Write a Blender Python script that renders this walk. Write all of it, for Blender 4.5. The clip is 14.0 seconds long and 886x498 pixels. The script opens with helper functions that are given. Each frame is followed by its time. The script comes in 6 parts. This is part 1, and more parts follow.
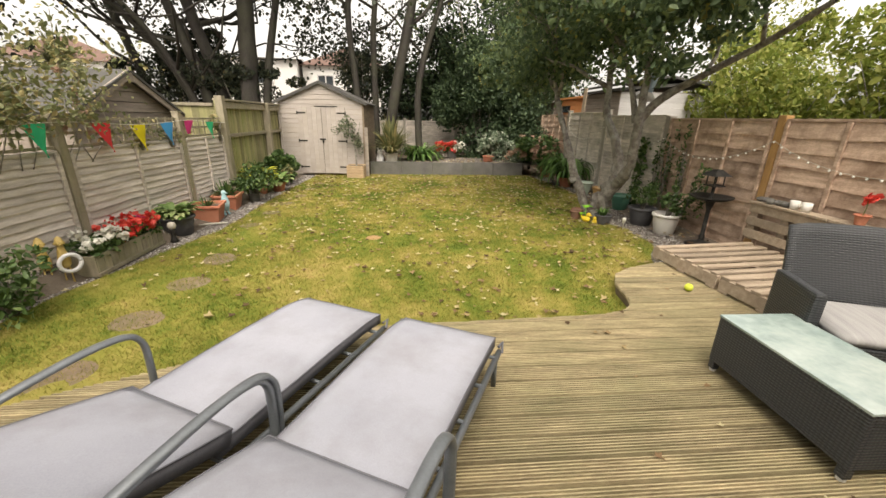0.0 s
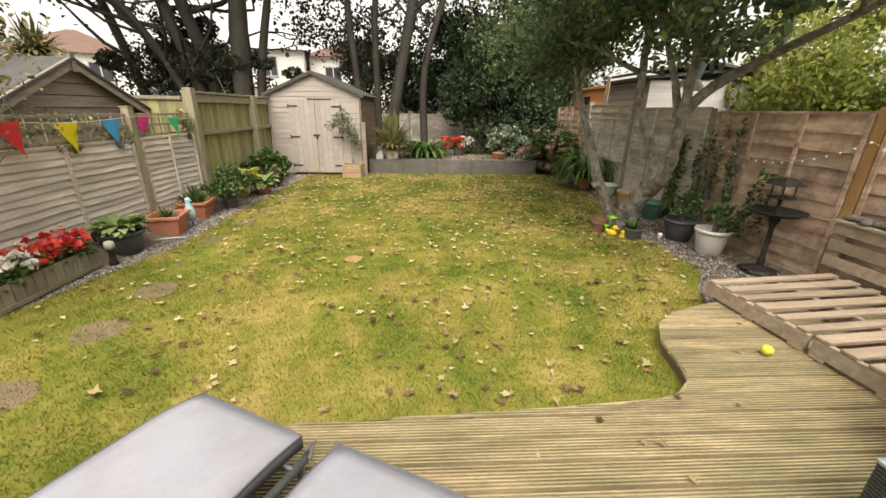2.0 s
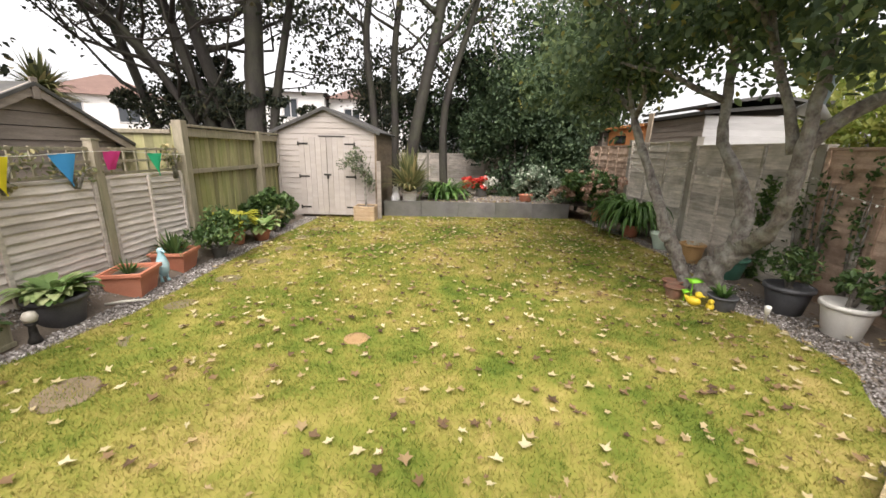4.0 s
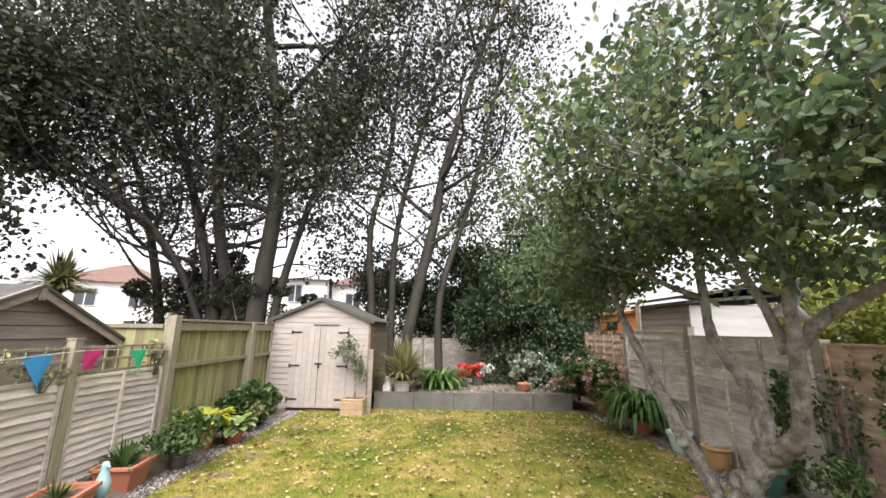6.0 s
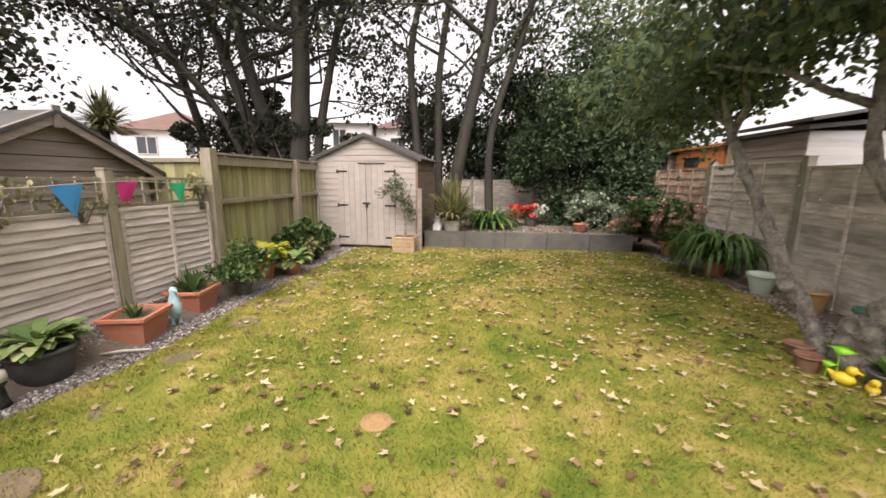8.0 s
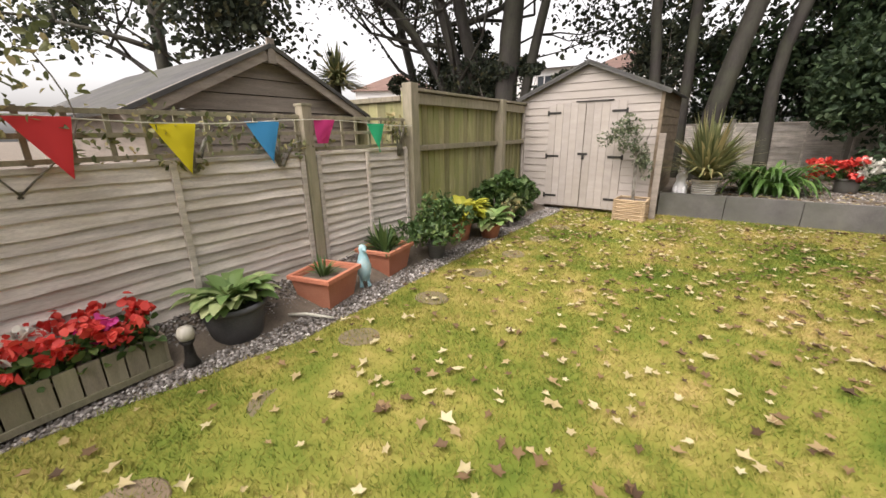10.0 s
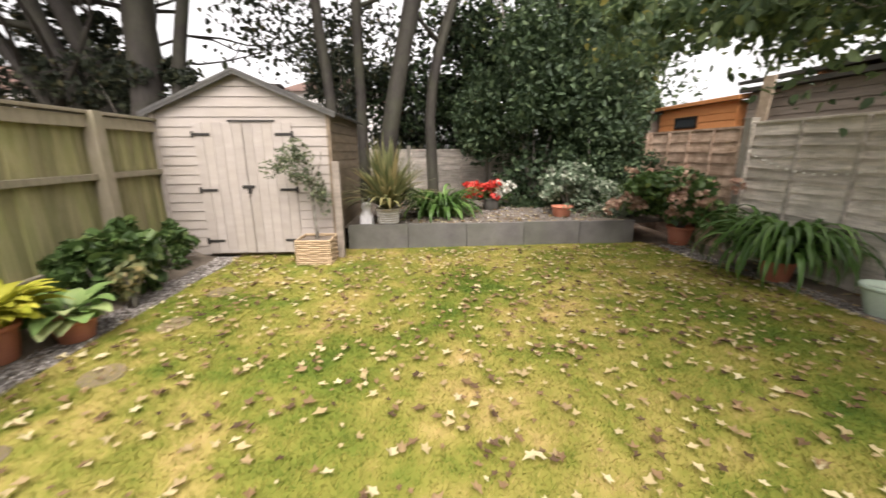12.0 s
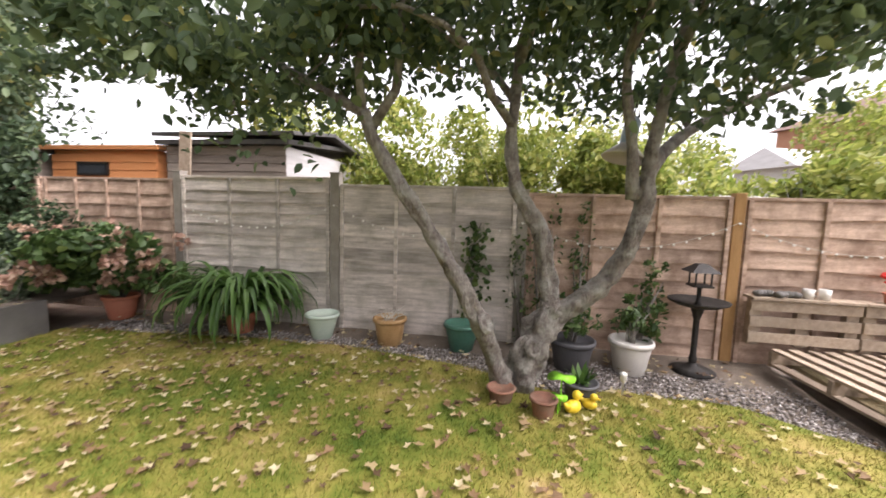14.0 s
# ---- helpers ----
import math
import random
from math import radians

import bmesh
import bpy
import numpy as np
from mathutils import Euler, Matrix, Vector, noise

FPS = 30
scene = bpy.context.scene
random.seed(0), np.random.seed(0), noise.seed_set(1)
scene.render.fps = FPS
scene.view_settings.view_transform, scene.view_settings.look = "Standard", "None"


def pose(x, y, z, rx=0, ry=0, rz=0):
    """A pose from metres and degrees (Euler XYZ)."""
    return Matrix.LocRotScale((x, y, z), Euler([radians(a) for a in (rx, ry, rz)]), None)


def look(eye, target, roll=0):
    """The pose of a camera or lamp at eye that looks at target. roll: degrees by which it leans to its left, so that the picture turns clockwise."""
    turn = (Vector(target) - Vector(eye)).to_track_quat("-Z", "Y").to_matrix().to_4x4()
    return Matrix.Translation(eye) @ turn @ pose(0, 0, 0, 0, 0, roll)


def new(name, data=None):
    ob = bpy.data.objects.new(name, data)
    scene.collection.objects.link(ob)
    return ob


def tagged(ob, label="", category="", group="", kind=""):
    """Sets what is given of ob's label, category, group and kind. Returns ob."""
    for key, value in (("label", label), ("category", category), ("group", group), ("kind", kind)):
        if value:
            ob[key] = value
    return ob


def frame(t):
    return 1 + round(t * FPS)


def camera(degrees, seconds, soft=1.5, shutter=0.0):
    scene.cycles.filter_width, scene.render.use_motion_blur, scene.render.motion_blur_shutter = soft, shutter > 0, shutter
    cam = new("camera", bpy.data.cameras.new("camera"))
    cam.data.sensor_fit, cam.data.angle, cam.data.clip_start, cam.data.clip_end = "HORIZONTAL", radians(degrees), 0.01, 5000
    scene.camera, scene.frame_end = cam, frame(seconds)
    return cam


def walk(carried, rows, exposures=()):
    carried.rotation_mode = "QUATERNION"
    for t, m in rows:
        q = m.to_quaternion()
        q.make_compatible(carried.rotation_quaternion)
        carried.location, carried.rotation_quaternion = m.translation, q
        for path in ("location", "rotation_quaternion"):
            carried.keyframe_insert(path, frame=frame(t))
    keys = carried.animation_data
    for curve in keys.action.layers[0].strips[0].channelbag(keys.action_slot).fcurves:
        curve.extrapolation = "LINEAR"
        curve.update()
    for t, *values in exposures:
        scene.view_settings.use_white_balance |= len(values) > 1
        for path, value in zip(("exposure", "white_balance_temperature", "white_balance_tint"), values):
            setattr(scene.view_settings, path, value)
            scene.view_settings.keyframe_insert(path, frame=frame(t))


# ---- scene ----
cam = camera(98.4, 14.0, shutter=0.22)
PATH = [
    (0, (-0.691, 0.142, 1.462), (-0.527, 2.026, 0.814), 1.2),
    (0.5, (-0.623, 0.274, 1.435), (-0.438, 2.154, 0.779), 0.5),
    (1, (-0.517, 0.474, 1.44), (-0.336, 2.354, 0.781), 0.6),
    (1.5, (-0.454, 0.758, 1.404), (-0.308, 2.638, 0.739), 0.9),
    (2, (-0.429, 1.055, 1.489), (-0.331, 2.932, 0.805), 0.9),
    (2.2, (-0.409, 1.146, 1.5), (-0.328, 3.02, 0.806), 1.0),
    (4.3, (-0.56, 2.216, 1.418), (-0.534, 4.179, 1.035), 1.1),
    (4.5, (-0.553, 2.237, 1.442), (-0.528, 4.216, 1.154), 1.1),
    (5, (-0.518, 2.238, 1.508), (-0.499, 4.237, 1.473), 1.0),
    (5.5, (-0.489, 2.212, 1.55), (-0.47, 4.201, 1.761), 0.9),
    (6, (-0.474, 2.191, 1.594), (-0.451, 4.147, 2.011), 0.8),
    (6.5, (-0.453, 2.196, 1.626), (-0.429, 4.122, 2.166), 0.7),
    (7, (-0.416, 2.324, 1.612), (-0.394, 4.297, 1.938), 0.5),
    (7.5, (-0.442, 2.564, 1.508), (-0.475, 4.562, 1.426), 0.4),
    (8, (-0.582, 2.866, 1.414), (-0.783, 4.822, 1.046), 0.4),
    (8.5, (-0.695, 3.167, 1.261), (-1.328, 5.003, 0.784), 0.2),
    (8.7, (-0.73, 3.289, 1.221), (-1.602, 5.012, 0.701), 0.7),
    (10.8, (-1.428, 4.386, 1.307), (-2.515, 5.96, 0.724), -1.0),
    (11, (-1.412, 4.523, 1.329), (-2.312, 6.217, 0.762), -0.3),
    (11.5, (-1.056, 5.001, 1.345), (-1.523, 6.873, 0.819), -0.4),
    (12, (-0.903, 5.337, 1.325), (-0.737, 7.266, 0.826), -0.2),
    (12.2, (-0.863, 5.447, 1.328), (-0.409, 7.331, 0.834), -0.3),
    (12.5, (-0.825, 5.607, 1.324), (0.037, 7.341, 0.821), -0.6),
    (13, (-0.781, 5.795, 1.267), (0.666, 7.087, 0.782), 0.4),
    (13.5, (-0.655, 5.903, 1.267), (1.138, 6.688, 0.858), 0.9),
    (14, (-0.608, 6.064, 1.329), (1.35, 6.416, 1.129), 1.7),
]
walk(cam, [(t, look(eye, target, roll)) for t, eye, target, roll in PATH],
     [(0, 1.32, 7400, 11), (2.2, 1.32, 7400, 11), (4.3, 1.56, 6600, 14), (6.5, 1.74, 6500, 14), (8.0, 1.38, 6900, 19), (8.5, 1.38, 6900, 20), (11, 1.32, 6700, 12), (12.0, 1.58, 6850, 15), (13.2, 1.86, 6700, 20), (14, 2.04, 6500, 21)])

# ---- light ----
world = bpy.data.worlds.new("overcast_sky")
scene.world = world
world.use_nodes = True
wn = world.node_tree
sky = wn.nodes.new("ShaderNodeTexSky")
sky.sky_type = "NISHITA"
sky.sun_disc = False
sky.sun_elevation, sky.sun_rotation = radians(57), radians(186)
sky.air_density, sky.dust_density = 1.0, 4.0
hsv = wn.nodes.new("ShaderNodeHueSaturation")
hsv.inputs["Saturation"].default_value = 0.10
wn.links.new(sky.outputs[0], hsv.inputs["Color"])
wn.links.new(hsv.outputs[0], wn.nodes["Background"].inputs[0])
wn.nodes["Background"].inputs[1].default_value = 0.135
sun_data = bpy.data.lights.new("sun", "SUN")
sun_data.energy, sun_data.angle, sun_data.color = 1.2, radians(58), (1.0, 0.96, 0.9)
sun = new("sun", sun_data)
sun.matrix_world = look((-0.6, -6, 9.5), (0, 0, 0))


# ---- materials ----
def node(nt, kind, **values):
    n = nt.nodes.new(kind)
    for key, value in values.items():
        n.inputs[key].default_value = value
    return n


def ramp(nt, fac, stops):
    r = nt.nodes.new("ShaderNodeValToRGB")
    while len(r.color_ramp.elements) < len(stops):
        r.color_ramp.elements.new(0.5)
    for e, (p, c) in zip(r.color_ramp.elements, stops):
        e.position, e.color = p, (*c, 1)
    nt.links.new(fac, r.inputs[0])
    return r.outputs[0]


def pmat(name, dark, light, scale=6.0, stretch=(1, 1, 1), rough=0.75, bump=0.25, fine=60.0, stain=None, stain_scale=1.5, stain_amount=0.5,
         metallic=0.0, vary=0.25, specular=0.4):
    """Two-scale surface: fine grain over broad variation, with an optional stain colour; each object differs a little."""
    m = bpy.data.materials.new(name)
    m.use_nodes = True
    nt = m.node_tree
    b = nt.nodes["Principled BSDF"]
    tc = nt.nodes.new("ShaderNodeTexCoord")
    oi = nt.nodes.new("ShaderNodeObjectInfo")
    off = nt.nodes.new("ShaderNodeVectorMath")
    off.operation = "MULTIPLY_ADD"
    nt.links.new(oi.outputs["Random"], off.inputs[0])
    off.inputs[1].default_value = (17, 29, 41)
    nt.links.new(tc.outputs["Object"], off.inputs[2])
    mp = nt.nodes.new("ShaderNodeMapping")
    mp.inputs["Scale"].default_value = stretch
    nt.links.new(off.outputs[0], mp.inputs[0])
    n1 = node(nt, "ShaderNodeTexNoise", Scale=scale, Detail=6.0, Roughness=0.6)
    n2 = node(nt, "ShaderNodeTexNoise", Scale=fine, Detail=4.0, Roughness=0.7)
    for n in (n1, n2):
        nt.links.new(mp.outputs[0], n.inputs["Vector"])
    mixf = nt.nodes.new("ShaderNodeMath")
    mixf.operation = "MULTIPLY_ADD"
    nt.links.new(n2.outputs[0], mixf.inputs[0])
    mixf.inputs[1].default_value = 0.45
    half = nt.nodes.new("ShaderNodeMath")
    half.operation = "MULTIPLY"
    half.inputs[1].default_value = 0.6
    nt.links.new(n1.outputs[0], half.inputs[0])
    nt.links.new(half.outputs[0], mixf.inputs[2])
    col = ramp(nt, mixf.outputs[0], [(0.3, dark), (0.72, light)])
    if stain:
        n3 = node(nt, "ShaderNodeTexNoise", Scale=stain_scale, Detail=5.0, Roughness=0.65)
        nt.links.new(off.outputs[0], n3.inputs["Vector"])
        f = ramp(nt, n3.outputs[0], [(0.42, (0, 0, 0)), (0.68, (stain_amount,) * 3)])
        mx = nt.nodes.new("ShaderNodeMixRGB")
        nt.links.new(f, mx.inputs[0])
        nt.links.new(col, mx.inputs[1])
        mx.inputs[2].default_value = (*stain, 1)
        col = mx.outputs[0]
    if vary:
        mr = nt.nodes.new("ShaderNodeMapRange")
        mr.inputs["To Min"].default_value, mr.inputs["To Max"].default_value = 1 - vary, 1 + vary
        nt.links.new(oi.outputs["Random"], mr.inputs[0])
        hs = nt.nodes.new("ShaderNodeHueSaturation")
        nt.links.new(mr.outputs[0], hs.inputs["Value"])
        nt.links.new(col, hs.inputs["Color"])
        col = hs.outputs[0]
    nt.links.new(col, b.inputs["Base Color"])
    b.inputs["Roughness"].default_value = rough
    b.inputs["Metallic"].default_value = metallic
    b.inputs["Specular IOR Level"].default_value = specular
    if bump:
        bp = node(nt, "ShaderNodeBump", Strength=bump, Distance=0.01 if bump < 1 else 0.05)
        nt.links.new(mixf.outputs[0], bp.inputs["Height"])
        nt.links.new(bp.outputs[0], b.inputs["Normal"])
    return m


def leafmat(name, stops, translucent=0.35, rough=0.5):
    """Leaves whose colour differs from leaf to leaf and which let light through."""
    m = bpy.data.materials.new(name)
    m.use_nodes = True
    nt = m.node_tree
    b = nt.nodes["Principled BSDF"]
    g = nt.nodes.new("ShaderNodeNewGeometry")
    oi = nt.nodes.new("ShaderNodeObjectInfo")
    mixed = nt.nodes.new("ShaderNodeMath")
    mixed.operation = "ADD"
    nt.links.new(g.outputs["Random Per Island"], mixed.inputs[0])
    nt.links.new(oi.outputs["Random"], mixed.inputs[1])
    turn = nt.nodes.new("ShaderNodeMath")
    turn.operation = "FRACT"
    nt.links.new(mixed.outputs[0], turn.inputs[0])
    col = ramp(nt, turn.outputs[0], stops)
    nt.links.new(col, b.inputs["Base Color"])
    b.inputs["Roughness"].default_value = rough
    b.inputs["Specular IOR Level"].default_value = 0.35
    tr = nt.nodes.new("ShaderNodeBsdfTranslucent")
    nt.links.new(col, tr.inputs["Color"])
    mx = nt.nodes.new("ShaderNodeMixShader")
    mx.inputs[0].default_value = translucent
    nt.links.new(b.outputs[0], mx.inputs[1])
    nt.links.new(tr.outputs[0], mx.inputs[2])
    nt.links.new(mx.outputs[0], nt.nodes["Material Output"].inputs[0])
    return m


def lawnmat():
    m = bpy.data.materials.new("grass")
    m.use_nodes = True
    nt = m.node_tree
    b = nt.nodes["Principled BSDF"]
    tc = nt.nodes.new("ShaderNodeTexCoord")
    big = node(nt, "ShaderNodeTexNoise", Scale=0.95, Detail=5.0, Roughness=0.62)
    mid = node(nt, "ShaderNodeTexNoise", Scale=4.0, Detail=4.0, Roughness=0.6)
    for n in (big, mid):
        nt.links.new(tc.outputs["Object"], n.inputs["Vector"])
    add = nt.nodes.new("ShaderNodeMath")
    add.operation = "MULTIPLY_ADD"
    nt.links.new(mid.outputs[0], add.inputs[0])
    add.inputs[1].default_value = 0.4
    s = nt.nodes.new("ShaderNodeMath")
    s.operation = "MULTIPLY"
    s.inputs[1].default_value = 0.76
    nt.links.new(big.outputs[0], s.inputs[0])
    nt.links.new(s.outputs[0], add.inputs[2])
    g = nt.nodes.new("ShaderNodeNewGeometry")
    a2 = nt.nodes.new("ShaderNodeMath")
    a2.operation = "MULTIPLY_ADD"
    nt.links.new(g.outputs["Random Per Island"], a2.inputs[0])
    a2.inputs[1].default_value = 0.22
    nt.links.new(add.outputs[0], a2.inputs[2])
    col = ramp(nt, a2.outputs[0], [(0.50, (0.055, 0.10, 0.012)), (0.60, (0.122, 0.156, 0.022)), (0.69, (0.20, 0.20, 0.038)), (0.77, (0.29, 0.25, 0.066)), (0.89, (0.43, 0.31, 0.13))])
    nt.links.new(col, b.inputs["Base Color"])
    b.inputs["Roughness"].default_value = 0.8
    b.inputs["Specular IOR Level"].default_value = 0.2
    return m


M = {}
M["grass"] = lawnmat()
M["soil"] = pmat("soil", (0.07, 0.055, 0.042), (0.22, 0.18, 0.14), 5, fine=90, rough=0.95, bump=0.7, vary=0)
M["gravel"] = pmat("gravel", (0.13, 0.115, 0.11), (0.42, 0.39, 0.37), 9, fine=50, rough=0.9, vary=0.4)
M["panel_grey"] = pmat("weathered_panel", (0.22, 0.195, 0.165), (0.88, 0.80, 0.72), 4, (1, 0.7, 7), fine=90, stain=(0.21, 0.205, 0.14), stain_amount=0.5, stain_scale=3.2, bump=0.5, vary=0.26)
M["panel_left"] = pmat("silvered_panel", (0.27, 0.235, 0.21), (0.86, 0.78, 0.715), 4, (1, 0.7, 8), stain=(0.30, 0.265, 0.18), stain_amount=0.4, bump=0.35, vary=0.16)
M["panel_brown"] = pmat("brown_panel", (0.22, 0.135, 0.09), (0.82, 0.62, 0.48), 3, (1, 0.7, 6), stain=(0.15, 0.085, 0.05), stain_amount=0.7, stain_scale=4.5, bump=0.3, vary=0.15)
M["post_green"] = pmat("mossy_post", (0.15, 0.13, 0.095), (0.40, 0.345, 0.26), 4, (6, 6, 1), stain=(0.18, 0.19, 0.09), bump=0.35, vary=0.15)
M["post_amber"] = pmat("amber_post", (0.30, 0.16, 0.055), (0.52, 0.31, 0.13), 4, (6, 6, 1), bump=0.2, vary=0.1)
M["post_concrete"] = pmat("concrete_post", (0.20, 0.18, 0.15), (0.38, 0.35, 0.30), 8, fine=120, bump=0.3, vary=0.1)
M["board_green"] = pmat("mossy_board", (0.17, 0.155, 0.07), (0.40, 0.36, 0.20), 3, (5, 5, 0.8), stain=(0.20, 0.23, 0.07), stain_amount=0.6, bump=0.4, vary=0.3)
M["deck"] = pmat("weathered_deck", (0.075, 0.057, 0.03), (0.62, 0.51, 0.31), 4, (0.7, 6, 6), fine=40, stain=(0.24, 0.23, 0.12), stain_amount=0.5, bump=0.3, vary=0.2, rough=0.7)
M["pallet"] = pmat("pallet_wood", (0.22, 0.16, 0.11), (0.50, 0.41, 0.31), 4, (0.7, 6, 6), stain=(0.2, 0.16, 0.12), bump=0.3, vary=0.2)
M["shed_paint"] = pmat("beige_shed_paint", (0.31, 0.275, 0.25), (0.43, 0.385, 0.35), 2.5, (1, 1, 4), stain=(0.33, 0.29, 0.24), stain_amount=0.4, bump=0.12, vary=0.06)
M["shed_bare"] = pmat("bare_shed_side", (0.10, 0.075, 0.05), (0.26, 0.20, 0.14), 3, (1, 1, 5), bump=0.3, vary=0.15)
M["felt"] = pmat("roof_felt", (0.035, 0.035, 0.037), (0.12, 0.115, 0.11), 4, fine=200, bump=0.4, stain=(0.12, 0.12, 0.08), stain_amount=0.3, vary=0.1, rough=0.9)
M["old_clad"] = pmat("old_cladding", (0.14, 0.115, 0.095), (0.38, 0.325, 0.275), 3, (1, 0.6, 6), bump=0.35, vary=0.2)
M["iron"] = pmat("black_iron", (0.015, 0.015, 0.015), (0.06, 0.055, 0.05), 20, rough=0.6, bump=0.2, metallic=0.5, vary=0.1)
M["slab"] = pmat("concrete_slab", (0.075, 0.07, 0.068), (0.18, 0.17, 0.16), 4, fine=120, bump=0.3, stain=(0.10, 0.11, 0.07), stain_amount=0.4, vary=0.15)
M["step_stone"] = pmat("stepping_stone", (0.12, 0.085, 0.055), (0.27, 0.20, 0.135), 5, fine=100, bump=0.3, stain=(0.15, 0.15, 0.07), vary=0.15)
M["bark"] = pmat("apple_bark", (0.028, 0.022, 0.019), (0.32, 0.275, 0.235), 16, (1, 1, 0.6), fine=55, bump=1.0, stain=(0.42, 0.42, 0.36), stain_amount=0.75, stain_scale=11, vary=0)
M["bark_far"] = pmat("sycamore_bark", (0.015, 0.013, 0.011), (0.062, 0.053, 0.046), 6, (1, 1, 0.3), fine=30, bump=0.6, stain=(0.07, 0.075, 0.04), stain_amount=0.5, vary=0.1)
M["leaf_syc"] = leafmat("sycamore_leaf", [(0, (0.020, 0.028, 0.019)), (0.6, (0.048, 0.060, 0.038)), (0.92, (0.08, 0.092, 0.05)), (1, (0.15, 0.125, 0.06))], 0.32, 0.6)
M["leaf_apple"] = leafmat("apple_leaf", [(0, (0.05, 0.085, 0.042)), (0.6, (0.12, 0.175, 0.085)), (0.95, (0.20, 0.26, 0.11)), (1, (0.36, 0.32, 0.09))], 0.45)
M["leaf_holly"] = leafmat("laurel_leaf", [(0, (0.024, 0.044, 0.022)), (0.7, (0.055, 0.09, 0.04)), (1, (0.11, 0.155, 0.07))], 0.28, 0.6)
# Pale yellow-greens carry the backlight on the bushes over the fence.
M["leaf_bright"] = leafmat("sunlit_leaf", [(0, (0.12, 0.17, 0.03)), (0.6, (0.25, 0.29, 0.06)), (1, (0.40, 0.40, 0.12))], 0.5)
M["leaf_mid"] = leafmat("shrub_leaf", [(0, (0.035, 0.07, 0.02)), (0.7, (0.08, 0.14, 0.04)), (1, (0.16, 0.22, 0.07))], 0.3)
M["leaf_strap"] = leafmat("strap_leaf", [(0, (0.04, 0.09, 0.02)), (0.7, (0.09, 0.18, 0.04)), (1, (0.17, 0.28, 0.08))], 0.3, 0.4)
M["leaf_cord"] = leafmat("cordyline_leaf", [(0, (0.10, 0.12, 0.05)), (0.6, (0.22, 0.23, 0.10)), (1, (0.42, 0.34, 0.16))], 0.3)
M["leaf_yellow"] = leafmat("yellow_hosta_leaf", [(0, (0.30, 0.32, 0.03)), (1, (0.55, 0.52, 0.08))], 0.35)
M["leaf_hosta"] = leafmat("hosta_leaf", [(0, (0.13, 0.22, 0.07)), (0.6, (0.24, 0.35, 0.12)), (1, (0.50, 0.54, 0.28))], 0.3, 0.4)
M["leaf_pale"] = leafmat("variegated_leaf", [(0, (0.08, 0.12, 0.07)), (0.6, (0.20, 0.26, 0.17)), (1, (0.45, 0.48, 0.38))], 0.3)
M["leaf_dusky"] = leafmat("dusky_leaf", [(0, (0.06, 0.08, 0.045)), (0.6, (0.13, 0.16, 0.09)), (1, (0.24, 0.26, 0.15))], 0.3)
# Darkest browns also put the shade inside curled leaves into the colour.
M["leaf_fallen"] = leafmat("fallen_leaf", [(0, (0.06, 0.034, 0.018)), (0.4, (0.24, 0.15, 0.075)), (0.7, (0.40, 0.32, 0.165)), (1, (0.52, 0.46, 0.29))], 0.15, 0.7)
M["petal_red"] = leafmat("red_petal", [(0, (0.55, 0.03, 0.025)), (1, (0.85, 0.13, 0.10))], 0.3)
M["petal_magenta"] = leafmat("magenta_petal", [(0, (0.65, 0.03, 0.28)), (1, (0.85, 0.12, 0.45))], 0.3)
M["petal_white"] = leafmat("white_petal", [(0, (0.65, 0.63, 0.55)), (1, (0.85, 0.84, 0.78))], 0.3)
M["petal_pink"] = leafmat("faded_hydrangea_petal", [(0, (0.30, 0.17, 0.12)), (0.6, (0.45, 0.29, 0.22)), (1, (0.55, 0.42, 0.30))], 0.25)
M["render_white"] = pmat("white_render", (0.66, 0.65, 0.63), (0.80, 0.79, 0.77), 0.6, fine=25, bump=0.05, vary=0)
M["roof_red"] = pmat("red_roof_tile", (0.10, 0.06, 0.048), (0.18, 0.11, 0.088), 2, fine=18, bump=0.4, vary=0.1)
M["brick"] = pmat("orange_brick", (0.28, 0.13, 0.075), (0.42, 0.23, 0.14), 3, fine=30, bump=0.2, vary=0)
M["orange_paint"] = pmat("orange_cladding", (0.62, 0.24, 0.08), (0.78, 0.36, 0.15), 2, (1, 1, 5), bump=0.1, vary=0.05)
M["white_clad"] = pmat("white_cladding", (0.40, 0.39, 0.385), (0.58, 0.57, 0.56), 2, (1, 1, 5), bump=0.1, vary=0.06)
M["glass_dark"] = pmat("window_glass", (0.03, 0.035, 0.04), (0.07, 0.08, 0.09), 1, rough=0.08, bump=0, vary=0.1, specular=0.6)


# ---- helpers for shapes ----
def link(name, mesh, parent=None, label=""):
    ob = new(name, mesh)
    if parent:
        ob.parent = parent
    if label:
        ob["label"] = label
    return ob


def part(name, bm, material, parent=None, label="", smooth=False):
    me = bpy.data.meshes.new(name)
    bm.normal_update()
    bm.to_mesh(me)
    bm.free()
    me.materials.append(material)
    if smooth:
        me.polygons.foreach_set("use_smooth", np.ones(len(me.polygons), bool))
    return link(name, me, parent, label)


def piece(name, mesh, parent, m):
    ob = link(name, mesh, parent)
    ob.matrix_basis = m
    return ob


def thing(name, m, label, category, group="", kind=""):
    ob = new(name)
    ob.empty_display_size = 0.1
    ob.matrix_basis = m
    return tagged(ob, label, category, group, kind)


def box(bm, x, y, z, sx, sy, sz, rx=0, ry=0, rz=0, bevel=0.0):
    made = bmesh.ops.create_cube(bm, size=1.0, matrix=pose(x, y, z, rx, ry, rz) @ Matrix.Diagonal((sx, sy, sz, 1)))
    if bevel:
        es = {e for v in made["verts"] for e in v.link_edges}
        bmesh.ops.bevel(bm, geom=list(es), offset=bevel, segments=2, affect="EDGES", profile=0.7)
    return bm


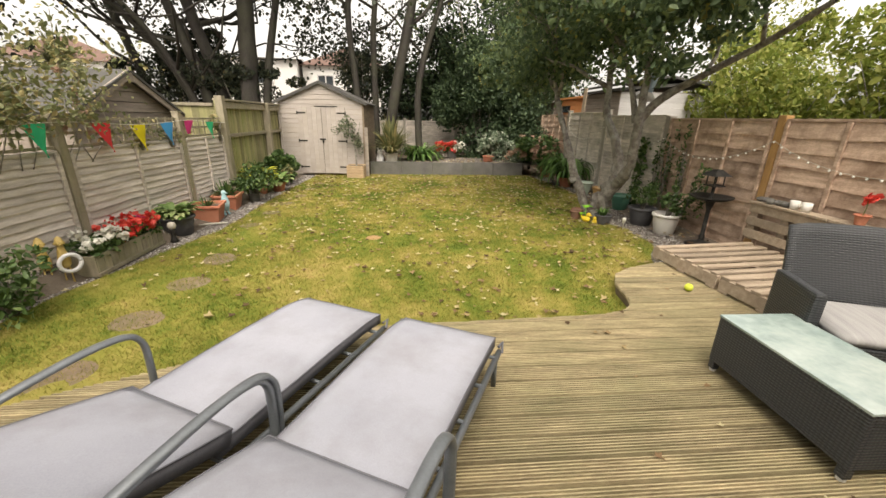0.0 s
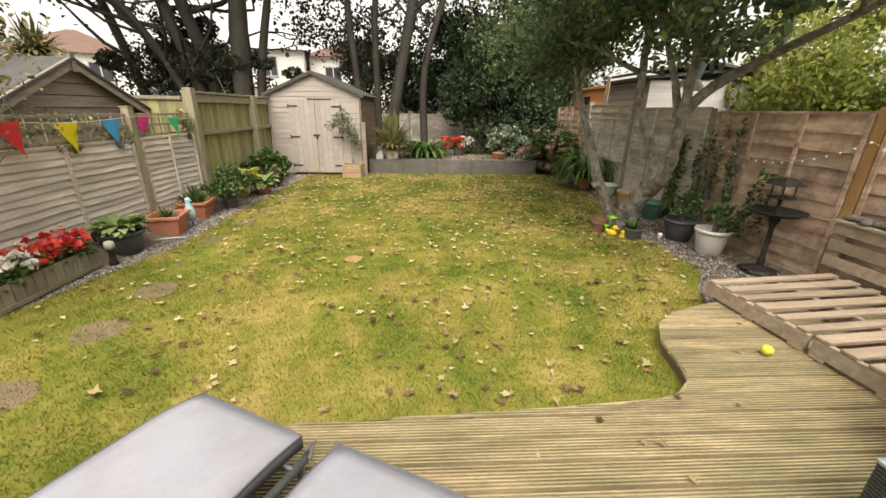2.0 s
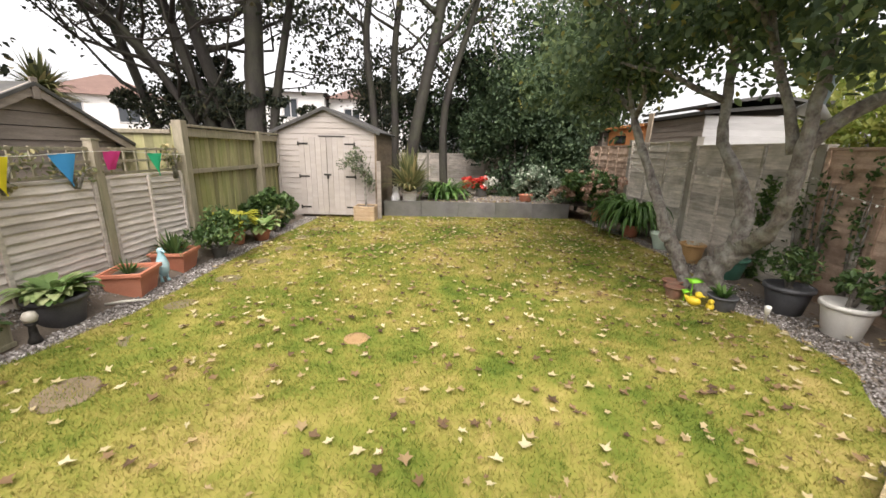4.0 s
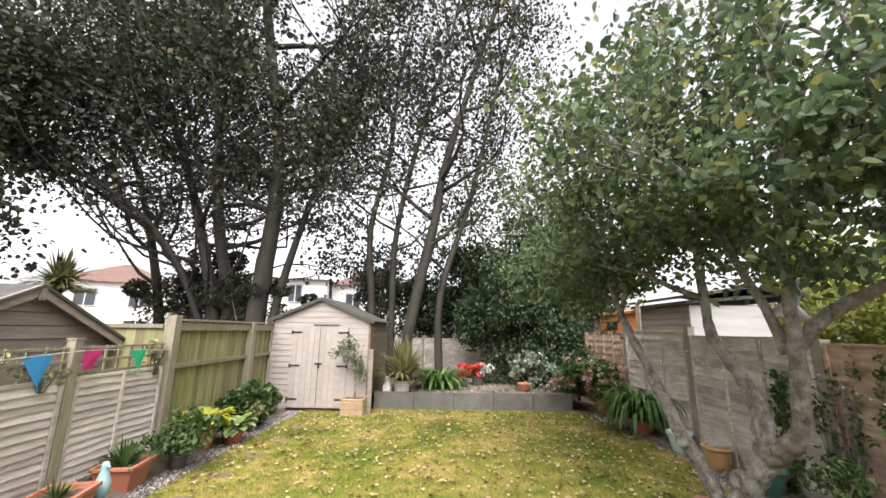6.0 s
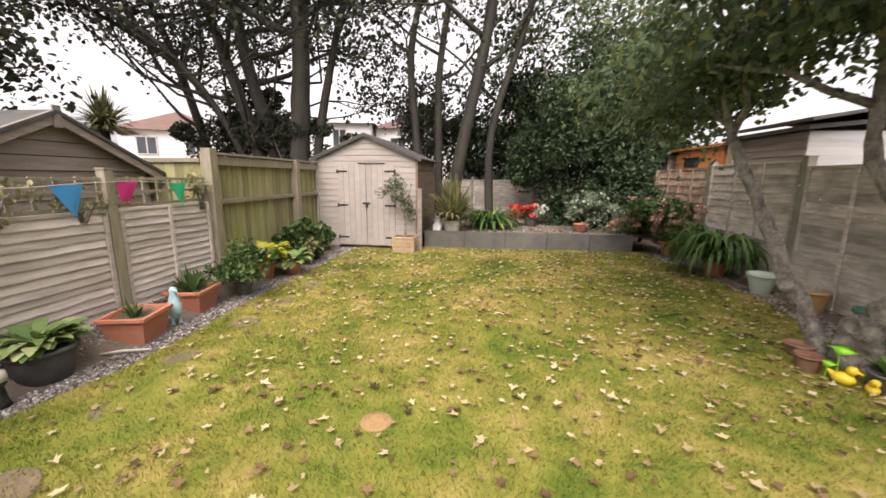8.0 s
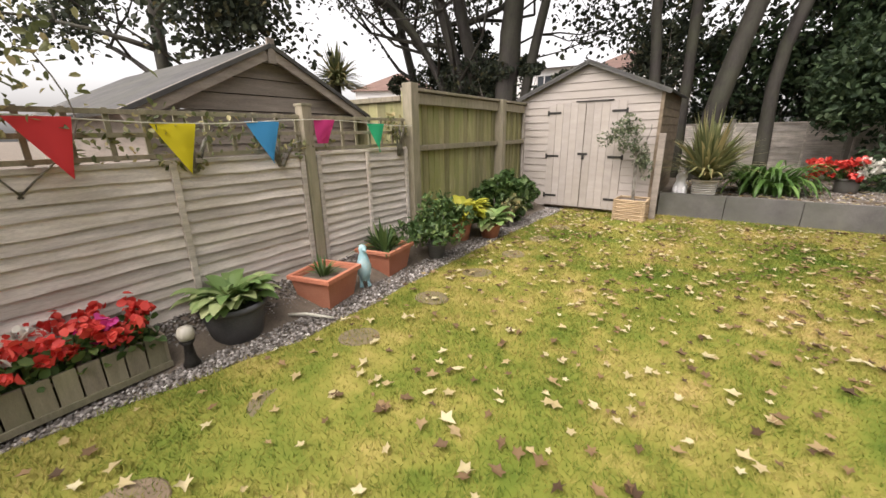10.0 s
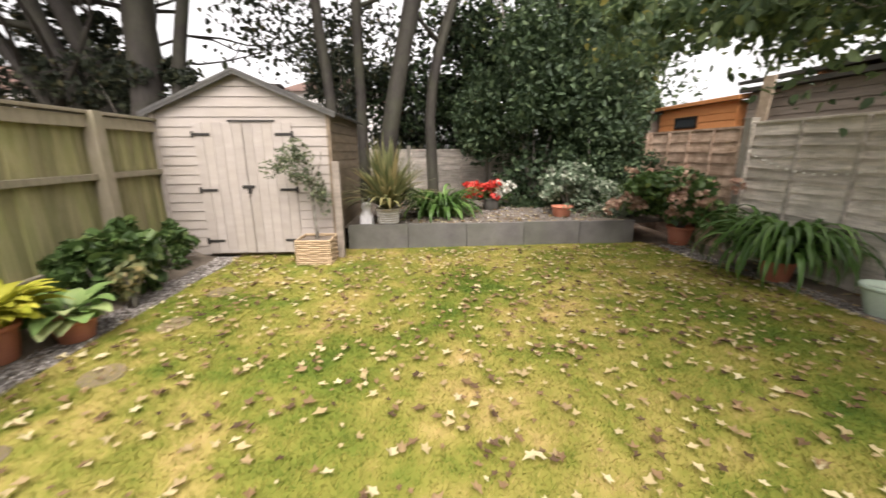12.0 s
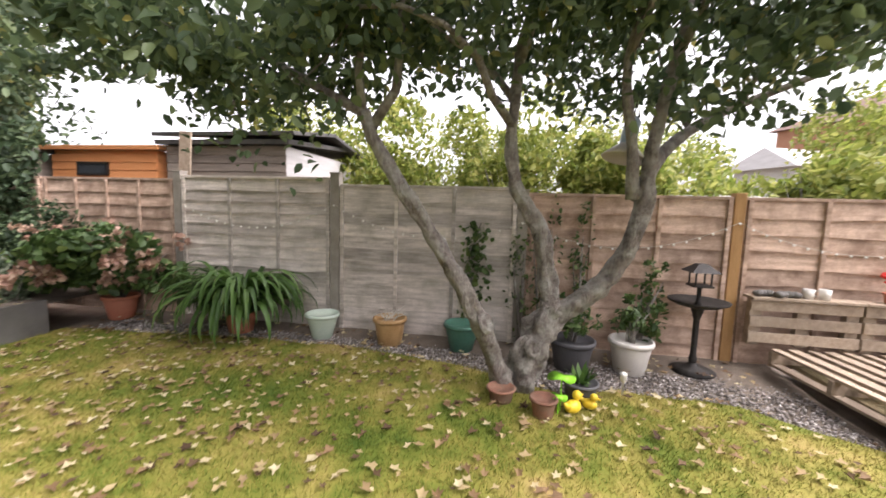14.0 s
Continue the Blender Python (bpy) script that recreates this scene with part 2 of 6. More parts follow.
def box_mesh(name, sx, sy, sz, material, bevel=0.0, jitter=0.0, cuts=0):
    bm = bmesh.new()
    box(bm, 0, 0, 0, sx, sy, sz, bevel=bevel)
    if jitter:
        for v in bm.verts:
            v.co += Vector((random.uniform(-1, 1), random.uniform(-1, 1), random.uniform(-1, 1))) * jitter
    me = bpy.data.meshes.new(name)
    bm.normal_update()
    bm.to_mesh(me)
    bm.free()
    me.materials.append(material)
    return me


def tube(bm, pts, radii, n=8, lumpy=0.0):
    """A tapered tube along points."""
    pts = [Vector(p) for p in pts]
    rings = []
    side = None
    for i, p in enumerate(pts):
        d = (pts[min(i + 1, len(pts) - 1)] - pts[max(i - 1, 0)]).normalized()
        side = d.orthogonal().normalized() if side is None else (side - d * side.dot(d)).normalized()
        up = d.cross(side)
        ring = []
        for k in range(n):
            a = 2 * math.pi * k / n
            r = radii[i] * (1 + (lumpy * noise.noise((p + side * math.cos(a) * 0.2 + up * math.sin(a) * 0.2) * 6) + lumpy * 0.4 * noise.noise((p + side * math.cos(a) * 0.2 + up * math.sin(a) * 0.2) * 19) if lumpy else 0))
            ring.append(bm.verts.new(p + (side * math.cos(a) + up * math.sin(a)) * r))
        rings.append(ring)
    for a, b in zip(rings, rings[1:]):
        for k in range(n):
            bm.faces.new((a[k], a[(k + 1) % n], b[(k + 1) % n], b[k]))
    bm.faces.new(rings[0][::-1])
    bm.faces.new(rings[-1])
    return bm


def smooth_path(pts, steps=5):
    pts = [Vector(p) for p in pts]
    ext = [2 * pts[0] - pts[1], *pts, 2 * pts[-1] - pts[-2]]
    out = []
    for i in range(1, len(ext) - 2):
        p0, p1, p2, p3 = ext[i - 1:i + 3]
        for k in range(steps):
            t = k / steps
            out.append(0.5 * (2 * p1 + (p2 - p0) * t + (2 * p0 - 5 * p1 + 4 * p2 - p3) * t * t + (3 * p1 - p0 - 3 * p2 + p3) * t ** 3))
    return out + [pts[-1]]


def lathe(bm, profile, n=20, cx=0.0, cy=0.0):
    """A turned shape from (radius, height) pairs."""
    rings = []
    for r, z in profile:
        rings.append([bm.verts.new((cx + r * math.cos(2 * math.pi * k / n), cy + r * math.sin(2 * math.pi * k / n), z)) for k in range(n)])
    for a, b in zip(rings, rings[1:]):
        for k in range(n):
            bm.faces.new((a[k], a[(k + 1) % n], b[(k + 1) % n], b[k]))
    bm.faces.new(rings[0][::-1])
    bm.faces.new(rings[-1])
    return bm


def array_mesh(name, co, faces, material):
    """A mesh from numpy arrays of corners and equal-sided faces."""
    me = bpy.data.meshes.new(name)
    n, k = faces.shape
    me.vertices.add(len(co))
    me.vertices.foreach_set("co", np.ascontiguousarray(co, np.float32).ravel())
    me.loops.add(n * k)
    me.loops.foreach_set("vertex_index", np.ascontiguousarray(faces, np.int32).ravel())
    me.polygons.add(n)
    me.polygons.foreach_set("loop_start", np.arange(0, n * k, k, dtype=np.int32))
    me.polygons.foreach_set("loop_total", np.full(n, k, np.int32))
    me.materials.append(material)
    me.update(calc_edges=True)
    me.validate()
    return me


def unit(v):
    return v / np.maximum(np.linalg.norm(v, axis=1, keepdims=True), 1e-9)


def leaf_mesh(name, centres, size, material, rng, droop=0.3, width=0.55, spread=0.35, flat=0.0):
    """Folded leaves with a stalk end, a belly and a tip, one at each centre, turned at random."""
    n = len(centres)
    d = rng.normal(size=(n, 3))
    d[:, 2] = d[:, 2] * (1 - flat) - droop
    d = unit(d)
    s = unit(np.cross(d, unit(rng.normal(size=(n, 3)) + np.array([0, 0, 1.2]))))
    u = np.cross(s, d)
    L = size * rng.uniform(1 - spread, 1 + spread, (n, 1))
    W = L * width * 0.5
    base = centres - d * L * 0.5
    tip = centres + d * L * 0.5 - u * L * 0.12
    near, far = centres - d * L * 0.2, centres + d * L * 0.2 - u * L * 0.03
    c = np.stack([base, near + s * W * 0.92 + u * W * 0.3, far + s * W * 0.8 + u * W * 0.25, tip, far - s * W * 0.8 + u * W * 0.25, near - s * W * 0.92 + u * W * 0.3], 1).reshape(-1, 3)
    i = np.arange(n)[:, None] * 6
    f = np.concatenate([i + [0, 1, 2], i + [0, 2, 3], i + [0, 3, 4], i + [0, 4, 5]], 1).reshape(-1, 3)
    return array_mesh(name, c, f, material)


def strap_mesh(name, n, length, width, material, rng, lift=(0.3, 1.4), sag=0.9, base_r=0.05, seg=5):
    """Long arching leaves that spring from one base."""
    a = rng.uniform(0, 2 * math.pi, n)
    e = rng.uniform(lift[0], lift[1], n)
    L = length * rng.uniform(0.65, 1.1, n)
    t = np.linspace(0, 1, seg + 1)
    out = np.stack([np.cos(a), np.sin(a)], 1)
    r = base_r * rng.uniform(0, 1, n)[:, None] + np.cos(e)[:, None] * L[:, None] * t
    z = np.sin(e)[:, None] * L[:, None] * t - sag * np.cos(e)[:, None] * L[:, None] * t ** 2.2
    z = np.maximum(z, -0.1)
    w = width * 0.5 * np.minimum(1, (1.02 - t) * 2.2) * np.minimum(1, 0.5 + t * 2)
    mid = np.stack([out[:, 0:1] * r, out[:, 1:2] * r, z], 2)
    side = np.stack([-out[:, 1], out[:, 0], np.zeros(n)], 1)[:, None, :] * w[None, :, None]
    c = np.stack([mid - side, mid + side], 2).reshape(-1, 3)
    faces = []
    per = (seg + 1) * 2
    i = np.arange(n)[:, None] * per
    for k in range(seg):
        faces.append(i + [2 * k, 2 * k + 1, 2 * k + 3, 2 * k + 2])
    return array_mesh(name, c, np.concatenate(faces), material)


# ---- ground ----
FX_L, FX_R = -3.9, 3.25

bm = bmesh.new()
bmesh.ops.create_grid(bm, x_segments=40, y_segments=40, size=400)
ground = part("ground", bm, M["soil"])
ground.location.z = -0.06
tagged(ground, "dark bare soil and rough ground reaching far off", "ground", kind="structure")


def interp(x, xs, ys):
    return float(np.interp(x, xs, ys))


def lawn_left(y):
    return interp(y, [1.2, 3.2, 4.4, 5.2, 6.6, 8.3, 10.0], [-3.75, -3.62, -3.42, -3.2, -3.22, -3.2, -3.1]) + 0.05 * noise.noise((y * 2.1, 3, 0))


def lawn_right(y):
    return interp(y, [2.2, 3.4, 3.8, 4.4, 5.2, 5.6, 6.6, 7.5, 8.6, 10.6], [0.8, 1.15, 1.9, 2.3, 2.42, 2.2, 2.62, 2.75, 2.72, 2.5]) + 0.05 * noise.noise((y * 2.3, 9, 0))


bm = bmesh.new()
rows_y = [1.2 + i * 0.1 for i in range(95)]
grid = []
for y in rows_y:
    a, b = lawn_left(y), lawn_right(y)
    if y < 3.6:
        b = max(b, interp(y, [2.0, 2.62, 2.8, 3.14, 3.47, 3.64], [0.9, 0.9, 1.1, 1.2, 1.5, 2.0]))
    grid.append([bm.verts.new((a + (b - a) * k / 50, y, 0.012 * noise.noise(((a + (b - a) * k / 50) * 1.3, y * 1.3, 0)))) for k in range(51)])
for r0, r1 in zip(grid, grid[1:]):
    for k in range(50):
        bm.faces.new((r0[k], r0[k + 1], r1[k + 1], r1[k]))
lawn = part("lawn", bm, M["grass"], smooth=True)
tagged(lawn, "patchy mown lawn, green with dry straw-coloured patches", "lawn", kind="structure")


def soil_strip(name, xs0, xs1, y0, y1, z0, z1, label, material):
    b = bmesh.new()
    n = 60
    g = []
    for i in range(n + 1):
        y = y0 + (y1 - y0) * i / n
        a, c = xs0(y), xs1(y)
        g.append([b.verts.new((a + (c - a) * k / 8, y, z0 + (z1 - z0) * max(0, k / 8 - 0.45) / 0.55 + 0.015 * noise.noise((a + k * 0.4, y * 4, 2)))) for k in range(9)])
    for r0, r1 in zip(g, g[1:]):
        for k in range(8):
            b.faces.new((r0[k], r0[k + 1], r1[k + 1], r1[k]))
    bmesh.ops.recalc_face_normals(b, faces=b.faces)
    ob = part(name, b, material, smooth=True)
    return tagged(ob, label, "border", kind="structure")


soil_strip("border_left", lambda y: lawn_left(y) + 0.12, lambda y: FX_L + 0.01, 1.2, 10.6, -0.02, 0.16, "grey gravel border under the fence beside the lawn", M["soil"])
soil_strip("border_right", lambda y: lawn_right(y) - 0.12, lambda y: FX_R - 0.01, 3.75, 10.7, -0.02, 0.03, "grey slate-chip border under the fence beside the lawn", M["soil"])


# ---- decking ----
DECK = 0.10


def deck_left(y):
    return interp(y, [-2.0, 1.3, 1.85, 2.2, 2.48, 2.58, 2.66, 2.8, 3.14, 3.35, 3.5, 3.6, 3.66], [-3.85, -3.6, -2.6, -1.8, -1.15, 0.72, 0.98, 1.07, 1.12, 1.23, 1.45, 1.72, 1.95])


decking = thing("decking", pose(0, 0, 0), "weathered grooved timber decking, greenish with algae, curved edge", "decking", kind="structure")
PITCH = 0.128
count = int((3.66 + 2.0) / PITCH)
for i in range(count):
    y0 = 3.66 - (i + 1) * PITCH
    y1 = y0 + PITCH - 0.012
    bm = bmesh.new()
    prof = []
    ridges = 7
    for k in range(ridges):
        w = (y1 - y0) / ridges
        s = y0 + k * w
        prof += [(s + 0.04 * w, DECK - 0.015), (s + 0.14 * w, DECK), (s + 0.52 * w, DECK), (s + 0.62 * w, DECK - 0.015)]
    prof = [(y0, DECK - 0.03)] + prof + [(y1, DECK - 0.03)]
    ends = [FX_R - 0.03] * len(prof)
    a = [bm.verts.new((deck_left(min(y, 3.655)), y, z)) for y, z in prof]
    b = [bm.verts.new((x, y, z)) for (y, z), x in zip(prof, ends)]
    for k in range(len(prof) - 1):
        bm.faces.new((a[k], b[k], b[k + 1], a[k + 1]))
    bm.faces.new(a[::-1])
    bm.faces.new(b)
    bm.faces.new((a[0], a[-1], b[-1], b[0]))
    bmesh.ops.recalc_face_normals(bm, faces=bm.faces)
    part("deck_board", bm, M["deck"], decking)
bm = bmesh.new()
edge = [(deck_left(y) + 0.02, y) for y in np.linspace(1.3, 3.64, 60)]
for (xa, ya), (xb, yb) in zip(edge, edge[1:]):
    q = [bm.verts.new(p) for p in ((xa, ya, -0.05), (xb, yb, -0.05), (xb, yb, DECK - 0.008), (xa, ya, DECK - 0.008))]
    bm.faces.new(q)
    q2 = [bm.verts.new(p) for p in ((xa + 0.03, ya - 0.02, -0.05), (xb + 0.03, yb - 0.02, -0.05), (xb + 0.03, yb - 0.02, DECK - 0.008), (xa + 0.03, ya - 0.02, DECK - 0.008))]
    bm.faces.new(q2[::-1])
part("fascia", bm, M["shed_bare"], decking, "dark timber edge of the decking")


# ---- fences ----
def lap_panel(x, y0, y1, z0, z1, material, face, label, group, slat=0.135, battens=3, trellis=0.0):
    """A lapped fence panel in the plane x, with slats, battens and rails; face: the side it shows (+1 or -1)."""
    p = thing("fence_panel", pose(x, (y0 + y1) / 2, z0), label, "fence panel", group, "structure")
    w, h = y1 - y0, z1 - z0
    n = max(3, round(h / slat))
    step = h / n
    meshes = []
    for k in range(5):
        b = bmesh.new()
        seg = 18
        vs = []
        for i in range(seg + 1):
            y = -w / 2 + w * i / seg
            wav = 0.017 * noise.noise((y * 2.6, k * 7.3, z1 * 3)) + 0.007 * noise.noise((y * 9, k * 3.1, 5))
            vs.append([b.verts.new(c) for c in ((face * 0.036, y, -step / 2 - 0.012 + wav), (face * 0.012, y, step / 2 + 0.008), (face * 0.002, y, step / 2 + 0.008), (face * 0.022, y, -step / 2 - 0.012 + wav))])
        for r0, r1 in zip(vs, vs[1:]):
            for c in range(4):
                b.faces.new((r0[c], r0[(c + 1) % 4], r1[(c + 1) % 4], r1[c]))
        b.faces.new(vs[0])
        b.faces.new(vs[-1][::-1])
        bmesh.ops.recalc_face_normals(b, faces=b.faces)
        me = bpy.data.meshes.new("slat")
        b.to_mesh(me)
        b.free()
        me.materials.append(material)
        meshes.append(me)
    for k in range(n):
        piece("slat", random.choice(meshes), p, pose(0, 0, step * (k + 0.5), 0, 0, 0) @ Matrix.Rotation(random.uniform(-0.006, 0.006), 4, "X"))
    bat = box_mesh("batten", 0.022, 0.036, h, material, 0.003)
    for k in range(battens + 2):
        y = -w / 2 + 0.03 + (w - 0.06) * k / (battens + 1)
        piece("batten", bat, p, pose(face * 0.042, y, h / 2))
    rail = box_mesh("rail", 0.05, w, 0.028, material, 0.004)
    piece("rail", rail, p, pose(face * 0.01, 0, h + 0.012))
    if trellis:
        lath = box_mesh("lath", 0.014, 0.026, trellis, M["post_green"], 0.002)
        m = int(w / 0.16)
        for k in range(m + 1):
            piece("trellis_lath", lath, p, pose(0, -w / 2 + 0.02 + (w - 0.04) * k / m, h + 0.03 + trellis / 2))
        cross = box_mesh("lath", 0.014, w, 0.026, M["post_green"], 0.002)
        for k in range(3):
            piece("trellis_lath", cross, p, pose(face * 0.014, 0, h + 0.05 + (trellis - 0.04) * k / 2))
    return p


def post(x, y, height, size, material, label, group, cap=True):
    p = thing("fence_post", pose(x, y, 0), label, "fence post", group, "structure")
    b = bmesh.new()
    box(b, 0, 0, height / 2, size, size, height, bevel=0.006)
    part("shaft", b, material, p)
    if cap:
        b = bmesh.new()
        box(b, 0, 0, height + 0.008, size + 0.012, size + 0.012, 0.018, bevel=0.004)
        part("cap", b, material, p)
    return p


LEFT_POSTS = [-1.85, 0.1, 2.05, 4.0, 5.95]
for y in LEFT_POSTS:
    post(FX_L + 0.02, y, 1.46, 0.085, M["post_green"], "square timber fence post green with moss", "posts of the low fence")
for y0, y1 in zip(LEFT_POSTS, LEFT_POSTS[1:] + [7.22]):
    lap_panel(FX_L, y0 + 0.045, y1 - 0.045, 0.10, 1.09, M["panel_left"], 1, "low silver-grey lapped fence panel with trellis on top", "low fence panels", 0.07, 1, 0.28)

# tall close-boarded fence behind the planting
tall = thing("tall_fence", pose(FX_L - 0.05, 0, 0), "tall close-boarded timber fence green with algae", "fence", kind="structure")
bd = box_mesh("board", 0.016, 0.125, 1.66, M["board_green"], 0.004)
y = 7.28
while y < 12.6:
    piece("fence_board", bd, tall, pose(random.uniform(-0.004, 0.004), y, 0.83 + random.uniform(-0.006, 0.006), 0, 0, 5))
    y += 0.112
for z, hgt, dep in ((1.09, 0.06, 0.06), (0.32, 0.07, 0.06), (1.60, 0.11, 0.05)):
    bm = bmesh.new()
    box(bm, 0.045, 9.92, z, dep, 5.3, hgt, bevel=0.006)
    part("rail", bm, M["post_green"], tall)
bm = bmesh.new()
box(bm, 0.035, 9.92, 1.685, 0.13, 5.35, 0.03, bevel=0.005)
part("capping", bm, M["post_green"], tall)
for y in (7.27, 9.4, 11.5):
    post(FX_L + 0.03, y, 1.74 if y < 8 else 1.70, 0.12, M["post_green"], "stout square timber post green with moss", "posts of the tall fence", cap=False)
ret = thing("return_fence", pose(0, 7.3, 0), "weathered timber fence running off behind the neighbouring shed", "fence", kind="structure")
bd = box_mesh("board", 0.13, 0.016, 1.58, M["board_green"], 0.004)
for k in range(40):
    piece("fence_board", bd, ret, pose(-4.05 - k * 0.122, 0, 0.79 + random.uniform(-0.006, 0.006), 0, 0, 4))
bm = bmesh.new()
box(bm, -6.45, 0.01, 1.60, 4.9, 0.1, 0.05, bevel=0.005)
part("capping", bm, M["post_green"], ret)

RIGHT_POSTS = [-1.7, 0.2, 2.15, 4.09, 5.97, 7.93, 9.87]
for y0, y1 in zip(RIGHT_POSTS, RIGHT_POSTS[1:]):
    brown = y0 < 5
    lap_panel(FX_R, y0 + 0.05, y1 - 0.05, 0.02, 1.50 if brown else (1.55 if y0 < 7 else 1.62), M["panel_brown"] if brown else M["panel_grey"], -1,
              "brown-stained lapped fence panel" if brown else "grey weathered lapped fence panel with green stains", "right fence panels", 0.145 if brown else 0.125, 2)
lap_panel(FX_R, 9.92, 11.8, 0.02, 1.58, M["panel_brown"], -1, "dark brown lapped fence panel with pale battens", "right fence panels", 0.14, 3)
lap_panel(FX_R, 11.85, 14.5, 0.02, 1.58, M["panel_brown"], -1, "dark brown lapped fence panel with pale battens", "right fence panels", 0.14, 3)
for y in RIGHT_POSTS:
    amber = y < 5
    post(FX_R, y, 1.56 if amber else (1.54 if y < 7 else 1.68), 0.09 if amber else 0.10, M["post_amber"] if amber else M["post_concrete"],
         "amber-brown square timber fence post" if amber else "grey weathered fence post", "right fence posts", cap=not amber)

# back fence
for x0 in (-4.6, -2.75, -0.9, 0.95, 2.8):
    p = lap_panel(0, -0.9, 0.9, 0, 1.33, M["panel_grey"], -1, "grey-brown lapped panel of the fence at the end", "back fence panels", 0.15, 2)
    p.matrix_basis = pose(x0 + 0.92, 14.5, 0, 0, 0, 90)
    post(x0, 14.5, 1.42, 0.09, M["post_concrete"], "grey weathered fence post", "back fence posts")


# ---- shed ----
def shed():
    W, EAVE, RIDGE, D = 2.06, 1.77, 2.21, 1.9
    s = thing("garden_shed", pose(-2.875, 10.31, 0, 0, 0, -2.5), "beige-painted timber shed with double doors and felt roof", "shed")
    h = 0.112
    z = 0.04
    dx0, dx1, dz = -0.58, 0.58, 1.66
    while z < RIDGE - 0.03:
        top = min(z + h, RIDGE)

        def half_w(zz):
            return W / 2 if zz <= EAVE else W / 2 * (RIDGE - zz) / (RIDGE - EAVE)
        spans = [(-half_w(z), dx0, -half_w(top), dx0), (dx1, half_w(z), dx1, half_w(top))] if top <= dz + 0.06 else [(-half_w(z), half_w(z), -half_w(top), half_w(top))]
        for a, b, a2, b2 in spans:
            bm = bmesh.new()
            vs = [bm.verts.new(c) for c in ((a, -0.014, z), (b, -0.014, z), (b2, -0.004, top - 0.004), (a2, -0.004, top - 0.004), (a, 0.012, z), (b, 0.012, z), (b2, 0.012, top - 0.004), (a2, 0.012, top - 0.004))]
            for f in ((0, 1, 2, 3), (5, 4, 7, 6), (4, 0, 3, 7), (1, 5, 6, 2), (4, 5, 1, 0), (3, 2, 6, 7)):
                bm.faces.new([vs[i] for i in f])
            part("cladding_board", bm, M["shed_paint"], s)
        z = top
    bm = bmesh.new()
    vs = [bm.verts.new(c) for c in ((-W / 2, 0.02, 0.03), (W / 2, 0.02, 0.03), (W / 2, 0.02, EAVE), (0, 0.02, RIDGE), (-W / 2, 0.02, EAVE))]
    bm.faces.new(vs)
    part("end_wall", bm, M["shed_bare"], s)
    bm = bmesh.new()
    vs = [bm.verts.new(c) for c in ((-W / 2, D, 0.03), (W / 2, D, 0.03), (W / 2, D, EAVE), (0, D, RIDGE), (-W / 2, D, EAVE))]
    bm.faces.new(vs[::-1])
    part("end_wall", bm, M["shed_bare"], s)
    for sx in (-1, 1):
        zz = 0.04
        side_board = box_mesh("side_board", 0.016, D, 0.118, M["shed_bare"], 0.003)
        while zz < EAVE - 0.05:
            piece("side_board", side_board, s, pose(sx * (W / 2 - 0.006), D / 2, zz + 0.06, 0, sx * -4, 0))
            zz += 0.116
        bm = bmesh.new()
        box(bm, sx * (W / 2 - 0.01), -0.02, EAVE / 2 + 0.02, 0.045, 0.03, EAVE - 0.02, bevel=0.004)
        part("corner_trim", bm, M["shed_paint"] if sx < 0 else M["shed_bare"], s)
        ang = math.degrees(math.atan2(RIDGE - EAVE, W / 2))
        ln = math.hypot(W / 2, RIDGE - EAVE) + 0.10
        cx = sx * (math.cos(radians(ang)) * ln / 2)
        bm = bmesh.new()
        box(bm, cx, D / 2 - 0.02, RIDGE + 0.02 - math.sin(radians(ang)) * ln / 2, ln, D + 0.16, 0.03, 0, sx * ang, 0, 0.004)
        part("roof", bm, M["felt"], s, "dark felt roof slope")
        bm = bmesh.new()
        box(bm, cx, -0.085, RIDGE - 0.002 - math.sin(radians(ang)) * ln / 2, ln, 0.02, 0.055, 0, sx * ang, 0, 0.003)
        part("bargeboard", bm, M["felt"], s)
    for sx in (-1, 1):
        door = part("door", box(bmesh.new(), sx * 0.291, -0.006, 0.06 + dz / 2 - 0.03, 0.572, 0.012, dz - 0.06), M["shed_paint"], s, "beige boarded door leaf")
        vb = box_mesh("door_board", 0.111, 0.014, dz - 0.062, M["shed_paint"], 0.003)
        for k in range(5):
            piece("door_board", vb, door, pose(sx * 0.291 - 0.229 + k * 0.1145, -0.016, 0.06 + dz / 2 - 0.03))
        for hz in (0.22, 0.86, 1.52):
            bm = bmesh.new()
            box(bm, sx * 0.48, -0.029, hz, 0.20, 0.008, 0.032, 0, 0, 0, 0.003)
            box(bm, sx * 0.585, -0.028, hz, 0.03, 0.012, 0.075, bevel=0.003)
            part("hinge", bm, M["iron"], door, "black iron strap hinge")
    bm = bmesh.new()
    box(bm, 0.0, -0.032, 0.90, 0.15, 0.012, 0.035, bevel=0.003)
    box(bm, 0.01, -0.038, 0.85, 0.035, 0.02, 0.07, bevel=0.004)
    part("latch", bm, M["iron"], s, "black latch with padlock")
    bm = bmesh.new()
    box(bm, 0.12, -0.03, dz + 0.012, 0.55, 0.012, 0.02, bevel=0.003)
    part("drip_strip", bm, M["iron"], s)
    return s


shed()

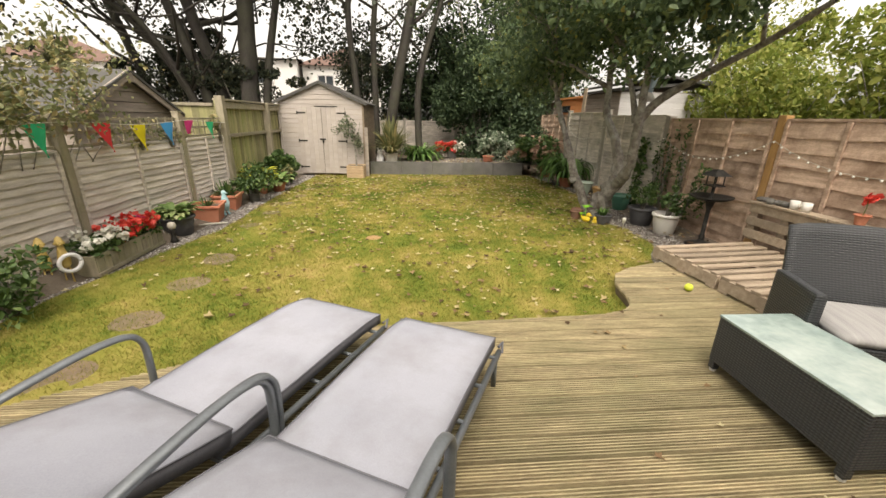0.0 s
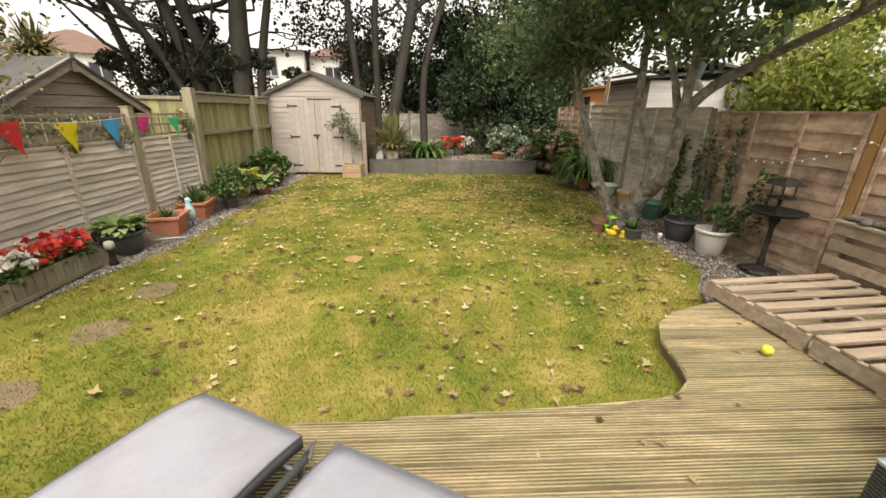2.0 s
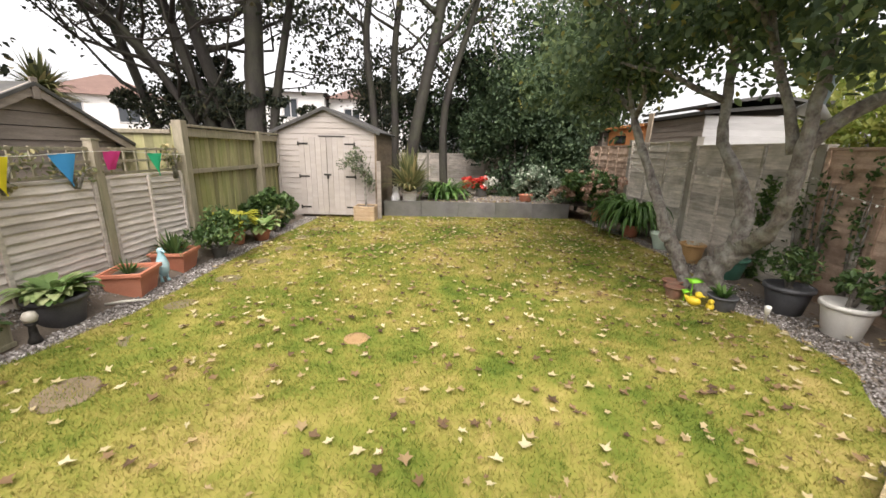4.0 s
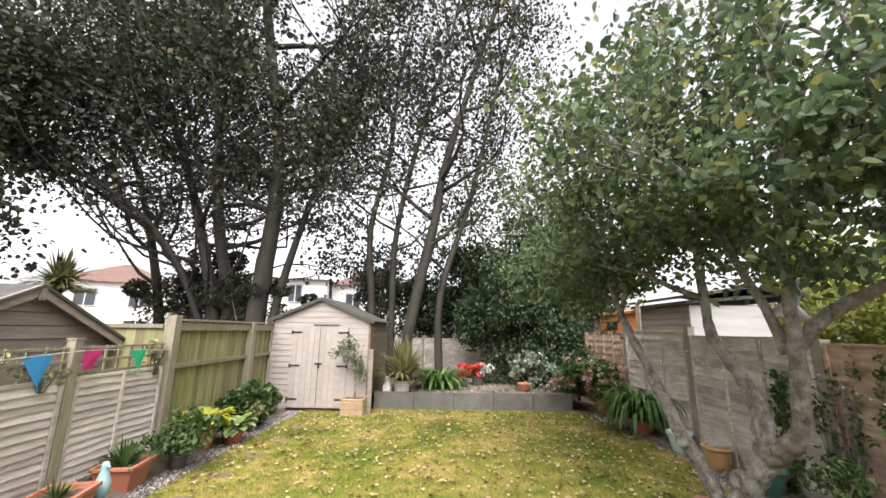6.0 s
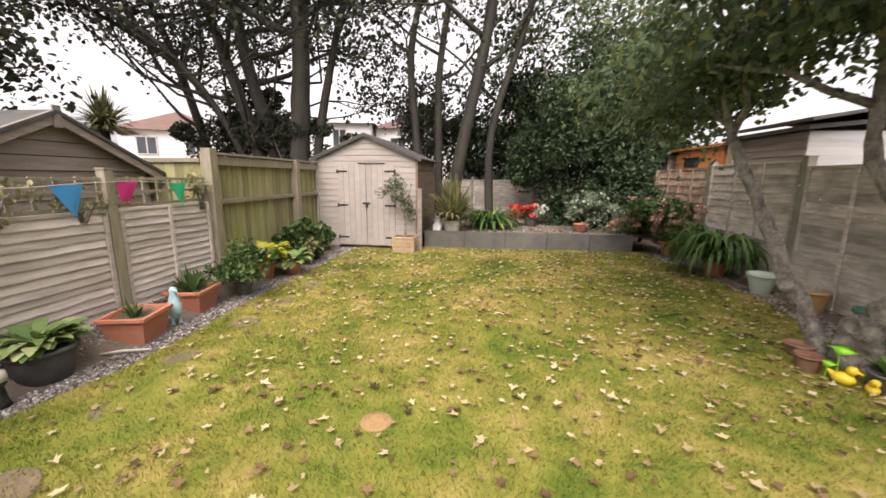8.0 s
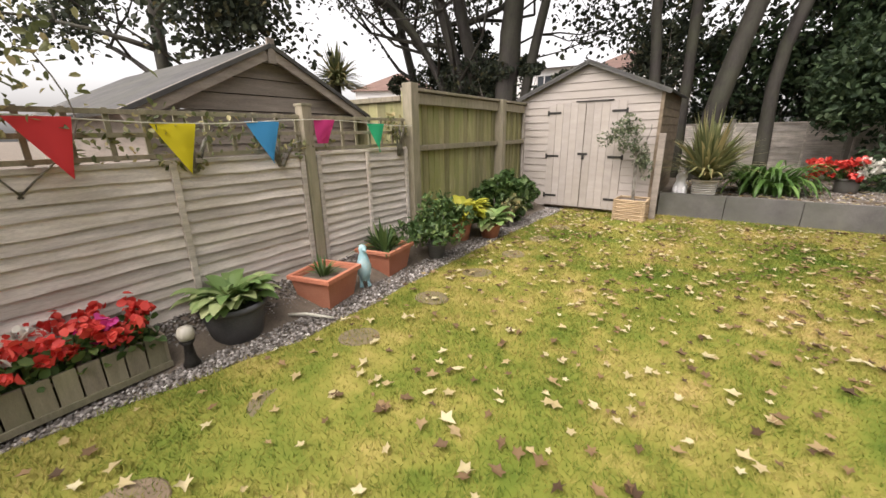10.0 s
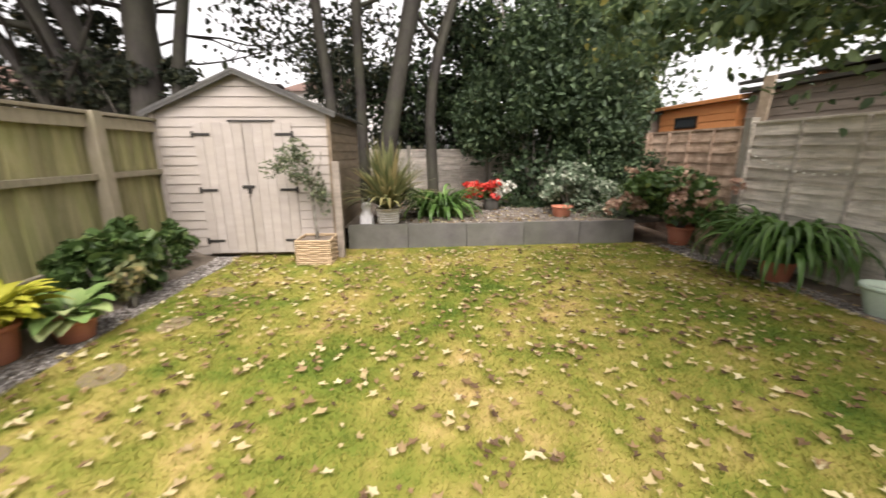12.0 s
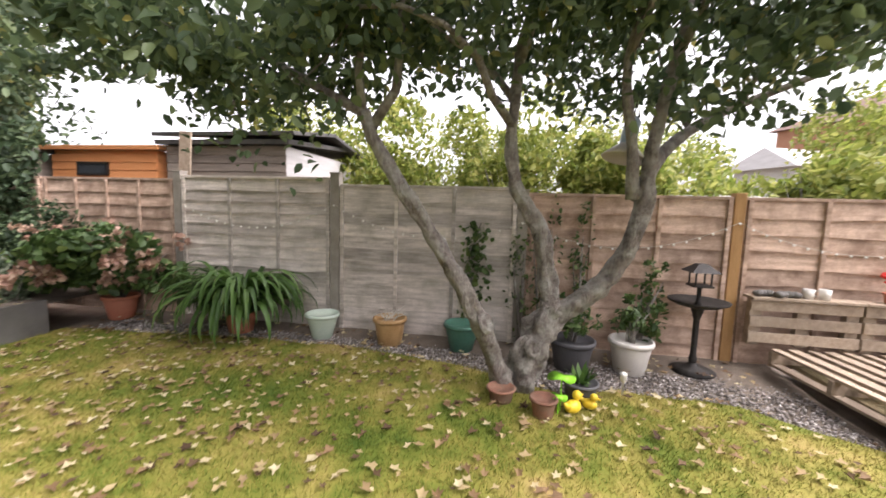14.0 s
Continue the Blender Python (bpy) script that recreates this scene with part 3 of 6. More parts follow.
# neighbouring shed over the low fence
ns = thing("neighbour_shed", pose(-4.62, 6.15, -0.06), "old grey-brown clad timber shed with gable and felt roof", "shed")
z, h = 0.3, 0.135
while z < 1.97:
    top = min(z + h, 1.99)
    hw = [1.02 if q <= 1.5 else max(0.02, 1.02 * (2.0 - q) / 0.5) for q in (z, top)]
    bm = bmesh.new()
    vs = [bm.verts.new(c) for c in ((0.02, -hw[0], z), (0.02, hw[0], z), (0.006, hw[1], top - 0.006), (0.006, -hw[1], top - 0.006), (-0.01, -hw[0], z), (-0.01, hw[0], z), (-0.01, hw[1], top - 0.006), (-0.01, -hw[1], top - 0.006))]
    for f in ((0, 1, 2, 3), (5, 4, 7, 6), (4, 0, 3, 7), (1, 5, 6, 2), (4, 5, 1, 0), (3, 2, 6, 7)):
        bm.faces.new([vs[i] for i in f])
    part("cladding_board", bm, M["old_clad"], ns)
    z = top
bm = bmesh.new()
box(bm, -1.5, 0, 0.75, 2.96, 2.0, 1.5)
part("body", bm, M["old_clad"], ns)
for sy in (-1, 1):
    ang = 26.1
    ln = 1.29
    bm = bmesh.new()
    box(bm, -1.45, sy * math.cos(radians(ang)) * ln / 2, 2.045 - math.sin(radians(ang)) * ln / 2, 3.2, ln, 0.035, -sy * ang, 0, 0, 0.004)
    part("roof", bm, M["felt"], ns, "worn grey felt roof slope")
    bm = bmesh.new()
    box(bm, 0.115, sy * math.cos(radians(ang)) * ln / 2, 2.005 - math.sin(radians(ang)) * ln / 2, 0.024, ln, 0.11, -sy * ang, 0, 0, 0.004)
    part("bargeboard", bm, M["old_clad"], ns)
bm = bmesh.new()
box(bm, 0.135, 0, 2.0, 0.02, 0.07, 0.2, bevel=0.004)
part("finial", bm, M["old_clad"], ns)

# ---- raised bed ----
bed = thing("raised_bed_wall", pose(0, 10.6, 0), "low retaining wall of dark grey concrete slabs", "retaining wall", kind="structure")
sl = box_mesh("slab", 0.815, 0.06, 0.36, M["slab"], 0.006)
for k in range(5):
    piece("slab", sl, bed, pose(-1.35 + k * 0.823, random.uniform(-0.008, 0.008), 0.155 + random.uniform(-0.006, 0.006), 0, random.uniform(-0.4, 0.4), 0))
bm = bmesh.new()
bmesh.ops.create_grid(bm, x_segments=60, y_segments=40, size=0.5, matrix=Matrix.Translation((0.4, 12.55, 0)) @ Matrix.Diagonal((5.2, 3.9, 1, 1)))
for v in bm.verts:
    v.co.z = 0.29 + 0.02 * noise.noise(v.co * 3)
tagged(part("bed_soil", bm, M["soil"], smooth=True), "soil and leaf litter filling the raised bed", "soil", kind="structure")


# ---- trees ----
class Tree:
    def __init__(self, seed):
        self.rng = np.random.default_rng(seed)
        self.r = random.Random(seed)
        self.wood = bmesh.new()
        self.ends = []

    def limb(self, pts, r0, r1, n=8, lumpy=0.0, steps=4):
        p = smooth_path(pts, steps)
        tube(self.wood, p, [r0 + (r1 - r0) * (i / (len(p) - 1)) ** 0.8 for i in range(len(p))], n, lumpy)
        return p

    def grow(self, p, d, length, radius, depth, up=0.25, wander=0.35):
        """A limb that wanders and splits; its last twigs are kept for leaves."""
        d = d.normalized()
        pts = [p]
        k = 3
        for _ in range(k):
            d = (d + Vector((self.r.gauss(0, wander), self.r.gauss(0, wander), self.r.gauss(0, wander) + up)) * 0.5).normalized()
            pts.append(pts[-1] + d * length / k)
        tube(self.wood, pts, [radius * (1 - 0.5 * i / k) for i in range(k + 1)], 5 if depth < 2 else 6)
        if depth <= 1:
            self.ends += pts[1:]
        if depth:
            for _ in range(self.r.choice((2, 3, 3))):
                a = pts[self.r.choice((2, 3, 3))]
                nd = (d + Vector((self.r.gauss(0, 0.7), self.r.gauss(0, 0.7), self.r.gauss(0, 0.45)))).normalized()
                self.grow(a, nd, length * self.r.uniform(0.6, 0.85), radius * 0.5, depth - 1, up, wander)

    def leaves(self, count, size, material, blob, **kw):
        e = np.array([tuple(v) for v in self.ends])
        c = e[self.rng.integers(0, len(e), count)] + self.rng.normal(size=(count, 3)) * blob
        return leaf_mesh("crown", c, size, material, self.rng, **kw)


def finish_tree(t, name, m, bark, count, size, leaf, blob, label, **kw):
    top = thing(name, pose(0, 0, 0), label, "tree")
    part("trunk", t.wood, bark, top, smooth=True)
    link("crown", t.leaves(count, size, leaf, blob, **kw), top)
    return top


def sycamore(seed, trunks, count, reach, label, start=0.45, size=0.125, drop=0.0):
    t = Tree(seed)
    for pts, r0, boughs in trunks:
        p = t.limb([(pts[0][0], pts[0][1], -0.1), *pts], r0, r0 * 0.3, 9, 0.25)
        m = len(p)
        for b in range(boughs):
            i = int(m * (start + (1 - start) * b / boughs))
            i = min(i, m - 1)
            a = t.r.uniform(0, 2 * math.pi)
            t.grow(p[i], Vector((math.cos(a), math.sin(a) * 0.7, 0.35 - drop)), reach * (1.15 - 0.5 * i / m), r0 * 0.34, 3, 0.22 - drop * 0.3)
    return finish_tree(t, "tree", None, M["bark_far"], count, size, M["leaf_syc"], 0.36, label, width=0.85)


sycamore(11, [
    ([(-7.0, 13.6, 2.0), (-7.6, 13.6, 4.0), (-8.4, 13.5, 6.5), (-10.2, 13.4, 10.6), (-11.6, 13.3, 13.6)], 0.22, 11),
    ([(-6.6, 13.7, 2.0), (-7.2, 13.6, 4.6), (-7.7, 13.8, 7.5), (-8.3, 13.6, 12.0), (-8.4, 13.5, 14.5)], 0.24, 12),
    ([(-9.3, 14.6, 2.0), (-10.3, 14.3, 6.0), (-11.8, 13.8, 9.8)], 0.2, 9),
    ([(-7.5, 14.0, 1.5), (-9.0, 14.0, 4.0), (-11.0, 13.6, 5.6), (-13.0, 12.8, 6.6)], 0.15, 12),
    ([(-7.2, 13.4, 1.5), (-8.2, 13.0, 3.8), (-9.8, 12.4, 5.4), (-11.6, 11.6, 6.0)], 0.13, 12)],
    58000, 3.0, "tall dark sycamore with several stems behind the fence", 0.34, size=0.115)
sycamore(12, [
    ([(-5.5, 13.0, 2.0), (-5.36, 13.0, 3.9), (-5.3, 13.0, 5.9), (-5.6, 13.1, 8.2), (-6.4, 13.0, 12.8), (-6.3, 13.0, 15.0)], 0.33, 15),
    ([(-5.0, 13.0, 2.0), (-4.4, 13.0, 4.8), (-3.7, 13.2, 7.3), (-3.0, 13.0, 10.5), (-2.6, 13, 13.0)], 0.14, 9)],
    11000, 2.8, "tall sycamore with thick upright trunk behind the shed", 0.42, size=0.115)
sycamore(13, [
    ([(-2.35, 13.2, 2.2), (-2.5, 13.2, 4.5), (-2.05, 13.2, 6.7), (-1.85, 13.2, 9.4), (-1.5, 13.2, 12.0)], 0.13, 9),
    ([(-1.8, 13.4, 2.2), (-1.75, 13.4, 4.5), (-1.2, 13.4, 7.3), (-0.35, 13.4, 10.5), (0.1, 13.4, 12.8)], 0.13, 9)],
    7500, 1.8, "slender twin-stemmed sycamore at the end of the garden", 0.35, size=0.105)
sycamore(14, [
    ([(-1.3, 12.9, 1.4), (-0.6, 12.9, 4.7), (-0.3, 12.9, 6.5), (0.75, 12.9, 10.2), (1.75, 12.9, 13.5)], 0.21, 9),
    ([(-0.4, 13.3, 2.6), (0.44, 13.3, 5.4), (1.36, 13.3, 9.4), (2.2, 13.3, 12.8)], 0.13, 7)],
    9500, 2.0, "leaning sycamore with sparse crown at the end of the garden", 0.35, size=0.105)
sycamore(15, [([(-13.5, 9.0, 2.0), (-13.2, 9.0, 5.0), (-12.6, 9.2, 9.0)], 0.25, 9)], 24000, 2.2, "grey-green tree in the neighbouring garden", 0.3)


def bush_points(rng, n, centre, radii, lumps=14, shell=0.6, lump_size=0.42):
    """Points on the outer part of many overlapping lumps, for an uneven outline."""
    c = rng.normal(size=(lumps, 3))
    c = unit(c) * rng.uniform(0.25, 1.0, (lumps, 1))
    which = rng.integers(0, lumps, n)
    p = unit(rng.normal(size=(n, 3))) * rng.uniform(shell, 1.0, (n, 1)) * lump_size * rng.uniform(0.45, 1.4, (lumps, 1))[which]
    return (c[which] + p) * np.array(radii) + np.array(centre)


def shrub(name, seed, centre, radii, count, size, leaf, label, stems=6, category="shrub", lumps=14, base=None, **kw):
    rng = np.random.default_rng(seed)
    r = random.Random(seed)
    b = base or (centre[0], centre[1], centre[2] - radii[2])
    s = thing(name, pose(*b), label, category)
    bm = bmesh.new()
    for k in range(stems):
        q = Vector((r.uniform(-0.6, 0.6) * radii[0], r.uniform(-0.6, 0.6) * radii[1], centre[2] - b[2] + r.uniform(0, 0.5) * radii[2]))
        q.x += centre[0] - b[0]
        q.y += centre[1] - b[1]
        tube(bm, [(r.uniform(-0.03, 0.03), r.uniform(-0.03, 0.03), -0.01), q * 0.5 + Vector((0, 0, 0.05)), q], [0.014 + 0.01 * radii[2], 0.01 + 0.006 * radii[2], 0.003], 5)
    tagged(part("stem", bm, M["bark"], s, smooth=True), kind="stuff")
    p = bush_points(rng, count, (centre[0] - b[0], centre[1] - b[1], centre[2] - b[2]), radii, lumps)
    p[:, 2] = np.maximum(p[:, 2], 0.02)
    link("foliage", leaf_mesh("foliage", p, size, leaf, rng, **kw), s)
    return s


shrub("evergreen", 21, (1.95, 13.0, 2.35), (1.75, 1.1, 2.35), 26000, 0.11, M["leaf_holly"], "large dense dark evergreen shrub in the raised bed", 9, base=(1.6, 12.9, 0.28), lumps=34)
shrub("evergreen", 22, (2.5, 12.4, 1.15), (1.0, 0.8, 0.95), 8000, 0.09, M["leaf_holly"], "dense dark glossy evergreen shrub by the fence", 7, base=(2.5, 12.4, 0.28), lumps=18)
shrub("evergreen", 23, (2.1, 14.9, 3.2), (3.2, 1.2, 2.6), 13000, 0.14, M["leaf_holly"], "tall dark evergreen behind the back fence", 9, base=(2.1, 15.2, -0.05), lumps=30)
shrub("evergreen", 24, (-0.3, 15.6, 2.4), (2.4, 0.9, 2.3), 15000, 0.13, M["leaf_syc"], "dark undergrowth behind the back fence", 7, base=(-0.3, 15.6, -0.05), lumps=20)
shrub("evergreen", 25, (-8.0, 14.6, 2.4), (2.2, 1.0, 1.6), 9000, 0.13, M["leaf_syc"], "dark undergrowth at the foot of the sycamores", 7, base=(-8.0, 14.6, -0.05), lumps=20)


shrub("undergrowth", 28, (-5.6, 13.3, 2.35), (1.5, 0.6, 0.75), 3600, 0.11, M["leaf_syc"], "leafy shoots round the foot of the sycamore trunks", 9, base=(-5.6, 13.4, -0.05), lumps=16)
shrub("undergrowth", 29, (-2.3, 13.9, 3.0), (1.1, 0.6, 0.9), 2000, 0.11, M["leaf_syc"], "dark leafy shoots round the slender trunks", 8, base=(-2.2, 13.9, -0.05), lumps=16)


def apple_tree():
    t = Tree(31)
    t.limb([(2.20, 6.06, -0.05), (2.14, 6.13, 0.2), (2.0, 6.27, 0.58), (1.92, 6.52, 1.05), (1.84, 6.92, 1.66), (1.80, 7.05, 1.95)], 0.078, 0.04, 20, 0.5, 14)
    t.limb([(2.29, 5.95, -0.05), (2.31, 5.90, 0.28), (2.40, 5.73, 0.60)], 0.135, 0.11, 22, 0.6, 14)
    t.limb([(2.38, 5.74, 0.58), (2.42, 5.78, 0.85), (2.36, 5.86, 1.2), (2.28, 6.06, 1.55), (2.26, 6.10, 1.95), (2.22, 6.05, 2.5), (2.3, 5.9, 3.2)], 0.08, 0.026, 20, 0.5, 14)
    t.limb([(2.39, 5.74, 0.55), (2.38, 5.50, 0.70), (2.33, 5.28, 1.00), (2.27, 5.17, 1.45), (2.26, 5.14, 1.9), (2.2, 5.05, 2.5), (2.3, 4.95, 3.3)], 0.086, 0.026, 20, 0.5, 14)
    t.limb([(2.27, 5.22, 1.45), (2.45, 5.05, 1.75), (2.72, 4.75, 2.0), (2.95, 4.3, 2.25), (3.0, 3.7, 2.5)], 0.06, 0.025, 9, 0.25)
    t.limb([(2.27, 5.25, 1.45), (2.2, 5.3, 1.8), (2.05, 5.4, 2.3), (1.8, 5.3, 2.9)], 0.05, 0.02, 8, 0.2)
    starts = [((1.80, 7.05, 1.95), (-0.1, 0.7, 0.5), 1.0, 0.04), ((1.82, 7.0, 1.85), (0.3, -0.6, 0.7), 1.0, 0.035), ((1.8, 7.05, 1.95), (-0.3, 0.1, 0.9), 0.9, 0.03),
              ((2.25, 6.1, 1.95), (-0.5, 0.5, 0.5), 1.1, 0.035), ((2.24, 6.08, 2.1), (0.5, 0.4, 0.6), 1.1, 0.035), ((2.22, 6.05, 2.4), (-0.5, -0.2, 0.6), 1.1, 0.03),
              ((2.3, 5.9, 3.1), (0.1, 0.1, 1), 1.2, 0.03), ((2.3, 5.9, 3.1), (-0.5, 0.3, 0.8), 1.1, 0.03), ((2.3, 5.9, 2.9), (0.5, 0.2, 0.8), 1.1, 0.03),
              ((2.2, 5.05, 2.4), (-0.5, -0.4, 0.5), 1.1, 0.03), ((2.25, 5.0, 2.8), (0.4, -0.4, 0.8), 1.1, 0.03), ((2.3, 4.95, 3.2), (0, -0.2, 1), 1.2, 0.03),
              ((2.95, 4.3, 2.25), (-0.2, -0.5, 0.7), 1.0, 0.025), ((3.0, 3.7, 2.5), (0, -0.8, 0.4), 0.9, 0.02), ((2.72, 4.75, 2.0), (0.3, 0.2, 0.9), 0.9, 0.025),
              ((1.8, 5.3, 2.8), (-0.4, 0, 0.8), 1.0, 0.02), ((2.05, 5.4, 2.3), (-0.6, -0.2, 0.5), 1.0, 0.025), ((2.0, 5.5, 3.4), (-0.2, 0.3, 1), 1.2, 0.02)]
    for p, d, ln, r in starts:
        t.grow(Vector(p), Vector(d), ln * 0.85, r, 3, 0.10, 0.4)
    tree = thing("apple_tree", pose(0, 0, 0), "old leaning apple tree with knotted grey trunks and leafy crown", "tree")
    e = np.array([tuple(v) for v in t.ends])
    rg = t.rng
    k = rg.integers(0, 34, 4200)
    foot = np.stack([rg.uniform(1.5, 3.3, 34), rg.uniform(4.0, 7.2, 34), rg.uniform(2.9, 3.5, 34)], 1)
    rise = np.stack([rg.normal(0.05, 0.25, 34), rg.normal(0, 0.25, 34), rg.uniform(0.9, 2.0, 34)], 1)
    shoots = foot[k] + rise[k] * rg.uniform(0, 1, (4200, 1)) + rg.normal(size=(4200, 3)) * 0.075
    for f_, r_ in zip(foot, rise):
        tube(t.wood, [f_ - (0, 0, 0.3), f_ + r_ * 0.5, f_ + r_], [0.014, 0.009, 0.004], 5)
    c = np.concatenate([e[rg.integers(0, len(e), 8000)] + rg.normal(size=(8000, 3)) * 0.16,
                        bush_points(rg, 8600, (2.15, 6.1, 2.70), (1.45, 3.1, 0.80), 60, 0.2, 0.30),
                        bush_points(rg, 500, (2.4, 5.5, 3.75), (1.2, 1.9, 0.9), 30, 0.2, 0.28),
                        bush_points(rg, 5200, (1.6, 8.2, 2.68), (1.1, 1.8, 0.78), 30, 0.2, 0.32), bush_points(rg, 3600, (2.3, 4.0, 2.75), (0.9, 1.3, 0.62), 22, 0.2, 0.32), shoots])
    part("trunk", t.wood, M["bark"], tree, smooth=True)
    link("crown", leaf_mesh("crown", c, 0.08, M["leaf_apple"], rg, width=0.6, droop=0.4), tree)
    for x, y, z, rx, rz in ((1.935, 6.20, 0.58, 62, -20), (2.19, 5.87, 0.34, 75, -60)):
        bm = bmesh.new()
        seg = 14
        outer, mid, inner = [], [], []
        for k in range(seg):
            a = 2 * math.pi * k / seg
            w = 1 + 0.15 * noise.noise((k, z * 9, 0))
            outer.append(bm.verts.new((0.062 * w * math.cos(a), 0.075 * w * math.sin(a), -0.03)))
            mid.append(bm.verts.new((0.05 * w * math.cos(a), 0.062 * w * math.sin(a), 0.022)))
            inner.append(bm.verts.new((0.03 * math.cos(a), 0.04 * math.sin(a), -0.02)))
        for q0, q1 in ((outer, mid), (mid, inner)):
            for k in range(seg):
                bm.faces.new((q0[k], q0[(k + 1) % seg], q1[(k + 1) % seg], q1[k]))
        bm.faces.new(inner)
        kn = part("knot_hole", bm, M["bark"], tree, "hollow knot with a raised rim", True)
        kn.matrix_basis = pose(x, y, z, rx, 0, rz)


apple_tree()

shrub("tall_tree", 27, (1.9, 13.7, 5.3), (2.7, 1.3, 2.5), 3600, 0.12, M["leaf_apple"], "tall loose green tree top rising over the evergreens", 9, "tree", 34, base=(1.9, 13.8, -0.05))
shrub("evergreen", 26, (3.4, 13.9, 3.4), (1.7, 1.2, 2.4), 12000, 0.12, M["leaf_apple"], "mid-green tree top over the end of the brown fence", 8, base=(3.5, 13.9, -0.05), lumps=24)

# bright foliage in the gardens over the right fence, backlight put into its colour
for i, (c, r) in enumerate([((7.2, 8.4, 2.1), (1.4, 1.7, 1.5)), ((7.6, 6.0, 2.1), (1.5, 1.6, 1.6)), ((7.0, 3.6, 1.7), (1.3, 1.7, 1.1)), ((6.6, 1.2, 1.7), (1.3, 1.6, 1.2)), ((10.5, 12.5, 2.6), (2.2, 2.4, 2.2)), ((11.5, 7.5, 2.6), (2.2, 2.6, 2.3)), ((11.5, 2.5, 2.5), (2.2, 2.6, 2.0)), ((10.0, -2.5, 2.4), (2.2, 2.4, 2.0))]):
    shrub("garden_bush", 40 + i, c, r, 6500, 0.13, M["leaf_bright"], "bright yellow-green bush beyond the fence", 8, base=(c[0], c[1], -0.05), lumps=16)


# ---- buildings beyond ----
def house(m, w, d, eave, ridge, wall, roof, label, windows, hip=True):
    h = thing("house", m, label, "house")
    part("wall", box(bmesh.new(), 0, d / 2, eave / 2, w, d, eave), wall, h)
    bm = bmesh.new()
    o = 0.35
    hipd = d / 2 if hip else 0
    lo = [bm.verts.new(c) for c in ((-w / 2 - o, -o, eave), (w / 2 + o, -o, eave), (w / 2 + o, d + o, eave), (-w / 2 - o, d + o, eave))]
    hi = [bm.verts.new((-max(0.2, w / 2 - hipd), d / 2, ridge)), bm.verts.new((max(0.2, w / 2 - hipd), d / 2, ridge))]
    for f in ((lo[0], lo[1], hi[1], hi[0]), (lo[2], lo[3], hi[0], hi[1]), (lo[1], lo[2], hi[1]), (lo[3], lo[0], hi[0]), (lo[3], lo[2], lo[1], lo[0])):
        bm.faces.new(f)
    part("roof", bm, roof, h)
    for x, z, ww, hh in windows:
        win = part("window", box(bmesh.new(), x, -0.01, z, ww, 0.05, hh), M["glass_dark"], h)
        bm = bmesh.new()
        for sx in (-1, 0, 1):
            box(bm, x + sx * ww / 2, -0.04, z, 0.07, 0.06, hh + 0.07)
        for sz in (-1, 1):
            box(bm, x, -0.045, z + sz * hh / 2, ww + 0.07, 0.06, 0.07)
        part("frame", bm, M["white_clad"], win, "white window frame")
    return h


house(pose(-23.4, 29.8, -0.06, 0, 0, 30), 6.5, 6.0, 4.7, 6.4, M["render_white"], M["roof_red"], "white rendered house with red hipped tile roof", [(-1.6, 3.6, 1.2, 1.2), (1.4, 3.6, 1.2, 1.2), (-1.6, 1.4, 1.2, 1.3), (1.4, 1.4, 1.4, 1.3)])
house(pose(-10.9, 29.5, -0.06, 0, 0, 8), 4.9, 7.0, 5.1, 5.5, M["render_white"], M["felt"], "white rendered house with shallow roof", [(0.3, 4.1, 0.9, 1.2), (0.3, 1.6, 1.2, 1.2)])
house(pose(-5.6, 31.0, -0.06), 5.6, 7.0, 4.9, 6.6, M["render_white"], M["roof_red"], "pale house with red-brown roof behind the trees", [(-1.2, 3.7, 1.1, 1.1), (1.3, 3.7, 1.1, 1.1)])
house(pose(23.0, -16.5, -0.06, 0, 0, -60), 7.0, 7.0, 6.9, 9.0, M["brick"], M["roof_red"], "orange brick house with white windows", [(-1.6, 5.9, 1.3, 1.2), (1.5, 5.9, 1.3, 1.2), (-1.6, 3.0, 1.3, 1.3)])
house(pose(17.0, -7.0, -0.06, 0, 0, -70), 6.0, 2.5, 3.4, 4.3, M["white_clad"], M["white_clad"], "low white outbuilding with pale sloping roof", [(0, 2.4, 1.6, 0.8)], False)


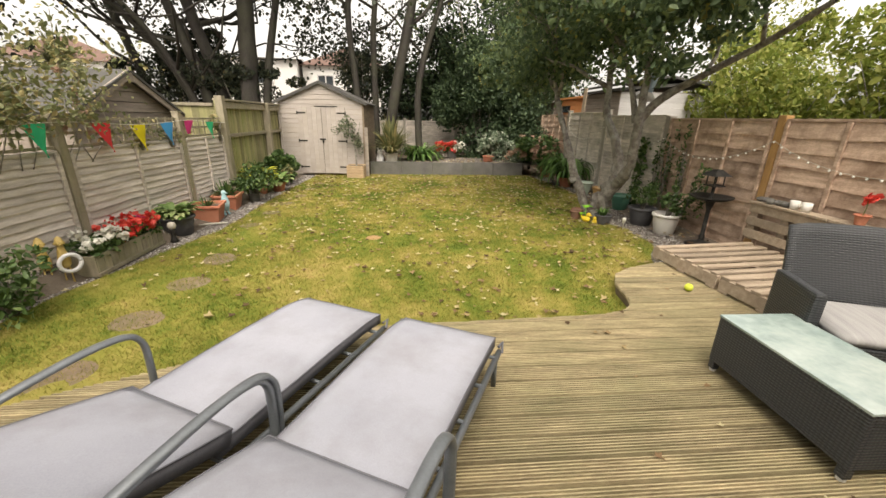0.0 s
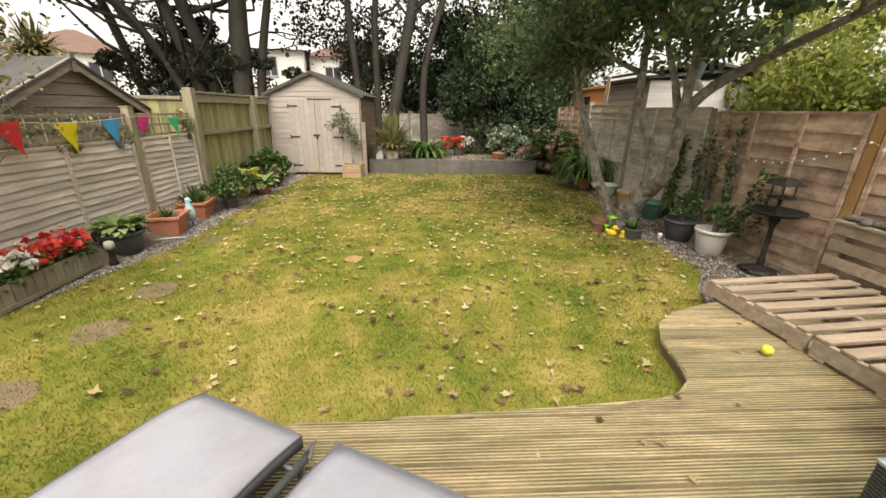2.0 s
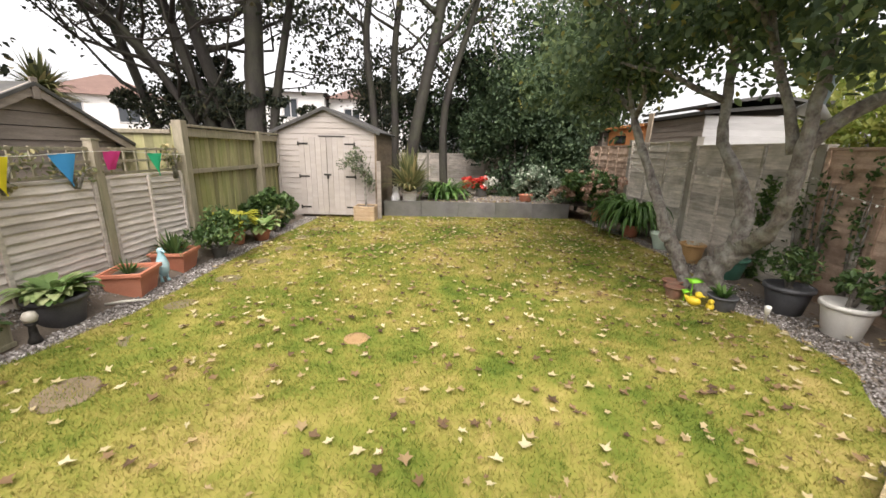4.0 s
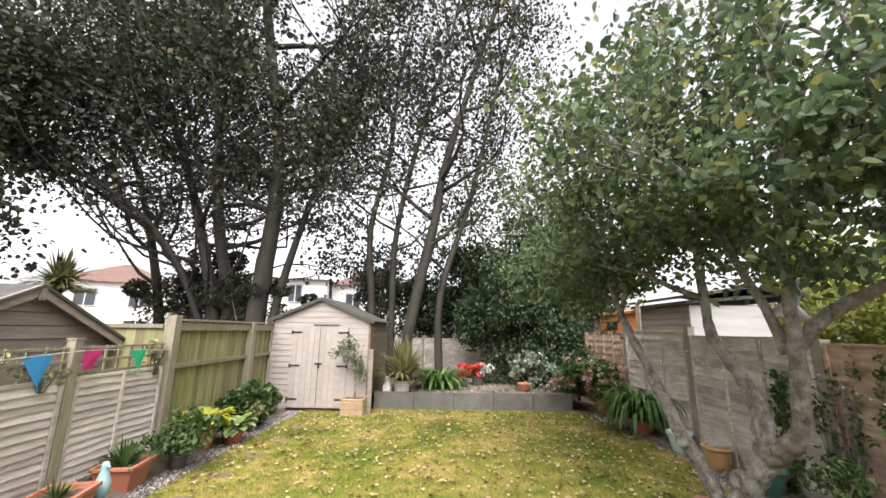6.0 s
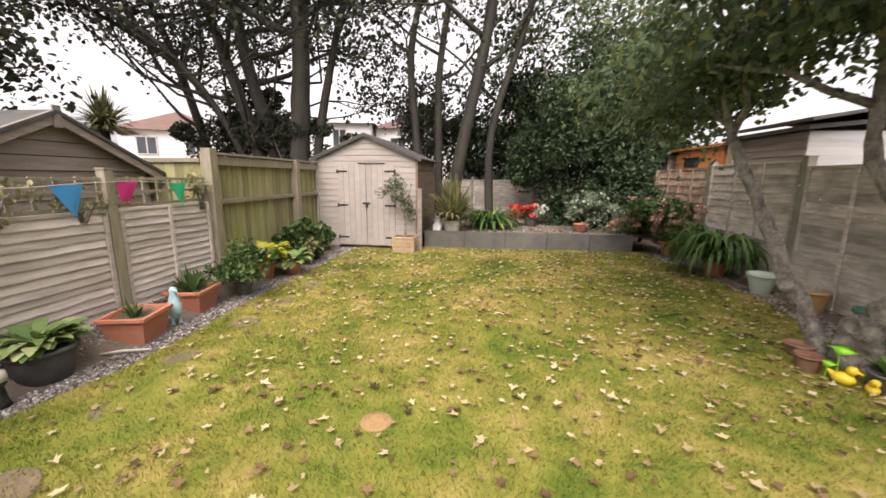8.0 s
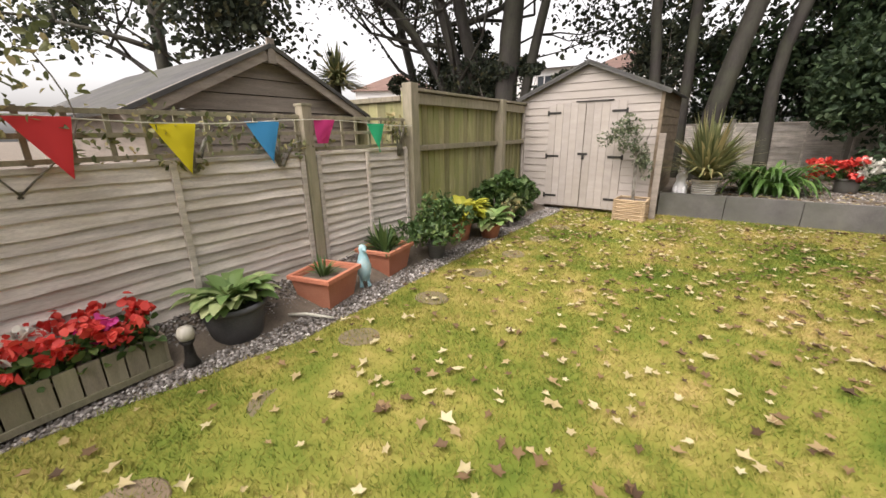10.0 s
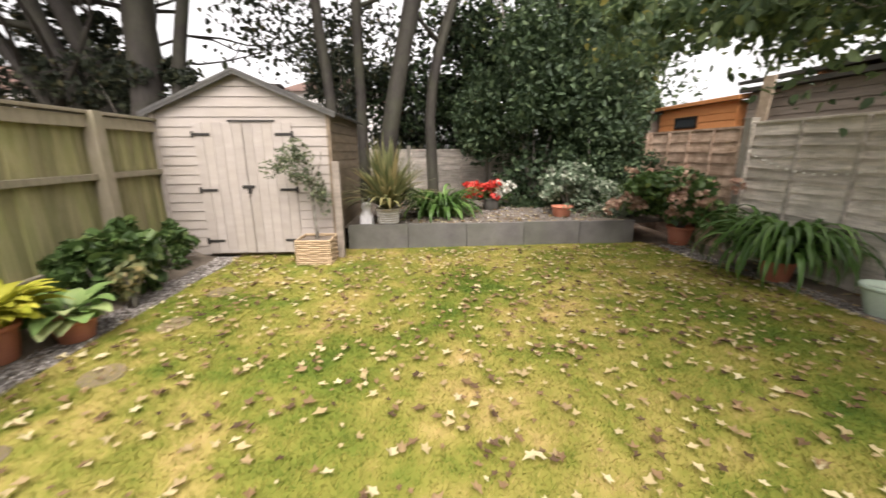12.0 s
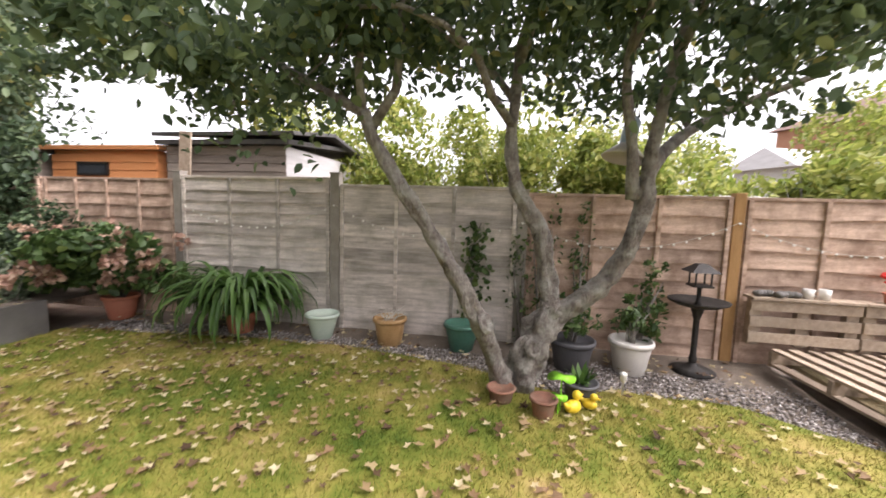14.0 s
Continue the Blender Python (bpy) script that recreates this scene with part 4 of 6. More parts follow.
def outbuilding(name, x0, x1, y0, y1, z_front, z_back, wall, south, roof, label, windows=()):
    """A clad shed with a pitched lid; its west wall faces the garden and its south wall the camera's way."""
    b = thing(name, pose((x0 + x1) / 2, (y0 + y1) / 2, 0), label, "shed")
    w, d = x1 - x0, y1 - y0
    part("body", box(bmesh.new(), 0, 0, z_front / 2, w - 0.04, d - 0.04, z_front - 0.02), wall, b)
    west = box_mesh("cladding_board", 0.016, d, 0.108, wall, 0.002)
    sth = box_mesh("cladding_board", w, 0.016, 0.108, south, 0.002)
    for k in range(int(z_front / 0.11)):
        piece("cladding_board", west, b, pose(-w / 2, 0, 0.06 + k * 0.11, 0, 5, 0))
        piece("cladding_board", sth, b, pose(0, -d / 2, 0.06 + k * 0.11, 5, 0, 0))
    bm = bmesh.new()
    ang = math.degrees(math.atan2(z_back - z_front, w))
    box(bm, 0, 0, (z_front + z_back) / 2 + 0.03, w + 0.2, d + 0.2, 0.06, 0, -ang, 0, 0.006)
    part("roof", bm, roof, b)
    for y, z, ww, hh in windows:
        win = part("window", box(bmesh.new(), -w / 2 - 0.02, y, z, 0.03, ww, hh), M["glass_dark"], b)
        bm = bmesh.new()
        for s_ in (-1, 1):
            box(bm, -w / 2 - 0.03, y + s_ * ww / 2, z, 0.03, 0.03, hh + 0.03)
            box(bm, -w / 2 - 0.03, y, z + s_ * hh / 2, 0.034, ww + 0.03, 0.03)
        part("frame", bm, M["iron"], win)
    return b


outbuilding("garden_cabin", 3.98, 6.2, 10.95, 12.75, 2.05, 2.35, M["orange_paint"], M["orange_paint"], M["orange_paint"], "bright orange painted cabin over the fence", [(0.15, 1.78, 0.5, 0.16)])
outbuilding("outbuilding", 4.0, 6.0, 9.0, 10.8, 2.12, 2.3, M["old_clad"], M["white_clad"], M["felt"], "dark brown timber shed with white-painted end", [])
outbuilding("open_store", 3.9, 5.6, 12.95, 14.6, 2.0, 2.2, M["old_clad"], M["old_clad"], M["felt"], "dark timber lean-to beyond the orange cabin", [])
outbuilding("greenhouse", 5.0, 7.5, 1.9, 3.6, 1.5, 1.72, M["white_clad"], M["white_clad"], M["white_clad"], "low white-roofed lean-to over the fence", [])
for a in (-1, 1):
    bm = bmesh.new()
    box(bm, 5.0 + a * 0.56, 9.85, 2.33, 1.16, 2.1, 0.05, 0, a * 9, 0, 0.006)
    part("roof_slope", bm, M["felt"], bpy.data.objects["outbuilding"], "grey felt roof slope").matrix_parent_inverse = bpy.data.objects["outbuilding"].matrix_basis.inverted()
bm = bmesh.new()
box(bm, 0, 0, 1.12, 0.02, 0.17, 2.24, 4, 0, 0, 0.004)
tagged(part("timber_plank", bm, M["pallet"]), "pale plank leaning up behind the fence", "plank").matrix_basis = pose(3.72, 10.3, 0)

# unseen plain wall added behind the start of the walk to close the place
bm = bmesh.new()
box(bm, 0, -2.2, 2.6, 9.0, 0.3, 5.4)
tagged(part("wall_south", bm, M["render_white"]), "plain pale wall, unseen, added behind the decking to close the place", "wall", kind="structure")


# ---- materials of the things ----
M["terracotta"] = pmat("terracotta", (0.42, 0.14, 0.08), (0.58, 0.22, 0.135), 5, fine=80, bump=0.15, stain=(0.40, 0.25, 0.17), stain_amount=0.3, vary=0.1)
M["pot_dark"] = pmat("charcoal_pot", (0.045, 0.045, 0.05), (0.11, 0.11, 0.115), 5, fine=90, bump=0.12, vary=0.15, rough=0.55)
M["pot_white"] = pmat("white_pot", (0.62, 0.60, 0.55), (0.78, 0.76, 0.72), 4, fine=60, bump=0.08, stain=(0.5, 0.46, 0.38), stain_amount=0.3, vary=0.05, rough=0.45)
M["pot_mint"] = pmat("mint_glaze", (0.42, 0.53, 0.43), (0.58, 0.68, 0.57), 4, fine=60, bump=0.05, vary=0.03, rough=0.25, specular=0.5)
M["pot_green"] = pmat("green_glaze", (0.035, 0.12, 0.085), (0.09, 0.22, 0.16), 4, fine=60, bump=0.05, vary=0.03, rough=0.3, specular=0.5)
M["pot_tan"] = pmat("tan_glaze", (0.34, 0.19, 0.07), (0.56, 0.37, 0.18), 5, fine=60, bump=0.1, vary=0.05, rough=0.4)
M["pot_stripe"] = pmat("cream_ribbed_pot", (0.42, 0.37, 0.28), (0.68, 0.62, 0.52), 3, (1, 1, 9), fine=20, bump=0.2, vary=0.05)
M["wicker"] = pmat("straw_wicker", (0.30, 0.20, 0.11), (0.58, 0.44, 0.29), 6, (1, 1, 5), fine=60, bump=0.6, vary=0.08)
M["metal_grey"] = pmat("grey_painted_metal", (0.15, 0.165, 0.18), (0.24, 0.26, 0.28), 10, fine=120, bump=0.05, rough=0.38, metallic=0.35, vary=0.05, specular=0.5)
M["cushion"] = pmat("grey_cushion_cloth", (0.30, 0.31, 0.36), (0.43, 0.44, 0.50), 2.2, fine=220, bump=0.12, stain=(0.22, 0.21, 0.215), stain_amount=0.45, stain_scale=2.6, vary=0.03, rough=0.85)
M["cushion_side"] = pmat("dark_grey_piping_cloth", (0.10, 0.10, 0.115), (0.19, 0.19, 0.21), 5, fine=220, bump=0.2, vary=0.05, rough=0.85)
M["seat_cloth"] = pmat("pale_striped_cloth", (0.26, 0.255, 0.255), (0.42, 0.41, 0.40), 3, (14, 1, 1), fine=200, bump=0.15, vary=0.03)
# Table top: greenish base with paler patches mixed in by noise.
M["glass_top"] = pmat("frosted_table_glass", (0.22, 0.30, 0.28), (0.40, 0.49, 0.46), 2.5, fine=14, rough=0.16, bump=0.02, stain=(0.58, 0.64, 0.60), stain_amount=0.7, stain_scale=2.5, vary=0, specular=0.7)
M["ball"] = pmat("tennis_ball_felt", (0.50, 0.58, 0.03), (0.68, 0.74, 0.10), 20, fine=300, bump=0.3, vary=0)
M["stone_blue"] = pmat("blue_ornament_paint", (0.22, 0.45, 0.52), (0.42, 0.66, 0.72), 6, bump=0.2, stain=(0.7, 0.68, 0.6), stain_amount=0.5, stain_scale=8, vary=0)
M["white_stone"] = pmat("white_ornament", (0.58, 0.57, 0.58), (0.80, 0.79, 0.80), 8, bump=0.2, vary=0)
M["yellow_paint"] = pmat("yellow_paint", (0.72, 0.48, 0.02), (0.86, 0.66, 0.06), 8, bump=0.05, vary=0.1, rough=0.4)
M["lime_paint"] = pmat("lime_green_paint", (0.20, 0.62, 0.02), (0.36, 0.80, 0.06), 8, bump=0.05, vary=0.1, rough=0.4)
M["bamboo"] = pmat("varnished_bamboo", (0.45, 0.30, 0.08), (0.68, 0.52, 0.20), 6, (1, 1, 4), bump=0.1, vary=0.1, rough=0.45)
M["rope"] = pmat("pale_rope", (0.42, 0.40, 0.33), (0.62, 0.60, 0.52), 30, bump=0.4, vary=0)
M["bulb"] = pmat("frosted_bulb", (0.72, 0.70, 0.64), (0.86, 0.85, 0.80), 10, bump=0, vary=0.05, rough=0.2, specular=0.6)
M["baffle"] = pmat("cloudy_plastic", (0.40, 0.37, 0.31), (0.56, 0.53, 0.46), 4, bump=0.05, vary=0.05, rough=0.3)
M["feeder_blue"] = pmat("dusty_blue_plastic", (0.26, 0.36, 0.42), (0.40, 0.50, 0.56), 6, bump=0.05, vary=0.05, rough=0.3)
M["dark_clay"] = pmat("mossy_dark_clay", (0.13, 0.06, 0.04), (0.30, 0.14, 0.09), 9, fine=70, bump=0.3, stain=(0.14, 0.13, 0.09), stain_amount=0.6, stain_scale=8, vary=0.2)
M["clay_patch"] = pmat("bare_clay", (0.27, 0.16, 0.07), (0.42, 0.27, 0.13), 14, fine=60, bump=0.3, vary=0)
for key, c in (("green", (0.03, 0.50, 0.24)), ("red", (0.70, 0.055, 0.06)), ("yellow", (0.78, 0.66, 0.03)), ("blue", (0.06, 0.33, 0.66)), ("pink", (0.72, 0.06, 0.26))):
    M["flag_" + key] = leafmat(key + "_bunting_cloth", [(0, c), (1, c)], 0.4, 0.8)


def weavemat():
    """Dark woven plastic rattan: crossing strands in relief."""
    m = bpy.data.materials.new("dark_rattan")
    m.use_nodes = True
    nt = m.node_tree
    b = nt.nodes["Principled BSDF"]
    tc = nt.nodes.new("ShaderNodeTexCoord")
    w1 = node(nt, "ShaderNodeTexWave", Scale=22.0, Distortion=0.8)
    w1.bands_direction = "Z"
    w2 = node(nt, "ShaderNodeTexWave", Scale=34.0, Distortion=0.4)
    w2.bands_direction = "DIAGONAL"
    flat = nt.nodes.new("ShaderNodeMapping")
    flat.inputs["Scale"].default_value = (1, 1, 0)
    nt.links.new(tc.outputs["Object"], flat.inputs[0])
    nt.links.new(tc.outputs["Object"], w1.inputs["Vector"])
    nt.links.new(flat.outputs[0], w2.inputs["Vector"])
    mul = nt.nodes.new("ShaderNodeMath")
    mul.operation = "MULTIPLY"
    nt.links.new(w1.outputs["Fac"], mul.inputs[0])
    soft = nt.nodes.new("ShaderNodeMapRange")
    soft.inputs["To Min"].default_value = 0.6
    nt.links.new(w2.outputs["Fac"], soft.inputs[0])
    nt.links.new(soft.outputs[0], mul.inputs[1])
    nt.links.new(ramp(nt, mul.outputs[0], [(0.0, (0.022, 0.024, 0.026)), (0.8, (0.06, 0.064, 0.07))]), b.inputs["Base Color"])
    bp = node(nt, "ShaderNodeBump", Strength=0.8, Distance=0.004)
    nt.links.new(mul.outputs[0], bp.inputs["Height"])
    nt.links.new(bp.outputs[0], b.inputs["Normal"])
    b.inputs["Roughness"].default_value = 0.42
    return m


M["rattan"] = weavemat()


# ---- the decking's furniture ----
def pad(w, l, h, rows=10, cols=8, puff=0.018, bend=None):
    """A cushion with rounded, slightly slack top; bend(y) lifts it along its length. Its origin is its near lower edge's middle."""
    bm = bmesh.new()
    top, low = [], []
    for j in range(rows + 1):
        for arr, s in ((top, 1), (low, -1)):
            row = []
            for i in range(cols + 1):
                u, v = i / cols * 2 - 1, j / rows * 2 - 1
                x = u * w / 2 * (1 - 0.02 * abs(v) ** 6)
                y = (v + 1) / 2 * l
                e = 1 - max(abs(u) ** 10, abs(v) ** 14)
                z = h / 2 + s * (h / 2 * (0.72 + 0.28 * e) + (puff * (1 - u * u) * (1 - v ** 4) + 0.004 * noise.noise((x * 7, y * 5, w)) if s > 0 else 0))
                row.append(bm.verts.new((x, y, z + (bend(y) if bend else 0))))
            arr.append(row)
    for arr, flip in ((top, False), (low, True)):
        for j in range(rows):
            for i in range(cols):
                q = (arr[j][i], arr[j][i + 1], arr[j + 1][i + 1], arr[j + 1][i])
                f = bm.faces.new(q[::-1] if flip else q)
    rim_t = [top[0][i] for i in range(cols + 1)] + [top[j][cols] for j in range(1, rows + 1)] + [top[rows][i] for i in range(cols - 1, -1, -1)] + [top[j][0] for j in range(rows - 1, 0, -1)]
    rim_l = [low[0][i] for i in range(cols + 1)] + [low[j][cols] for j in range(1, rows + 1)] + [low[rows][i] for i in range(cols - 1, -1, -1)] + [low[j][0] for j in range(rows - 1, 0, -1)]
    n = len(rim_t)
    for k in range(n):
        f = bm.faces.new((rim_l[k], rim_l[(k + 1) % n], rim_t[(k + 1) % n], rim_t[k]))
        f.material_index = 1
    loop = [v.co.copy() for v in rim_t]
    return bm, loop


def cushion(name, w, l, h, parent, m, label, bend=None):
    bm, loop = pad(w, l, h, 16, 10, bend=bend)
    ob = part(name, bm, M["cushion"], parent, label, True)
    ob.data.materials.append(M["cushion_side"])
    ob.matrix_basis = m
    pb = bmesh.new()
    tube(pb, loop + loop[:2], [0.0035] * (len(loop) + 2), 5)
    part("piping", pb, M["cushion_side"], ob, "dark grey piped seam", True)
    return ob


def sun_lounger(m, label):
    s = thing("sun_lounger", m, label, "sun lounger", "pair of sun loungers")
    seat = lambda y: 0.010 * math.sin(y / 1.06 * math.pi) - 0.022 * max(0, (y - 0.85) / 0.21) ** 2
    cushion("seat_cushion", 0.54, 1.06, 0.075, s, pose(0, -1.06, 0.225), "pale grey seat cushion with scuff marks", seat)
    cushion("back_cushion", 0.56, 0.78, 0.085, s, pose(0, -1.02, 0.25) @ pose(0, 0, 0, 0, 0, 180) @ pose(0, 0, 0, 16, 0, 0), "pale grey back cushion, slightly raised")
    for sx in (-1, 1):
        b = bmesh.new()
        tube(b, [(sx * 0.29, 0.0, 0.19), (sx * 0.29, -1.1, 0.20), (sx * 0.29, -1.80, 0.38)], [0.016] * 3, 8)
        part("side_rail", b, M["metal_grey"], s, smooth=True)
        b = bmesh.new()
        tube(b, smooth_path([(sx * 0.345, -0.90, 0.02), (sx * 0.345, -0.885, 0.34), (sx * 0.345, -0.90, 0.46), (sx * 0.345, -0.98, 0.505), (sx * 0.345, -1.2, 0.495), (sx * 0.345, -1.62, 0.42)], 6), [0.0125] * 31, 8)
        for v in b.verts:
            v.co.x = sx * 0.345 + (v.co.x - sx * 0.345) * 1.7
        part("armrest", b, M["metal_grey"], s, "curved flat grey metal armrest", True)
        for y in (-0.04, -1.45):
            b = bmesh.new()
            tube(b, [(sx * 0.28, y, 0.0), (sx * 0.28, y, 0.19)], [0.014, 0.014], 8)
            part("leg", b, M["metal_grey"], s, smooth=True)
        b = bmesh.new()
        tube(b, [(sx * 0.29, -0.02, 0.23), (sx * 0.30, 0.02, 0.24), (sx * 0.31, -0.02, 0.20)], [0.008] * 3, 6)
        part("cushion_tie", b, M["cushion_side"], s, "knotted grey cushion tie")
    for k in range(5):
        b = bmesh.new()
        tube(b, [(-0.29, -0.08 - k * 0.24, 0.20), (0.29, -0.08 - k * 0.24, 0.20)], [0.01] * 2, 6)
        part("cross_bar", b, M["metal_grey"], s, smooth=True)
    return s


sun_lounger(pose(-0.49, 1.99, DECK, 0, 0, -26.5), "grey metal sun lounger with pale grey cushion on the decking")
sun_lounger(pose(-1.11, 2.27, DECK, 0, 0, -27), "grey metal sun lounger with pale grey cushion beside another")


def coffee_table():
    t = thing("coffee_table", pose(1.235, 1.53, DECK, 0, 0, -1), "dark woven rattan coffee table with frosted glass top", "table")
    w, l, h = 0.42, 0.76, 0.355
    for sx in (-1, 1):
        b = bmesh.new()
        box(b, sx * (w / 2 - 0.012), 0, 0.205, 0.024, l, 0.27, bevel=0.006)
        part("side_panel", b, M["rattan"], t)
        b = bmesh.new()
        box(b, 0, sx * (l / 2 - 0.012), 0.205, w - 0.05, 0.024, 0.27, bevel=0.006)
        part("end_panel", b, M["rattan"], t)
        for sy in (-1, 1):
            b = bmesh.new()
            box(b, sx * (w / 2 - 0.022), sy * (l / 2 - 0.022), 0.05, 0.038, 0.038, 0.06, bevel=0.004)
            leg = part("leg", b, M["rattan"], t)
            b = bmesh.new()
            lathe(b, [(0.012, 0), (0.017, 0.004), (0.017, 0.022), (0.012, 0.026)], 10, sx * (w / 2 - 0.022), sy * (l / 2 - 0.022))
            part("rubber_foot", b, M["pot_white"], leg, "pale plastic foot")
    b = bmesh.new()
    box(b, 0, 0, h - 0.008, w + 0.006, l + 0.006, 0.012, bevel=0.003)
    part("glass_top", b, M["glass_top"], t, "frosted greenish glass top with uneven pale streaks")


coffee_table()


def rattan_chair():
    c = thing("rattan_armchair", pose(1.80, 1.80, DECK, 0, 0, -20), "dark woven rattan armchair with pale seat pad", "chair")
    b = bmesh.new()
    g = []
    for j in range(9):
        v = j / 8
        g.append([(u, v) for u in np.linspace(-1, 1, 13)])
    front = [[b.verts.new((u * (0.29 + 0.015 * v), 0.24 + 0.10 * v + 0.035 * (1 - u * u), 0.30 + 0.50 * v - 0.02 * u ** 4 * v)) for u, v in row] for row in g]
    back = [[b.verts.new((u * (0.29 + 0.015 * v), 0.27 + 0.10 * v + 0.035 * (1 - u * u), 0.30 + 0.50 * v - 0.02 * u ** 4 * v)) for u, v in row] for row in g]
    for j in range(8):
        for i in range(12):
            b.faces.new((front[j][i], front[j][i + 1], front[j + 1][i + 1], front[j + 1][i]))
            b.faces.new((back[j][i + 1], back[j][i], back[j + 1][i], back[j + 1][i + 1]))
    for i in range(12):
        b.faces.new((front[8][i], front[8][i + 1], back[8][i + 1], back[8][i]))
    for i in (0, 12):
        for j in range(8):
            b.faces.new((front[j][i], front[j + 1][i], back[j + 1][i], back[j][i]))
    bmesh.ops.recalc_face_normals(b, faces=b.faces)
    part("backrest", b, M["rattan"], c, smooth=True)
    b = bmesh.new()
    box(b, 0, 0.0, 0.27, 0.56, 0.54, 0.08, bevel=0.01)
    part("seat", b, M["rattan"], c)
    for sx in (-1, 1):
        b = bmesh.new()
        box(b, sx * 0.315, 0.08, 0.32, 0.06, 0.40, 0.40, bevel=0.022)
        part("armrest", b, M["rattan"], c)
        for sy in (-1, 1):
            b = bmesh.new()
            box(b, sx * 0.29, sy * 0.24, 0.115, 0.045, 0.045, 0.23, bevel=0.006)
            part("leg", b, M["rattan"], c)
    bm, _ = pad(0.52, 0.50, 0.05)
    for f in bm.faces:
        f.material_index = 0
    p = part("seat_pad", bm, M["seat_cloth"], c, "thin pale striped seat pad", True)
    p.matrix_basis = pose(0, -0.26, 0.312)


rattan_chair()


def pallet(m, label, top_boards=6, width=1.15, depth=0.80):
    p = thing("pallet", m, label, "pallet", "pallets on the decking")
    bd = [box_mesh("board", width, 0.098 * k, 0.02, M["pallet"], 0.003, 0.002) for k in (0.64, 0.74, 0.86)]
    for k in range(top_boards):
        piece("top_board", random.choice(bd), p, pose(random.uniform(-0.006, 0.006), -depth / 2 + 0.05 + (depth - 0.1) * k / (top_boards - 1), 0.134, 0, 0, random.uniform(-0.6, 0.6)))
    be = box_mesh("bearer", 0.036, depth, 0.1, M["pallet"], 0.004, 0.001)
    for x in (-width / 2 + 0.02, 0, width / 2 - 0.02):
        piece("bearer", be, p, pose(x, 0, 0.072))
    low = box_mesh("board", width, 0.09, 0.02, M["pallet"], 0.003)
    for y in (-depth / 2 + 0.05, 0, depth / 2 - 0.05):
        piece("bottom_board", low, p, pose(0, y, 0.011))
    return p


pallet(pose(2.46, 3.42, DECK, 0, 0, 5), "weathered timber pallet laid flat as low seating")
pallet(pose(2.53, 2.59, DECK, 0, 0, 5), "weathered timber pallet laid flat beside another")
for y in (3.60, 2.76):
    pb = thing("upright_pallet", pose(3.10, y, DECK + 0.15), "weathered pallet stood up as a backrest against the fence", "pallet", "upright pallets")
    slat = box_mesh("board", 0.02, 0.82, 0.088, M["pallet"], 0.003, 0.002)
    for z in (0.06, 0.20, 0.34):
        piece("back_board", slat, pb, pose(-0.045, 0, z + 0.01))
    upr = box_mesh("upright", 0.06, 0.09, 0.40, M["pallet"], 0.004)
    for yy in (-0.36, 0.0, 0.36):
        piece("upright", upr, pb, pose(0, yy, 0.20))
    b = bmesh.new()
    box(b, 0, 0, 0.412, 0.16, 0.83, 0.022, bevel=0.003)
    part("top_shelf", b, M["pallet"], pb)

SHELF = DECK + 0.15 + 0.423
for k, (y, r, h) in enumerate(((3.57, 0.042, 0.085), (3.45, 0.045, 0.088))):
    mg = thing("enamel_mug", pose(3.09, y, SHELF, 0, 0, 60 * k), "small white mug on the pallet shelf", "mug", "white mugs")
    part("cup", lathe(bmesh.new(), [(r * 0.8, 0), (r, h), (r * 0.9, h), (r * 0.72, 0.01)], 16), M["pot_white"], mg, smooth=True)
    part("handle", tube(bmesh.new(), smooth_path([(r * 0.9, 0, h * 0.8), (r * 1.5, 0, h * 0.7), (r * 1.5, 0, h * 0.35), (r * 0.85, 0, h * 0.25)], 4), [0.006] * 13, 6), M["pot_white"], mg, smooth=True)
rr = random.Random(5)
for k in range(7):
    b = bmesh.new()
    bmesh.ops.create_icosphere(b, subdivisions=2, radius=0.038)
    for v in b.verts:
        v.co = Vector((v.co.x * 1.1, v.co.y * 1.25, v.co.z * 0.75)) * (1 + 0.2 * noise.noise(v.co * 30 + Vector((k * 5, 0, 0))))
    tagged(part("pebble", b, M["slab"], smooth=True), "rounded grey pebble on the pallet shelf", "pebble", "pebbles on the shelf").matrix_basis = pose(3.09 + rr.uniform(-0.03, 0.03), 3.66 + k * 0.048, SHELF + 0.027, 0, 0, rr.uniform(0, 180))

b = bmesh.new()
bmesh.ops.create_icosphere(b, subdivisions=3, radius=0.034)
tagged(part("tennis_ball", b, M["ball"], smooth=True), "yellow tennis ball on the decking", "ball").location = (1.67, 2.95, DECK + 0.033)


# ---- pots and plants ----
def round_pot(name, x, y, z, r, h, material, label, taper=0.72, rim=0.02, group=""):
    p = thing(name, pose(x, y, z, 0, 0, random.uniform(0, 360)), label, "plant pot", group)
    part("body", lathe(bmesh.new(), [(r * taper * 0.9, 0), (r * taper, 0.01), (r * 0.93, h * 0.8), (r * 0.96, h * 0.93), (r * 0.9, h * 0.94), (r * 0.86, h * 0.7)], 24), material, p, smooth=True)
    part("rim", lathe(bmesh.new(), [(r * 0.90, h * 0.86), (r + rim * 0.3, h * 0.86), (r + rim * 0.5, h * 0.93), (r + rim * 0.3, h), (r * 0.93, h), (r * 0.88, h * 0.9)], 24), material, p, smooth=True)
    part("compost", lathe(bmesh.new(), [(r * 0.86, h * 0.78), (r * 0.87, h * 0.84), (r * 0.3, h * 0.87)], 20), M["soil"], p, smooth=True)
    return p


